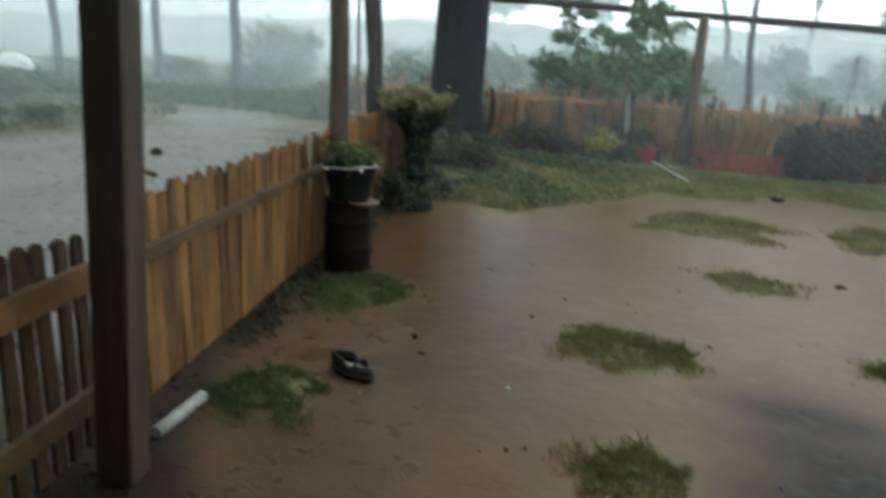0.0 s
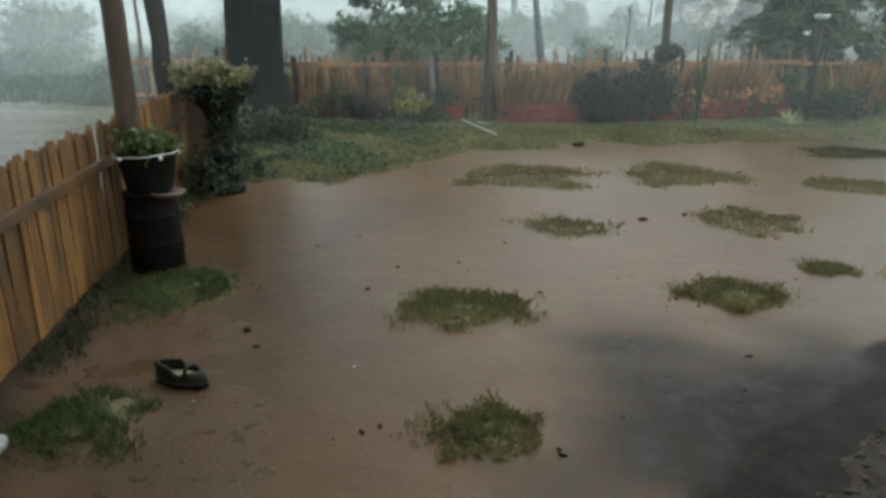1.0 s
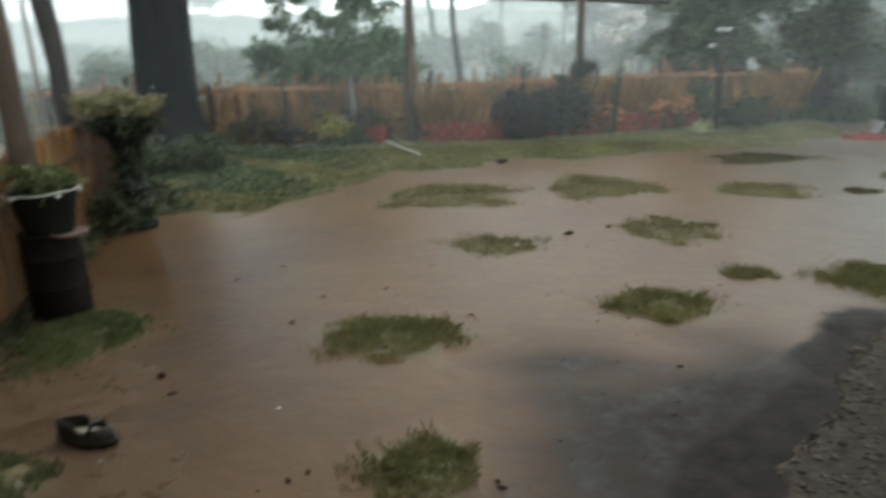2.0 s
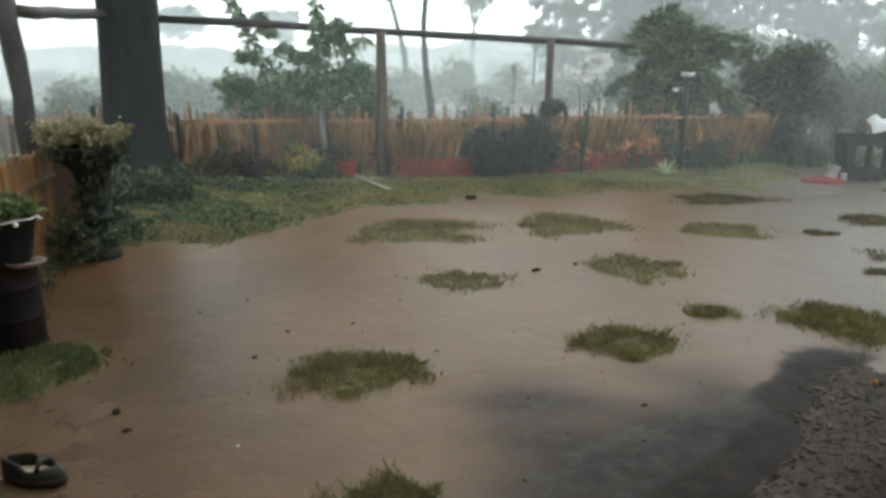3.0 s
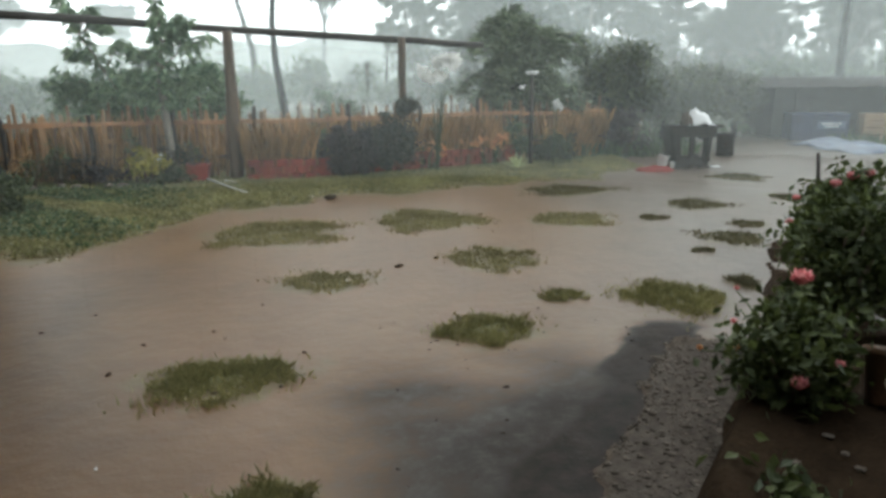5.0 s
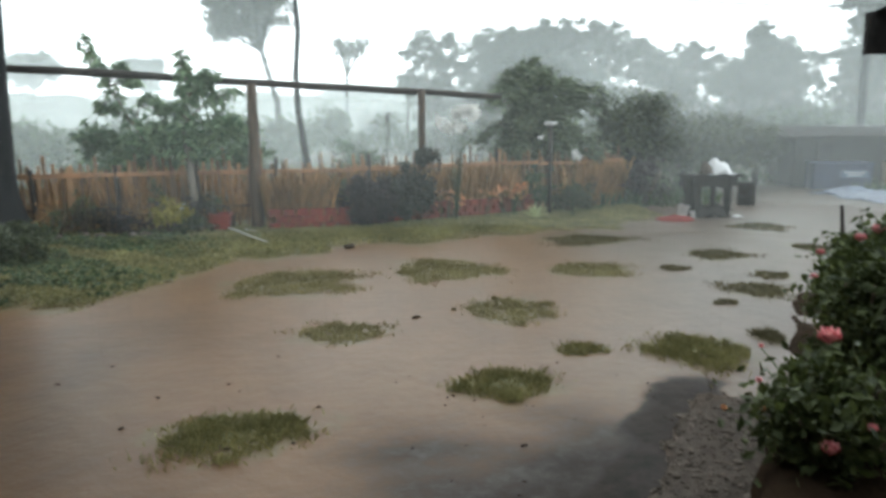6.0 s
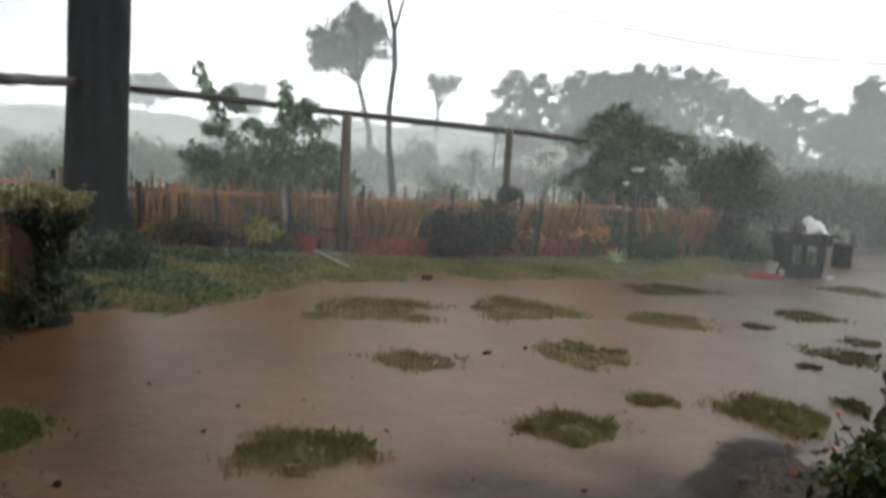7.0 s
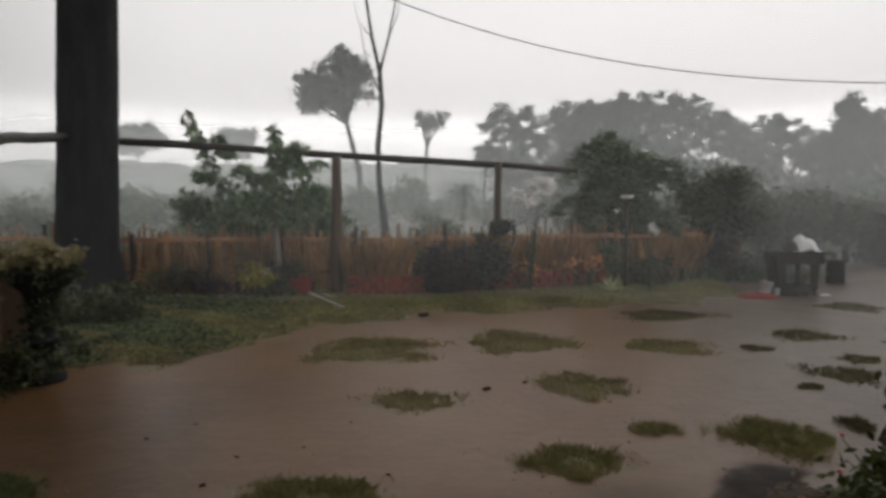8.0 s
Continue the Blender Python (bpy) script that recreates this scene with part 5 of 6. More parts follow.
shrub("bush", "small green bush in the bed", (0.25, 12.95, 0), (0, 0, 0.55), (0.35, 0.2, 0.35), 16, 40, 0.15, 0.045, L_FIELD, 105)
shrub("croton", "yellow-green leafy plant by the fence", (-2.55, 12.3, 0), (0, 0, 0.34), (0.34, 0.25, 0.32), 26, 24, 0.12, 0.06, L_CROTON, 106, ratio=0.25)
shrub("bush", "low dark bush among stones", (-3.35, 12.35, 0), (0, 0, 0.2), (0.42, 0.25, 0.2), 20, 40, 0.13, 0.04, L_PURPLE, 107)
shrub("bush", "low dark green bush by the yellow plant", (-2.15, 12.15, 0), (0, 0, 0.16), (0.4, 0.25, 0.15), 16, 36, 0.12, 0.04, L_DARK, 108)
shrub("bush", "dark green rounded bush at the end of the edging", (5.05, 13.55, 0), (0, 0, 0.32), (0.52, 0.35, 0.33), 34, 50, 0.16, 0.045, L_DARK, 109)
shrub("bush", "green bush under the dark tree", (4.4, 14.0, 0), (0, 0, 0.5), (0.4, 0.3, 0.4), 20, 45, 0.16, 0.05, L_FIELD, 110)
shrub("bush", "green plants among the bed flowers", (3.05, 13.7, 0), (0, 0, 0.4), (0.55, 0.2, 0.32), 24, 36, 0.14, 0.045, L_FIELD, 111)
rr = random.Random(71)
for k, (x, y, h, w) in enumerate(((-4.55, 12.45, 0.62, 0.22), (-4.05, 12.6, 0.8, 0.2), (-3.7, 12.5, 0.55, 0.25), (-2.95, 12.65, 0.75, 0.22), (-1.95, 12.8, 0.7, 0.2), (-2.3, 12.7, 0.95, 0.16), (-0.55, 12.75, 0.6, 0.22), (-0.1, 12.7, 0.85, 0.2), (2.75, 13.55, 0.8, 0.22), (3.5, 13.75, 0.85, 0.2), (3.95, 13.9, 0.7, 0.22), (5.7, 14.3, 0.7, 0.3), (6.2, 14.6, 0.8, 0.3), (-4.3, 12.3, 0.5, 0.3), (-3.9, 12.25, 0.6, 0.26), (-3.15, 12.4, 0.85, 0.26), (-2.75, 12.5, 1.0, 0.22), (-2.0, 12.45, 0.75, 0.3), (-1.6, 12.75, 0.85, 0.22), (-0.8, 12.85, 0.9, 0.24), (-0.35, 12.8, 0.7, 0.26), (0.1, 12.75, 0.95, 0.22), (2.45, 13.3, 0.95, 0.26), (3.2, 13.6, 1.0, 0.24), (4.05, 13.75, 0.9, 0.26))):
    shrub("weed", "straggly brown-green weed in front of the stick fence" if k % 2 else "dull green leggy weed in the flower bed", (x, y, zat(x, y)), (0, 0, h * 0.55), (w, w * 0.7, h * 0.48), 16, 20, 0.1, 0.034, (L_DRY, L_FIELD, L_DUSK)[k % 3], 130 + k, 6, category="weed", ratio=0.3, droop=0.4)
shrub("fern", "dark green fern at the foot of the big tree", (-3.95, 9.6, 0), (0, 0, 0.24), (0.5, 0.35, 0.22), 24, 36, 0.13, 0.05, L_DARK, 112, ratio=0.3)
shrub("bush", "dark green undergrowth by the big tree", (-4.5, 11.0, 0), (0, 0, 0.24), (0.6, 0.5, 0.22), 26, 36, 0.15, 0.05, L_DARK, 113)
shrub("bush", "dark green undergrowth behind the planter", (-4.6, 9.2, 0), (0, 0, 0.3), (0.55, 0.5, 0.3), 26, 36, 0.15, 0.05, L_DARK, 114)


def flowers(name, label, at, heads, material, petal, seed, spread, stem_h, leaf_m=None, droop=0.0, petals=7):
    t = thing(name, label, "flowers", at)
    rr = random.Random(seed)
    for i in range(heads):
        x, y = rr.uniform(-spread, spread), rr.uniform(-spread * 0.4, spread * 0.4)
        h = stem_h * rr.uniform(0.6, 1.2)
        bm = bmesh.new()
        tube(bm, [(x * 0.4, y * 0.4, -0.05), (x * 0.7, y * 0.7, h * 0.6), (x, y, h)], (0.008, 0.007, 0.005), 5)
        part("stem", bm, L_FIELD, t)
        bm = bmesh.new()
        for j in range(petals):
            a = 6.28 * j / petals + rr.uniform(-0.2, 0.2)
            d = Vector((math.cos(a), math.sin(a), rr.uniform(-0.9, 1.1) - droop)).normalized()
            w = d.cross(Vector((0, 0, 1))).normalized() * petal * 0.38
            o = Vector((x, y, h))
            vs = [bm.verts.new(o), bm.verts.new(o + d * petal * 0.55 + w), bm.verts.new(o + d * petal + Vector((0, 0, -petal * 0.25))), bm.verts.new(o + d * petal * 0.55 - w)]
            bm.faces.new(vs)
        part("bloom", bm, material, t)
    return t


flowers("flowers", "orange-pink flowers above the red edging", (2.35, 13.0, 0), 22, L_PETAL_O, 0.075, 1, 0.36, 0.5)
flowers("flowers", "orange-pink flowers beside the pale plant", (3.75, 13.5, 0), 24, L_PETAL_O, 0.085, 2, 0.34, 0.56)
flowers("flowers", "small orange flowers low in the bed", (3.05, 13.3, 0), 12, L_PETAL_O, 0.065, 3, 0.4, 0.46)


def lilies(label, at, heads, size, seed):
    t = thing("lily", label, "lily", at)
    rr = random.Random(seed)
    for x, h in heads:
        bm = bmesh.new()
        tube(bm, [(0, 0, -0.05), (x * 0.4, 0, h * 0.6), (x, 0, h + 0.03)], (0.012, 0.01, 0.007), 6)
        part("stem", bm, L_FIELD, t, smooth=True)
        for j in range(3):
            a = rr.uniform(0, 6.28) if j else -1.57
            d = Vector((math.cos(a), math.sin(a), rr.uniform(-0.9, -0.1))).normalized()
            q = d.to_track_quat("Z", "Y").to_matrix().to_4x4()
            q.translation = Vector((x, 0, h + rr.uniform(-0.03, 0.03)))
            bm = bmesh.new()
            n = 12
            rings = []
            for r, z in ((0.06, 0.0), (0.10, 0.35), (0.16, 0.65), (0.34, 0.88), (0.5, 0.95)):
                rings.append([bm.verts.new(q @ Vector((size * r * (1 + (0.35 if r > 0.3 else 0) * math.cos(6 * 6.2832 * k / n)) * math.cos(6.2832 * k / n), size * r * (1 + (0.35 if r > 0.3 else 0) * math.cos(6 * 6.2832 * k / n)) * math.sin(6.2832 * k / n), size * z))) for k in range(n)])
            for p, r in zip(rings, rings[1:]):
                for k in range(n):
                    bm.faces.new((p[k], p[(k + 1) % n], r[(k + 1) % n], r[k]))
            part("trumpet", bm, L_PETAL_W, t, smooth=True)


lilies("tall white trumpet lilies on bare stems", (2.48, 12.72, 0), ((-0.13, 1.93), (0.02, 1.86), (0.22, 2.1), (0.30, 2.14), (0.15, 2.05)), 0.24, 4)
lilies("white trumpet lilies near the dark tree", (4.85, 12.9, 0), ((-0.03, 1.30), (0.05, 1.22)), 0.12, 5)
flowers("flowers", "single white flower by the yellow plant", (-2.35, 12.2, 0), 2, L_PETAL_W, 0.06, 6, 0.05, 0.62)
flowers("flowers", "single white flower on a tall stem", (4.2, 12.95, 0), 1, L_PETAL_W, 0.09, 7, 0.02, 1.62)


def agave(at):
    t = thing("agave", "small variegated pale spiky plant at the lawn edge", "plant", at)
    rr = random.Random(8)
    for i in range(13):
        a, el = i * 2.4, 0.35 + 0.07 * i
        d = Vector((math.cos(a) * math.cos(el), math.sin(a) * math.cos(el), math.sin(el)))
        w = d.cross(Vector((0, 0, 1))).normalized()
        L = 0.36
        bm = bmesh.new()
        V = [bm.verts.new(p) for p in (w * 0.018, d * L * 0.5 + w * 0.028 + Vector((0, 0, 0.01)), d * L + Vector((0, 0, -0.02)), d * L * 0.5 - w * 0.028 + Vector((0, 0, 0.01)), -w * 0.018, d * L * 0.5 - Vector((0, 0, 0.008)))]
        bm.faces.new((V[0], V[1], V[2], V[5]))
        bm.faces.new((V[5], V[2], V[3], V[4]))
        part("leaf", bm, L_AGAVE, t)


agave((4.02, 12.7, zat(4.02, 12.7)))


def bird_table(at):
    t = thing("bird_table", "pale flat bird table on a dark pole", "bird table", at)
    bm = bmesh.new()
    tube(bm, [(0, 0, -0.1), (0.01, 0, 0.9), (0, 0, 1.83)], (0.045, 0.04, 0.035), 8)
    part("pole", bm, M_BEAM, t, smooth=True)
    bm = bmesh.new()
    lathe(bm, [(0.06, 1.80), (0.12, 1.82), (0.125, 1.87), (0.11, 1.875), (0.10, 1.84)], 18)
    part("tray", bm, M_WHITE, t, "pale shallow tray", smooth=True)


bird_table((4.47, 13.2, 0))

for p0, p1, r in (((-1.61, 12.3, 0.10), (-0.85, 10.6, 0.09), 0.02), ((-1.35, 12.3, 0.07), (-1.1, 12.0, 0.06), 0.014)):
    pole("stick", "bare pale stick lying on the lawn", p0, p1, r, r * 0.8, M_CORD, 95, 0.004, 8, "stick", 5)


def lump(name, label, at, s, material, seed, category):
    bm = bmesh.new()
    bmesh.ops.create_icosphere(bm, subdivisions=2, radius=1)
    for v in bm.verts:
        k = 1 + 0.35 * noise.noise(v.co * 1.7 + Vector((seed, 0, 0)))
        v.co = Vector((v.co.x * s[0] * k, v.co.y * s[1] * k, max(-0.3, v.co.z) * s[2] * k))
    ob = part(name, bm, material, smooth=True)
    ob.matrix_basis = pose(at[0], at[1], at[2], 0, 0, seed * 37)
    return tagged(ob, label, category)


lump("mud_clod", "dark wet clod lying in the shallow water", (0.82, 6.12, 0.006), (0.055, 0.02, 0.02), M_CLOD, 1, "clod")
lump("mud_clod", "dark lump at the edge of the lawn", (0.38, 10.3, 0.02), (0.16, 0.09, 0.035), M_CLOD, 2, "clod")
lump("mud_clod", "small dark clod in the muddy shallows", (-1.71, 3.3, 0.008), (0.03, 0.02, 0.016), M_CLOD, 3, "clod")
lump("mud_clod", "small dark clod in the water", (1.22, 6.35, 0.004), (0.022, 0.016, 0.014), M_CLOD, 4, "clod")
rr = random.Random(44)
for k in range(64):
    x, y = (rr.uniform(-1.9, 2.6), rr.uniform(2.2, 5.8)) if k < 26 else (rr.uniform(0.3, 2.2), rr.uniform(2.5, 4.7))
    s = rr.uniform(0.006, 0.014) if k < 26 else rr.uniform(0.004, 0.009)
    lump("debris", "crumb of dark floating debris", (x, y, 0.004), (s * rr.uniform(1, 2.2), s, s * 0.5), M_CLOD, 5 + k, "debris")
lump("pebble", "tiny white pebble in the mud", (-0.98, 2.95, 0.006), (0.008, 0.007, 0.006), M_WHITE, 90, "pebble")
lump("pebble", "tiny white pebble in the mud", (-1.62, 2.5, 0.008), (0.006, 0.006, 0.005), M_WHITE, 91, "pebble")
for k, (x, y) in enumerate(((-3.6, 12.0), (-3.1, 11.95), (-4.2, 11.9), (-3.85, 12.1), (-4.35, 10.6), (-2.9, 12.0))):
    lump("bed_stone", "pale stone edging the bare bed", (x, y, zat(x, y) + 0.02), (0.10, 0.07, 0.06), M_STONE, 20 + k, "stone")


lump("track_stone", "dark stone lying on the muddy track", (-8.25, 7.5, zat(-8.25, 7.5) + 0.02), (0.11, 0.08, 0.09), M_CLOD, 61, "stone")
lump("track_stone", "dark stone at the edge of the track", (-4.95, 3.35, zat(-4.95, 3.35) + 0.02), (0.1, 0.06, 0.05), M_CLOD, 62, "stone")
pole("plank", "mossy grey plank lying beside the track", (-7.3, 6.25, 0.06), (-6.8, 6.1, 0.06), 0.035, 0.035, M_RAIL_NEAR, 63, 0.004, 6, "plank", 3)


# ---- things beside the left fence ----
def potted_stand():
    t = thing("drum", "black rusted upright drum standing by the fence", "drum", (-2.81, 4.27, 0.0))
    bm = bmesh.new()
    lathe(bm, [(0.17, 0.0), (0.182, 0.015), (0.182, 0.19), (0.185, 0.20), (0.185, 0.212), (0.182, 0.222), (0.18, 0.39), (0.184, 0.40), (0.184, 0.412), (0.18, 0.422), (0.176, 0.55), (0.186, 0.56), (0.18, 0.575), (0.165, 0.56), (0.0, 0.555)][:-1], 28)
    part("barrel", bm, M_DRUM, t, smooth=True)
    for z in (0.012, 0.205, 0.405):
        bm = bmesh.new()
        lathe(bm, [(0.178, z - 0.012), (0.1895, z - 0.006), (0.1895, z + 0.006), (0.178, z + 0.012)], 28)
        part("hoop", bm, M_DRUM, t, "rusted raised hoop", smooth=True)
    p = thing("potted_plant", "green plant in a dark pot with pale corded rim", "potted plant", (-2.79, 4.25, 0.56))
    bm = bmesh.new()
    lathe(bm, [(0.13, 0.0), (0.15, 0.02), (0.195, 0.26), (0.205, 0.265), (0.205, 0.285), (0.19, 0.285), (0.18, 0.24)], 28)
    pot = part("pot", bm, M_POT, p, smooth=True)
    bm = bmesh.new()
    n = 40
    pts = [Vector((0.208 * math.cos(6.2832 * k / n), 0.208 * math.sin(6.2832 * k / n), 0.275 + 0.003 * math.sin(k * 0.9) + 0.012 * math.cos(6.2832 * k / n))) for k in range(n + 1)]
    tube(bm, pts, [0.0045] * (n + 1), 6)
    part("rim_cord", bm, M_CORD, pot, "pale cord tied round the rim", smooth=True)
    for a in (-1.9, -0.6, 0.5):
        bm = bmesh.new()
        bmesh.ops.create_icosphere(bm, subdivisions=2, radius=0.015)
        for v in bm.verts:
            v.co += Vector((0.212 * math.cos(a), 0.215 * math.sin(a), 0.265))
        part("knot", bm, M_CORD, pot, "pale knot of cord", smooth=True)
    rg = np.random.default_rng(3)
    C = clumps(rg, (0, 0, 0.35), (0.185, 0.185, 0.1), 44, 46, 0.055, 0.2)
    leaves("foliage", C, 0.024, L_POTTED, p, seed=5)
    # pale bracket tray between pot and drum
    b = thing("tray", "pinkish chipped tray under the pot", "tray", (-2.63, 4.2, 0.555))
    bm = bmesh.new()
    lathe(bm, [(0.07, 0.0), (0.1, 0.004), (0.115, 0.03), (0.11, 0.032), (0.09, 0.012)], 26)
    part("dish", bm, M_DISH, b, smooth=True)


potted_stand()


def big_planter():
    t = thing("planter", "dark bowl planter on a pedestal overflowing with pale green foliage", "planter", (-3.42, 6.65, 0.0))
    bm = bmesh.new()
    lathe(bm, [(0.2, -0.05), (0.2, 0.06), (0.13, 0.1), (0.12, 0.36), (0.16, 0.385), (0.16, 0.41), (0.12, 0.43), (0.12, 0.75), (0.16, 0.86), (0.24, 0.95), (0.29, 1.05), (0.3, 1.06), (0.3, 1.085), (0.27, 1.085), (0.25, 1.03)], 28)
    part("bowl", bm, M_POT, t, smooth=True)
    rg = np.random.default_rng(6)
    C = np.concatenate([clumps(rg, (-0.03, 0, 1.24), (0.43, 0.36, 0.1), 84, 50, 0.06, 0.2), clumps(rg, (-0.03, 0, 1.17), (0.42, 0.36, 0.05), 40, 40, 0.05, 0.8)])
    leaves("foliage", C, 0.024, L_PALE, t, "pale green bushy foliage", seed=6)
    C = np.concatenate([clumps(rg, (-0.02, 0, 1.04), (0.36, 0.32, 0.1), 90, 46, 0.06, 0.5), clumps(rg, (0.0, 0, 0.72), (0.17, 0.17, 0.34), 52, 38, 0.06, 0.6)])
    leaves("trailing_foliage", C, 0.026, L_DARK, t, "dark green trailing foliage", seed=7, droop=0.9)
    rr = random.Random(2)
    bm = bmesh.new()
    for i in range(7):
        a = rr.uniform(0, 6.28)
        o = Vector((0.02 + 0.38 * math.cos(a), 0.34 * math.sin(a), 1.27 + rr.uniform(0, 0.1)))
        for j in range(5):
            b = 6.28 * j / 5
            d = Vector((math.cos(b), math.sin(b), 0.4)) * 0.022
            w = Vector((-math.sin(b), math.cos(b), 0)) * 0.01
            bm.faces.new([bm.verts.new(o), bm.verts.new(o + d * 0.6 + w), bm.verts.new(o + d), bm.verts.new(o + d * 0.6 - w)])
    part("blossom", bm, L_PETAL_W, t, "tiny white blossoms")
    # rust-brown board leaning behind the planter
    bm = bmesh.new()
    n = 14
    prof = [(-0.28, 0.0), (0.28, 0.0), (0.34, 0.45)] + [(0.02 + 0.32 * math.cos(math.pi * k / n), 0.62 + 0.36 * math.sin(math.pi * k / n)) for k in range(n + 1)] + [(-0.3, 0.45)]
    f = bm.faces.new([bm.verts.new((x, 0, z)) for x, z in prof])
    r = bmesh.ops.extrude_face_region(bm, geom=[f])
    bmesh.ops.translate(bm, vec=(0, 0.025, 0), verts=[g for g in r["geom"] if isinstance(g, bmesh.types.BMVert)])
    ob = part("board", bm, M_BOARD)
    ob.matrix_basis = pose(-3.88, 6.9, 0.0, -6, 0, 24)
    tagged(ob, "round-topped rust-brown board leaning behind the planter", "board")
    pole("pipe", "short white upright pipe by the planter", (-4.3, 8.5, 0.0), (-4.3, 8.5, 0.42), 0.018, 0.018, M_PIPE, 3, 0.001, 10, "pipe", 3)


big_planter()
shrub("bush", "dark green undergrowth below the planter", (-3.5, 6.55, 0), (0, 0, 0.25), (0.34, 0.3, 0.25), 26, 40, 0.11, 0.035, L_DARK, 115)
shrub("bush", "dark green undergrowth against the boards", (-3.75, 7.4, 0), (0, 0, 0.2), (0.4, 0.4, 0.2), 24, 36, 0.12, 0.04, L_DARK, 116)


def shoe(at, rz):
    t = thing("shoe", "soaked black shoe with a pale insole lying in the mud", "shoe", at, rz=rz)
    n = 22
    out = []
    for k in range(n):
        a = 2 * math.pi * k / n
        x = 0.145 * math.cos(a)
        w = 0.052 + 0.012 * math.cos(a) - 0.008 * math.cos(2 * a)
        out.append((x, w * math.sin(a)))
    bm = bmesh.new()
    lv = [(1.0, 0.0), (1.06, 0.012), (1.04, 0.03)]
    rings = [[bm.verts.new((x * s, y * s, z)) for x, y in out] for s, z in lv]
    for p, q in zip(rings, rings[1:]):
        for k in range(n):
            bm.faces.new((p[k], p[(k + 1) % n], q[(k + 1) % n], q[k]))
    bm.faces.new(rings[0]), bm.faces.new(rings[-1])
    part("sole", bm, M_RUBBER, t, smooth=True)
    bm = bmesh.new()
    prof = [(1.0, 0.028), (1.02, 0.05), (0.93, 0.078), (0.80, 0.088), (0.74, 0.082), (0.78, 0.05)]
    rings = []
    for s, z in prof:
        rings.append([bm.verts.new((x * s + (0.012 if z > 0.07 else 0) * (-1), y * s, z * (0.75 + 0.4 * (x < 0) + 0.1 * (x > 0.08)))) for x, y in out])
    for p, q in zip(rings, rings[1:]):
        for k in range(n):
            bm.faces.new((p[k], p[(k + 1) % n], q[(k + 1) % n], q[k]))
    part("upper", bm, M_RUBBER, t, smooth=True)
    bm = bmesh.new()
    bm.faces.new([bm.verts.new((x * 0.74, y * 0.7, 0.045)) for x, y in out])
    part("insole", bm, M_INSOLE, t, "pale yellowish wet insole")
    bm = bmesh.new()
    tube(bm, [(0.05, -0.05, 0.06), (0.05, -0.02, 0.1), (0.05, 0.02, 0.1), (0.05, 0.05, 0.06)], (0.014, 0.014, 0.014, 0.014), 8)
    part("strap", bm, M_RUBBER, t, smooth=True)


shoe((-1.76, 2.66, 0.012), -8)


def loose_pipe():
    t = thing("pipe", "short length of dirty white plastic pipe on the mud", "pipe", (-2.175, 1.86, 0.04))
    bm = bmesh.new()
    lathe(bm, [(0.024, -0.18), (0.031, -0.18), (0.031, 0.18), (0.024, 0.18)], 18)
    bmesh.ops.rotate(bm, cent=(0, 0, 0), matrix=Euler((radians(90), 0, radians(11))).to_matrix(), verts=bm.verts)
    part("tube", bm, M_PIPE, t, smooth=True)


loose_pipe()


# ---- table and clutter at the yard corner ----
def work_table(at, rz):
    t = thing("table", "rough dark wooden table standing in the wet", "table", at, rz=rz)
    for x, y, dx in ((-0.44, -0.24, 0.06), (0.30, -0.24, -0.05), (-0.40, 0.24, 0.03), (0.44, 0.24, -0.02), (-0.02, -0.2, -0.03)):
        bm = bmesh.new()
        rg = random.Random(int(x * 100 + 70))
        tube(bm, [(x + dx, y, -0.04), (x + dx * 0.6 + 0.015, y, 0.3), (x, y, 0.6), (x, y, 0.79)], (0.045, 0.05, 0.055, 0.06), 8, wob=0.12, rng=rg)
        part("leg", bm, M_TABLE, t, smooth=True)
    for y in (-0.2, 0.0, 0.2):
        bm = bmesh.new()
        box(bm, (0, y, 0.80), (1.08, 0.19, 0.045), 0.008)
        part("top_board", bm, M_TABLE, t)
    for y in (-0.25, 0.25):
        bm = bmesh.new()
        box(bm, (0, y, 0.68), (0.86, 0.035, 0.18), 0.006)
        part("apron", bm, M_TABLE, t)
    bm = bmesh.new()
    box(bm, (-0.30, 0.1, 0.40), (0.22, 0.35, 0.66), 0.012)
    part("side_panel", bm, M_TABLE, t)
    bm = bmesh.new()
    box(bm, (0, 0.05, 0.13), (0.8, 0.36, 0.05), 0.008)
    part("lower_shelf", bm, M_TABLE, t)


work_table((7.6, 12.62, 0.0), -8)


def draped(name, label, at, sx, sy, h, material, seed, category):
    n = 16
    V, F = [], []
    for j in range(n + 1):
        for i in range(n + 1):
            u, v = i / n * 2 - 1, j / n * 2 - 1
            d = min(1.0, math.hypot(u, v) * 0.95)
            z = h * (1 - d ** 3) * (0.85 + 0.35 * noise.noise(Vector((u * 1.8 + seed, v * 1.8, 0)))) + 0.012 * noise.noise(Vector((u * 6, v * 6, seed)))
            k = 1 + 0.18 * noise.noise(Vector((u * 2, v * 2, seed + 5)))
            V.append((u * sx * k, v * sy * k, max(0.004, z)))
    for j in range(n):
        for i in range(n):
            a = j * (n + 1) + i
            F.append((a, a + 1, a + n + 2, a + n + 1))
    ob = raw(name, V, F, material, smooth=True)
    md = ob.modifiers.new("thick", "SOLIDIFY")
    md.thickness = 0.006
    ob.matrix_basis = pose(*at)
    return tagged(ob, label, category)


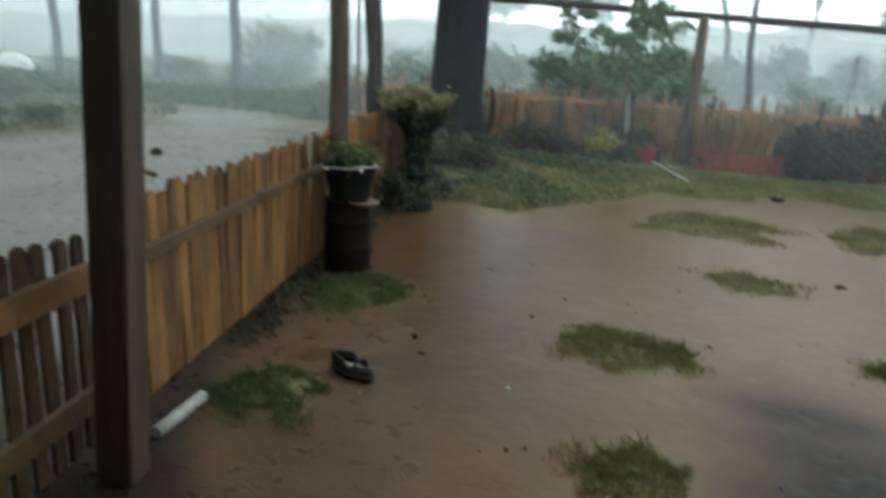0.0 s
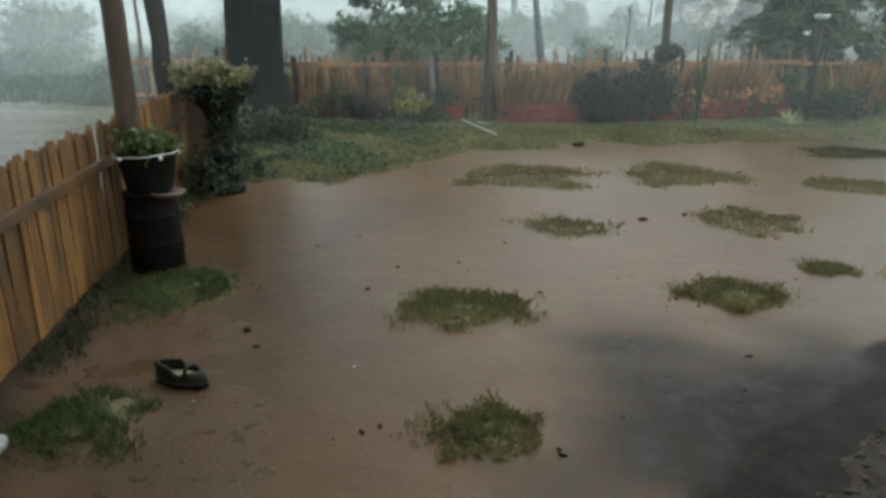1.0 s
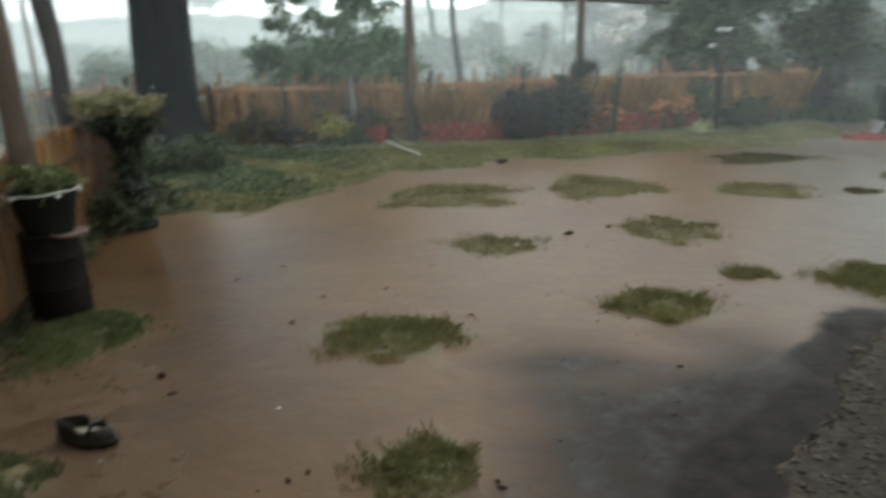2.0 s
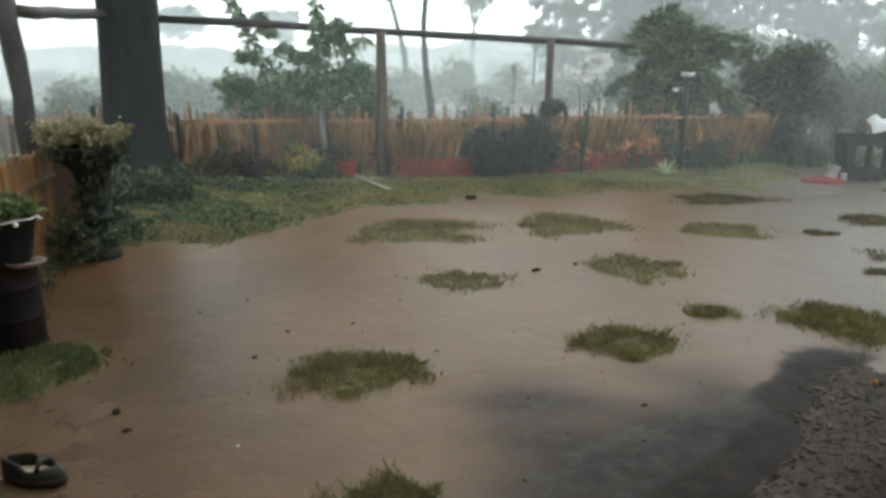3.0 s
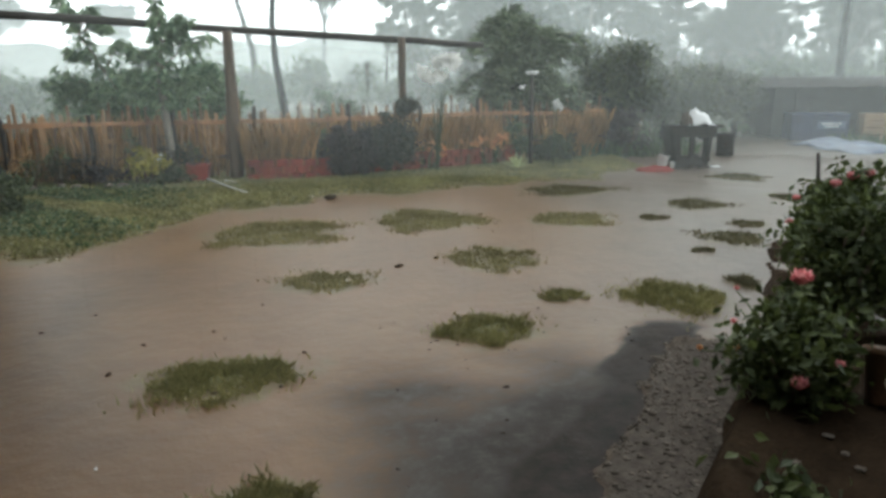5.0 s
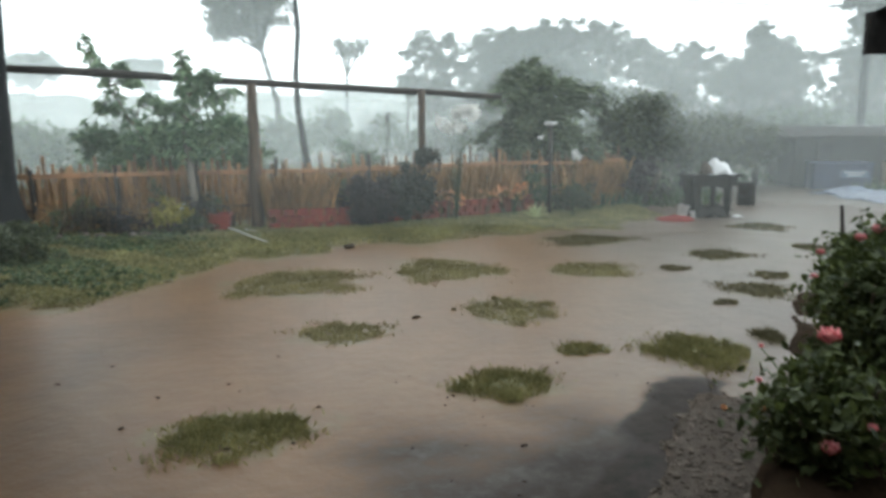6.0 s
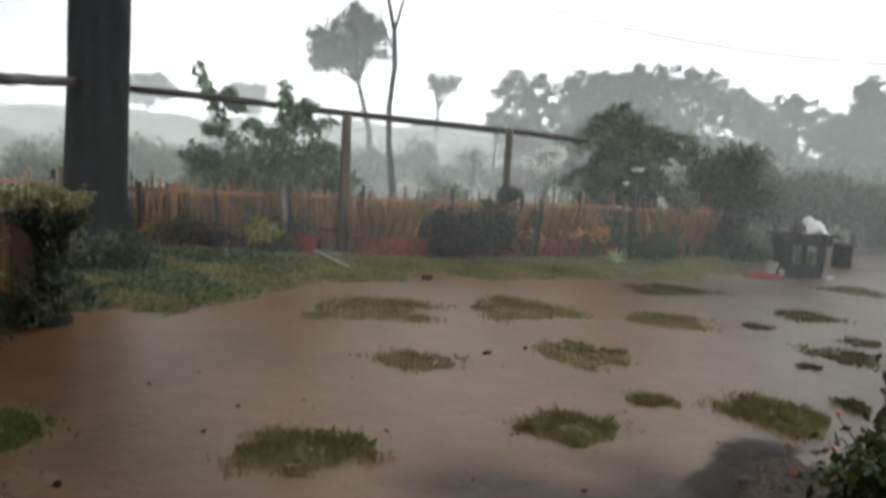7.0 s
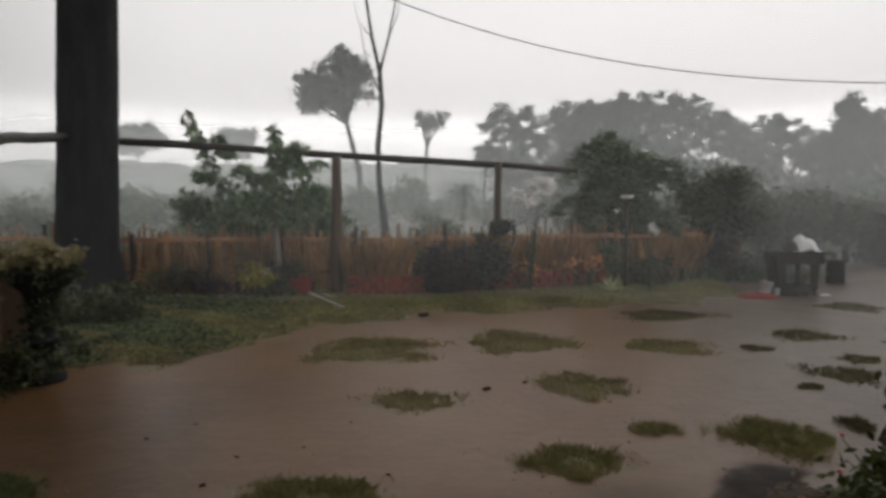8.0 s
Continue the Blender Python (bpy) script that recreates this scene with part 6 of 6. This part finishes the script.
draped("cloth", "crumpled wet white cloth heaped on the table", (7.7, 12.55, 0.825), 0.27, 0.24, 0.31, M_CLOTH, 1, "cloth")
draped("cloth", "dull grey wet rag beside the white cloth", (7.42, 12.48, 0.825), 0.12, 0.14, 0.26, M_STONE, 7, "cloth")
draped("sack", "dark soaked sack heaped under the table", (7.5, 12.5, 0.0), 0.4, 0.26, 0.26, M_TABLE, 8, "sack")
draped("cloth", "soaked red cloth lying on the ground", (6.6, 12.1, zat(6.6, 12.1) + 0.02), 0.36, 0.3, 0.12, M_REDCLOTH, 2, "cloth")
draped("cloth", "scrap of white cloth on the wet ground", (7.95, 12.2, 0.015), 0.09, 0.05, 0.03, M_CLOTH, 3, "cloth")


def bucket(at, r, h, label, tilt=0):
    t = thing("bucket", label, "bucket", at)
    bm = bmesh.new()
    lathe(bm, [(r * 0.78, 0.0), (r * 0.8, 0.005), (r, h), (r * 1.05, h), (r * 1.05, h * 0.94), (r * 0.97, h * 0.95), (r * 0.76, 0.02)], 22)
    tub = part("tub", bm, M_WHITE, t, smooth=True)
    bm = bmesh.new()
    tube(bm, [(r * math.cos(a), 0.02, h * 0.93 + r * 0.8 * math.sin(a)) for a in (0, 0.5, 1.05, 1.57, 2.1, 2.64, 3.14)], [0.005] * 7, 6)
    part("handle", bm, M_BEAM, tub, "thin wire handle", smooth=True)
    if tilt:
        t.rotation_euler = (0, radians(tilt), 0)


bucket((6.95, 12.5, 0.01), 0.11, 0.24, "white plastic bucket beside the table", 12)
bucket((7.1, 12.35, 0.01), 0.05, 0.11, "small pale tin under the table edge")


def barrel(at, r, h, label):
    t = thing("barrel", label, "barrel", at)
    bm = bmesh.new()
    lathe(bm, [(r * 0.95, 0.0), (r, 0.02), (r, h * 0.33), (r * 1.04, h * 0.35), (r, h * 0.37), (r, h * 0.66), (r * 1.04, h * 0.68), (r, h * 0.7), (r, h), (r * 0.94, h), (r * 0.92, h * 0.95)], 24)
    part("body", bm, M_DRUM, t, smooth=True)
    bm = bmesh.new()
    lathe(bm, [(r * 1.03, h), (r * 1.06, h + 0.012), (r * 1.0, h + 0.03), (r * 0.3, h + 0.04)], 24)
    part("lid", bm, M_TABLE, t, smooth=True)


barrel((9.45, 14.2, 0.0), 0.19, 0.48, "dark battered barrel beside the table")
barrel((9.85, 14.8, 0.0), 0.16, 0.42, "dark low barrel with a flat lid")


# ---- far corner: blue container, tarpaulins, shed ----
def container(at, rz):
    t = thing("blue_container", "navy blue metal container with a pale sign panel", "container", at, rz=rz)
    bm = bmesh.new()
    box(bm, (0, 0, 0.37), (1.46, 1.0, 0.72), 0.02)
    part("body", bm, M_NAVY, t)
    for x in np.linspace(-0.66, 0.66, 9):
        bm = bmesh.new()
        box(bm, (float(x), -0.508, 0.36), (0.05, 0.03, 0.62), 0.008)
        part("rib", bm, M_NAVY, t)
    bm = bmesh.new()
    box(bm, (0.28, -0.53, 0.46), (0.7, 0.02, 0.2), 0.004)
    sign = part("sign_panel", bm, M_TARP, t, "pale blue sign panel")
    for k, w in enumerate((0.5, 0.36)):
        bm = bmesh.new()
        box(bm, (0.28, -0.543, 0.5 - 0.075 * k), (w, 0.006, 0.03))
        part("lettering_bar", bm, M_WHITE, sign)
    bm = bmesh.new()
    box(bm, (0, 0, 0.745), (1.52, 1.06, 0.04), 0.01)
    part("lid", bm, M_NAVY, t)


container((14.25, 17.25, 0.0), -26)


def crate(at, rz):
    t = thing("crate", "weathered tan board crate beside the blue container", "crate", at, rz=rz)
    for k in range(4):
        bm = bmesh.new()
        box(bm, (0, 0, 0.1 + 0.19 * k), (0.7, 0.5, 0.175), 0.012)
        part("board", bm, M_TAN, t)
    for x in (-0.31, 0.31):
        bm = bmesh.new()
        box(bm, (x, -0.262, 0.385), (0.06, 0.022, 0.76), 0.004)
        part("batten", bm, M_TAN, t)


crate((15.5, 16.5, 0.0), -26)
draped("tarpaulin", "blue and white wet tarpaulin spread on the ground", (13.5, 15.75, 0.01), 0.75, 0.7, 0.2, M_TARP, 5, "tarpaulin")
draped("tarpaulin", "crumpled pale blue tarpaulin by the track", (13.2, 14.3, 0.01), 0.75, 0.8, 0.2, M_TARP, 6, "tarpaulin")


def shed(at, rz):
    t = thing("shed", "low grey plastered shed with a dark sheet roof", "shed", at, rz=rz)
    bm = bmesh.new()
    box(bm, (0, 0, 0.7), (6.0, 3.0, 1.5), 0.02)
    wall = part("wall", bm, M_WALL, t)
    V, F = [], []
    n = 90
    for i in range(n + 1):
        x = -3.3 + 6.6 * i / n
        w = 0.02 * math.sin(i * math.pi / 2)
        V += [(x, -1.7, 1.48 + w), (x, 1.7, 1.78 + w), (x, -1.7, 1.43 + w), (x, 1.7, 1.73 + w)]
    for i in range(n):
        a = i * 4
        F += [(a, a + 4, a + 5, a + 1), (a + 2, a + 3, a + 7, a + 6), (a, a + 2, a + 6, a + 4), (a + 1, a + 5, a + 7, a + 3)]
    raw("roof", V, F, M_ROOF, t)
    for x, w, h, z in ((-2.2, 0.4, 0.5, 1.02), (1.4, 0.7, 0.5, 1.0)):
        bm = bmesh.new()
        box(bm, (x, -1.52, z), (w, 0.06, h), 0.004)
        win = part("window", bm, M_GLASS, t)
        bm = bmesh.new()
        for dx, dz, sx, sz in ((0, h / 2, w + 0.08, 0.05), (0, -h / 2, w + 0.08, 0.05), (-w / 2, 0, 0.05, h), (w / 2, 0, 0.05, h)):
            box(bm, (x + dx, -1.54, z + dz), (sx, 0.07, sz))
        part("frame", bm, M_ROOF, win)


shed((16.95, 18.65, 0.0), -20)
pole("utility_pole", "grey weathered pole standing by the shed", (20.6, 24.0, -0.2), (20.6, 24.0, 6.0), 0.16, 0.13, M_BARK, 81, 0.02, category="pole")
bm = bmesh.new()
bmesh.ops.create_icosphere(bm, subdivisions=3, radius=0.7)
for v in bm.verts:
    v.co = Vector((v.co.x * 1.2, v.co.y, v.co.z * 0.8 + 0.45))
ob = part("water_tank", bm, M_WHITE, smooth=True)
ob.matrix_basis = pose(-26.6, 17.9, 0.0)
tagged(ob, "pale rounded water tank beyond the track", "tank")

# sagging cable overhead
pts = []
for k in range(41):
    u = k / 40
    x = -5.0 + 17.0 * u
    z = 3.375 + 0.0115 * (x - 6.5) ** 2 + 0.00166 * max(0.0, 6.5 - x) ** 3
    pts.append((x, 9.0, z))
bm = bmesh.new()
tube(bm, pts, [0.0075] * 41, 6)
tagged(part("cable", bm, M_WIRE, smooth=True), "thin black overhead cable sagging across the sky", "cable")


# ---- rose bed beside the porch ----
def rose_bed():
    # raised earth bank, steep towards the yard
    xs, ys = np.arange(1.2, 6.6, 0.06), np.arange(1.2, 6.2, 0.06)

    def zf(X, Y):
        ex = np.interp(Y, [1.2, 2.19, 3.0, 4.4, 6.2], [0.75, 1.42, 2.14, 3.25, 4.6])
        d = X - ex + 0.05 * wave(X, Y, 7, 91)
        return -0.08 + (0.30 - 0.2 * smooth01((Y - 2.9) / 0.8)) * smooth01(d / 0.22) + 0.03 * wave(X, Y, 8, 92) + 0.012 * wave(X, Y, 30, 93)
    ob, X, Y = sheet("flower_bed", xs, ys, zf, M_SOIL)
    tagged(ob, "raised bank of dark wet earth under the roses", "flower bed", kind="structure")


rose_bed()


def rose(name, label, at, centre, radii, n_clump, per, seed, blooms):
    t = shrub(name, label, at, centre, radii, n_clump, per, 0.13, 0.032, L_ROSE, seed, 7, "rose bushes by the porch", "rose bush", 0.55, 0.1)
    rr = random.Random(seed)
    for (x, y, z), r, m, lab in blooms:
        o = Vector((x - at[0], y - at[1], z - at[2]))
        bm = bmesh.new()
        n = 26 if r > 0.03 else 12
        for j in range(n):
            a, k = j * 2.4, j / n
            el = 1.35 - 0.95 * k
            d = Vector((math.cos(a) * math.cos(el), math.sin(a) * math.cos(el), math.sin(el)))
            w = d.cross(Vector((0, 0, 1))).normalized()
            d.z *= 1.7
            R = r * (0.4 + 0.5 * k)
            up = Vector((0, 0, R * 0.2))
            vs = [bm.verts.new(o), bm.verts.new(o + d * R * 0.6 + w * R * 0.5), bm.verts.new(o + d * R + up), bm.verts.new(o + d * R * 0.6 - w * R * 0.5)]
            bm.faces.new(vs)
        part("bloom", bm, m, t, lab)
        bm = bmesh.new()
        c = Vector(centre)
        tube(bm, [o.lerp(c, 0.6), o.lerp(c, 0.25) + Vector((0, 0, 0.01)), o], (0.005, 0.004, 0.003), 5)
        part("flower_stem", bm, L_ROSE, t)


P, O = L_PETAL_P, L_PETAL_O
rose("rose_bush", "leafy rose bush with pink and orange blooms on the bank", (2.15, 2.55, 0.14), (0, 0, 0.24), (0.27, 0.24, 0.25), 60, 52, 201, [
    ((2.295, 2.71, 0.70), 0.085, P, "large pink bloom"), ((2.03, 2.33, 0.36), 0.06, P, "pink and cream bloom"), ((2.19, 2.30, 0.46), 0.035, P, "small pink bloom"),
    ((1.81, 2.75, 0.40), 0.028, O, "orange bud"), ((2.05, 2.85, 0.48), 0.03, P, "small pink bud"), ((1.9, 2.6, 0.45), 0.028, O, "orange bud"), ((1.99, 2.58, 0.475), 0.02, O, "orange bud"), ((2.12, 2.95, 0.62), 0.025, P, "pink bud")])
rose("rose_bush", "tall dark leafy rose bush behind the first", (3.08, 3.35, 0.08), (0.05, 0, 0.55), (0.34, 0.34, 0.4), 80, 56, 202, [
    ((2.82, 3.5, 0.82), 0.035, P, "small pink bloom"), ((2.93, 3.6, 0.94), 0.04, P, "dark pink bloom"), ((3.15, 3.55, 1.02), 0.055, P, "pink bloom")])
rose("rose_bush", "far rose bush with pale pink blooms", (3.75, 4.2, 0.1), (0.1, 0, 0.5), (0.46, 0.4, 0.44), 78, 52, 203, [
    ((3.72, 4.05, 0.98), 0.065, P, "pale pink bloom"), ((3.88, 4.08, 0.99), 0.06, P, "pale pink bloom"), ((3.6, 4.02, 0.9), 0.045, P, "dark pink bloom")])
rose("rose_bush", "dark rose foliage at the foot of the bank", (1.66, 1.86, 0.1), (0, 0, 0.06), (0.15, 0.09, 0.05), 12, 30, 204, [])
pole("stake", "thin dark stake among the roses", (3.72, 4.25, 0.1), (3.55, 4.2, 1.16), 0.014, 0.012, M_BEAM, 82, 0.004, 8, "stake", 4)
bm = bmesh.new()
lathe(bm, [(0.09, 0.0), (0.10, 0.01), (0.135, 0.22), (0.15, 0.225), (0.15, 0.265), (0.135, 0.265), (0.125, 0.2)], 24)
ob = part("terracotta_pot", bm, M_TERRA, smooth=True)
ob.matrix_basis = pose(2.54, 2.36, 0.2, 0, 24, 40)
tagged(ob, "orange terracotta pot behind the roses", "pot")
pole("branch", "pale brown cut branch lying on the bank", (2.12, 1.72, 0.30), (2.36, 2.2, 0.42), 0.04, 0.03, M_POLE, 83, 0.01, 10, "branch", 6)
rr = random.Random(66)
for k in range(4):
    x, y = rr.uniform(1.75, 2.3), rr.uniform(1.8, 2.3)
    lump("bank_stone", "pale stone half sunk in the bank", (x, y, 0.225), (rr.uniform(0.015, 0.025), 0.016, 0.012), M_STONE, 70 + k, "stone")


# gravel by the drowned channel
def gravel():
    rg = np.random.default_rng(55)
    V, F = [], []
    bm = bmesh.new()
    bmesh.ops.create_icosphere(bm, subdivisions=1, radius=1)
    bm.verts.ensure_lookup_table()
    base = np.array([v.co[:] for v in bm.verts])
    tri = [[v.index for v in f.verts] for f in bm.faces]
    bm.free()
    n, made = 0, 0
    while made < 1100:
        y = rg.uniform(1.7, 4.9)
        x = rg.uniform(0.3, 3.8)
        ex = np.interp(y, [1.2, 2.19, 3.0, 4.4, 6.2], [0.75, 1.42, 2.14, 3.25, 4.6])
        g = float(grit_mask(np.array([x]), np.array([y]))[0])
        if g < rg.uniform(0.15, 0.9) or x > ex + 0.1:
            continue
        s = rg.uniform(0.005, 0.015) * (1.8 if rg.uniform() < 0.06 else 1)
        p = base * (s * rg.uniform(0.7, 1.3, 3)) * np.array([1, 1, 0.45]) * (1 + 0.25 * rg.normal(size=(len(base), 1)) * 0.5)
        p = p + np.array([x, y, zat(x, y) + s * 0.15])
        V += p.tolist()
        F += [[a + n for a in t] for t in tri]
        n += len(base)
        made += 1
    ob = raw("gravel", V, F, M_STONE)
    tagged(ob, "coarse wet grey gravel beside the rose bank", "gravel", kind="stuff")


gravel()


# falling rain, caught as short streaks
def rain():
    m, nt, b = node_mat("rain_streak")
    nt.nodes.remove(b)
    a, c, d = nt.nodes.new("ShaderNodeBsdfTransparent"), nt.nodes.new("ShaderNodeBsdfTranslucent"), nt.nodes.new("ShaderNodeMixShader")
    c.inputs[0].default_value = (0.9, 0.92, 0.94, 1)
    d.inputs[0].default_value = 0.035
    nt.links.new(a.outputs[0], d.inputs[1])
    nt.links.new(c.outputs[0], d.inputs[2])
    nt.links.new(d.outputs[0], nt.nodes["Material Output"].inputs[0])
    rg = np.random.default_rng(9)
    V, F = [], []
    for k in range(420):
        y = rg.uniform(3.0, 11)
        x, z = rg.uniform(-0.6, 0.62) * (y + 1.0), rg.uniform(0.05, 1.25)
        L, r = rg.uniform(0.12, 0.34), rg.uniform(0.0012, 0.0026)
        i = len(V)
        for zz in (z, z + L):
            for j in range(3):
                V.append((x + r * math.cos(2.1 * j), y + r * math.sin(2.1 * j), zz))
        F += [(i, i + 1, i + 4, i + 3), (i + 1, i + 2, i + 5, i + 4), (i + 2, i, i + 3, i + 5)]
    ob = raw("rain", V, F, m)
    tagged(ob, "falling rain streaks over the yard", "rain", kind="stuff")


rain()
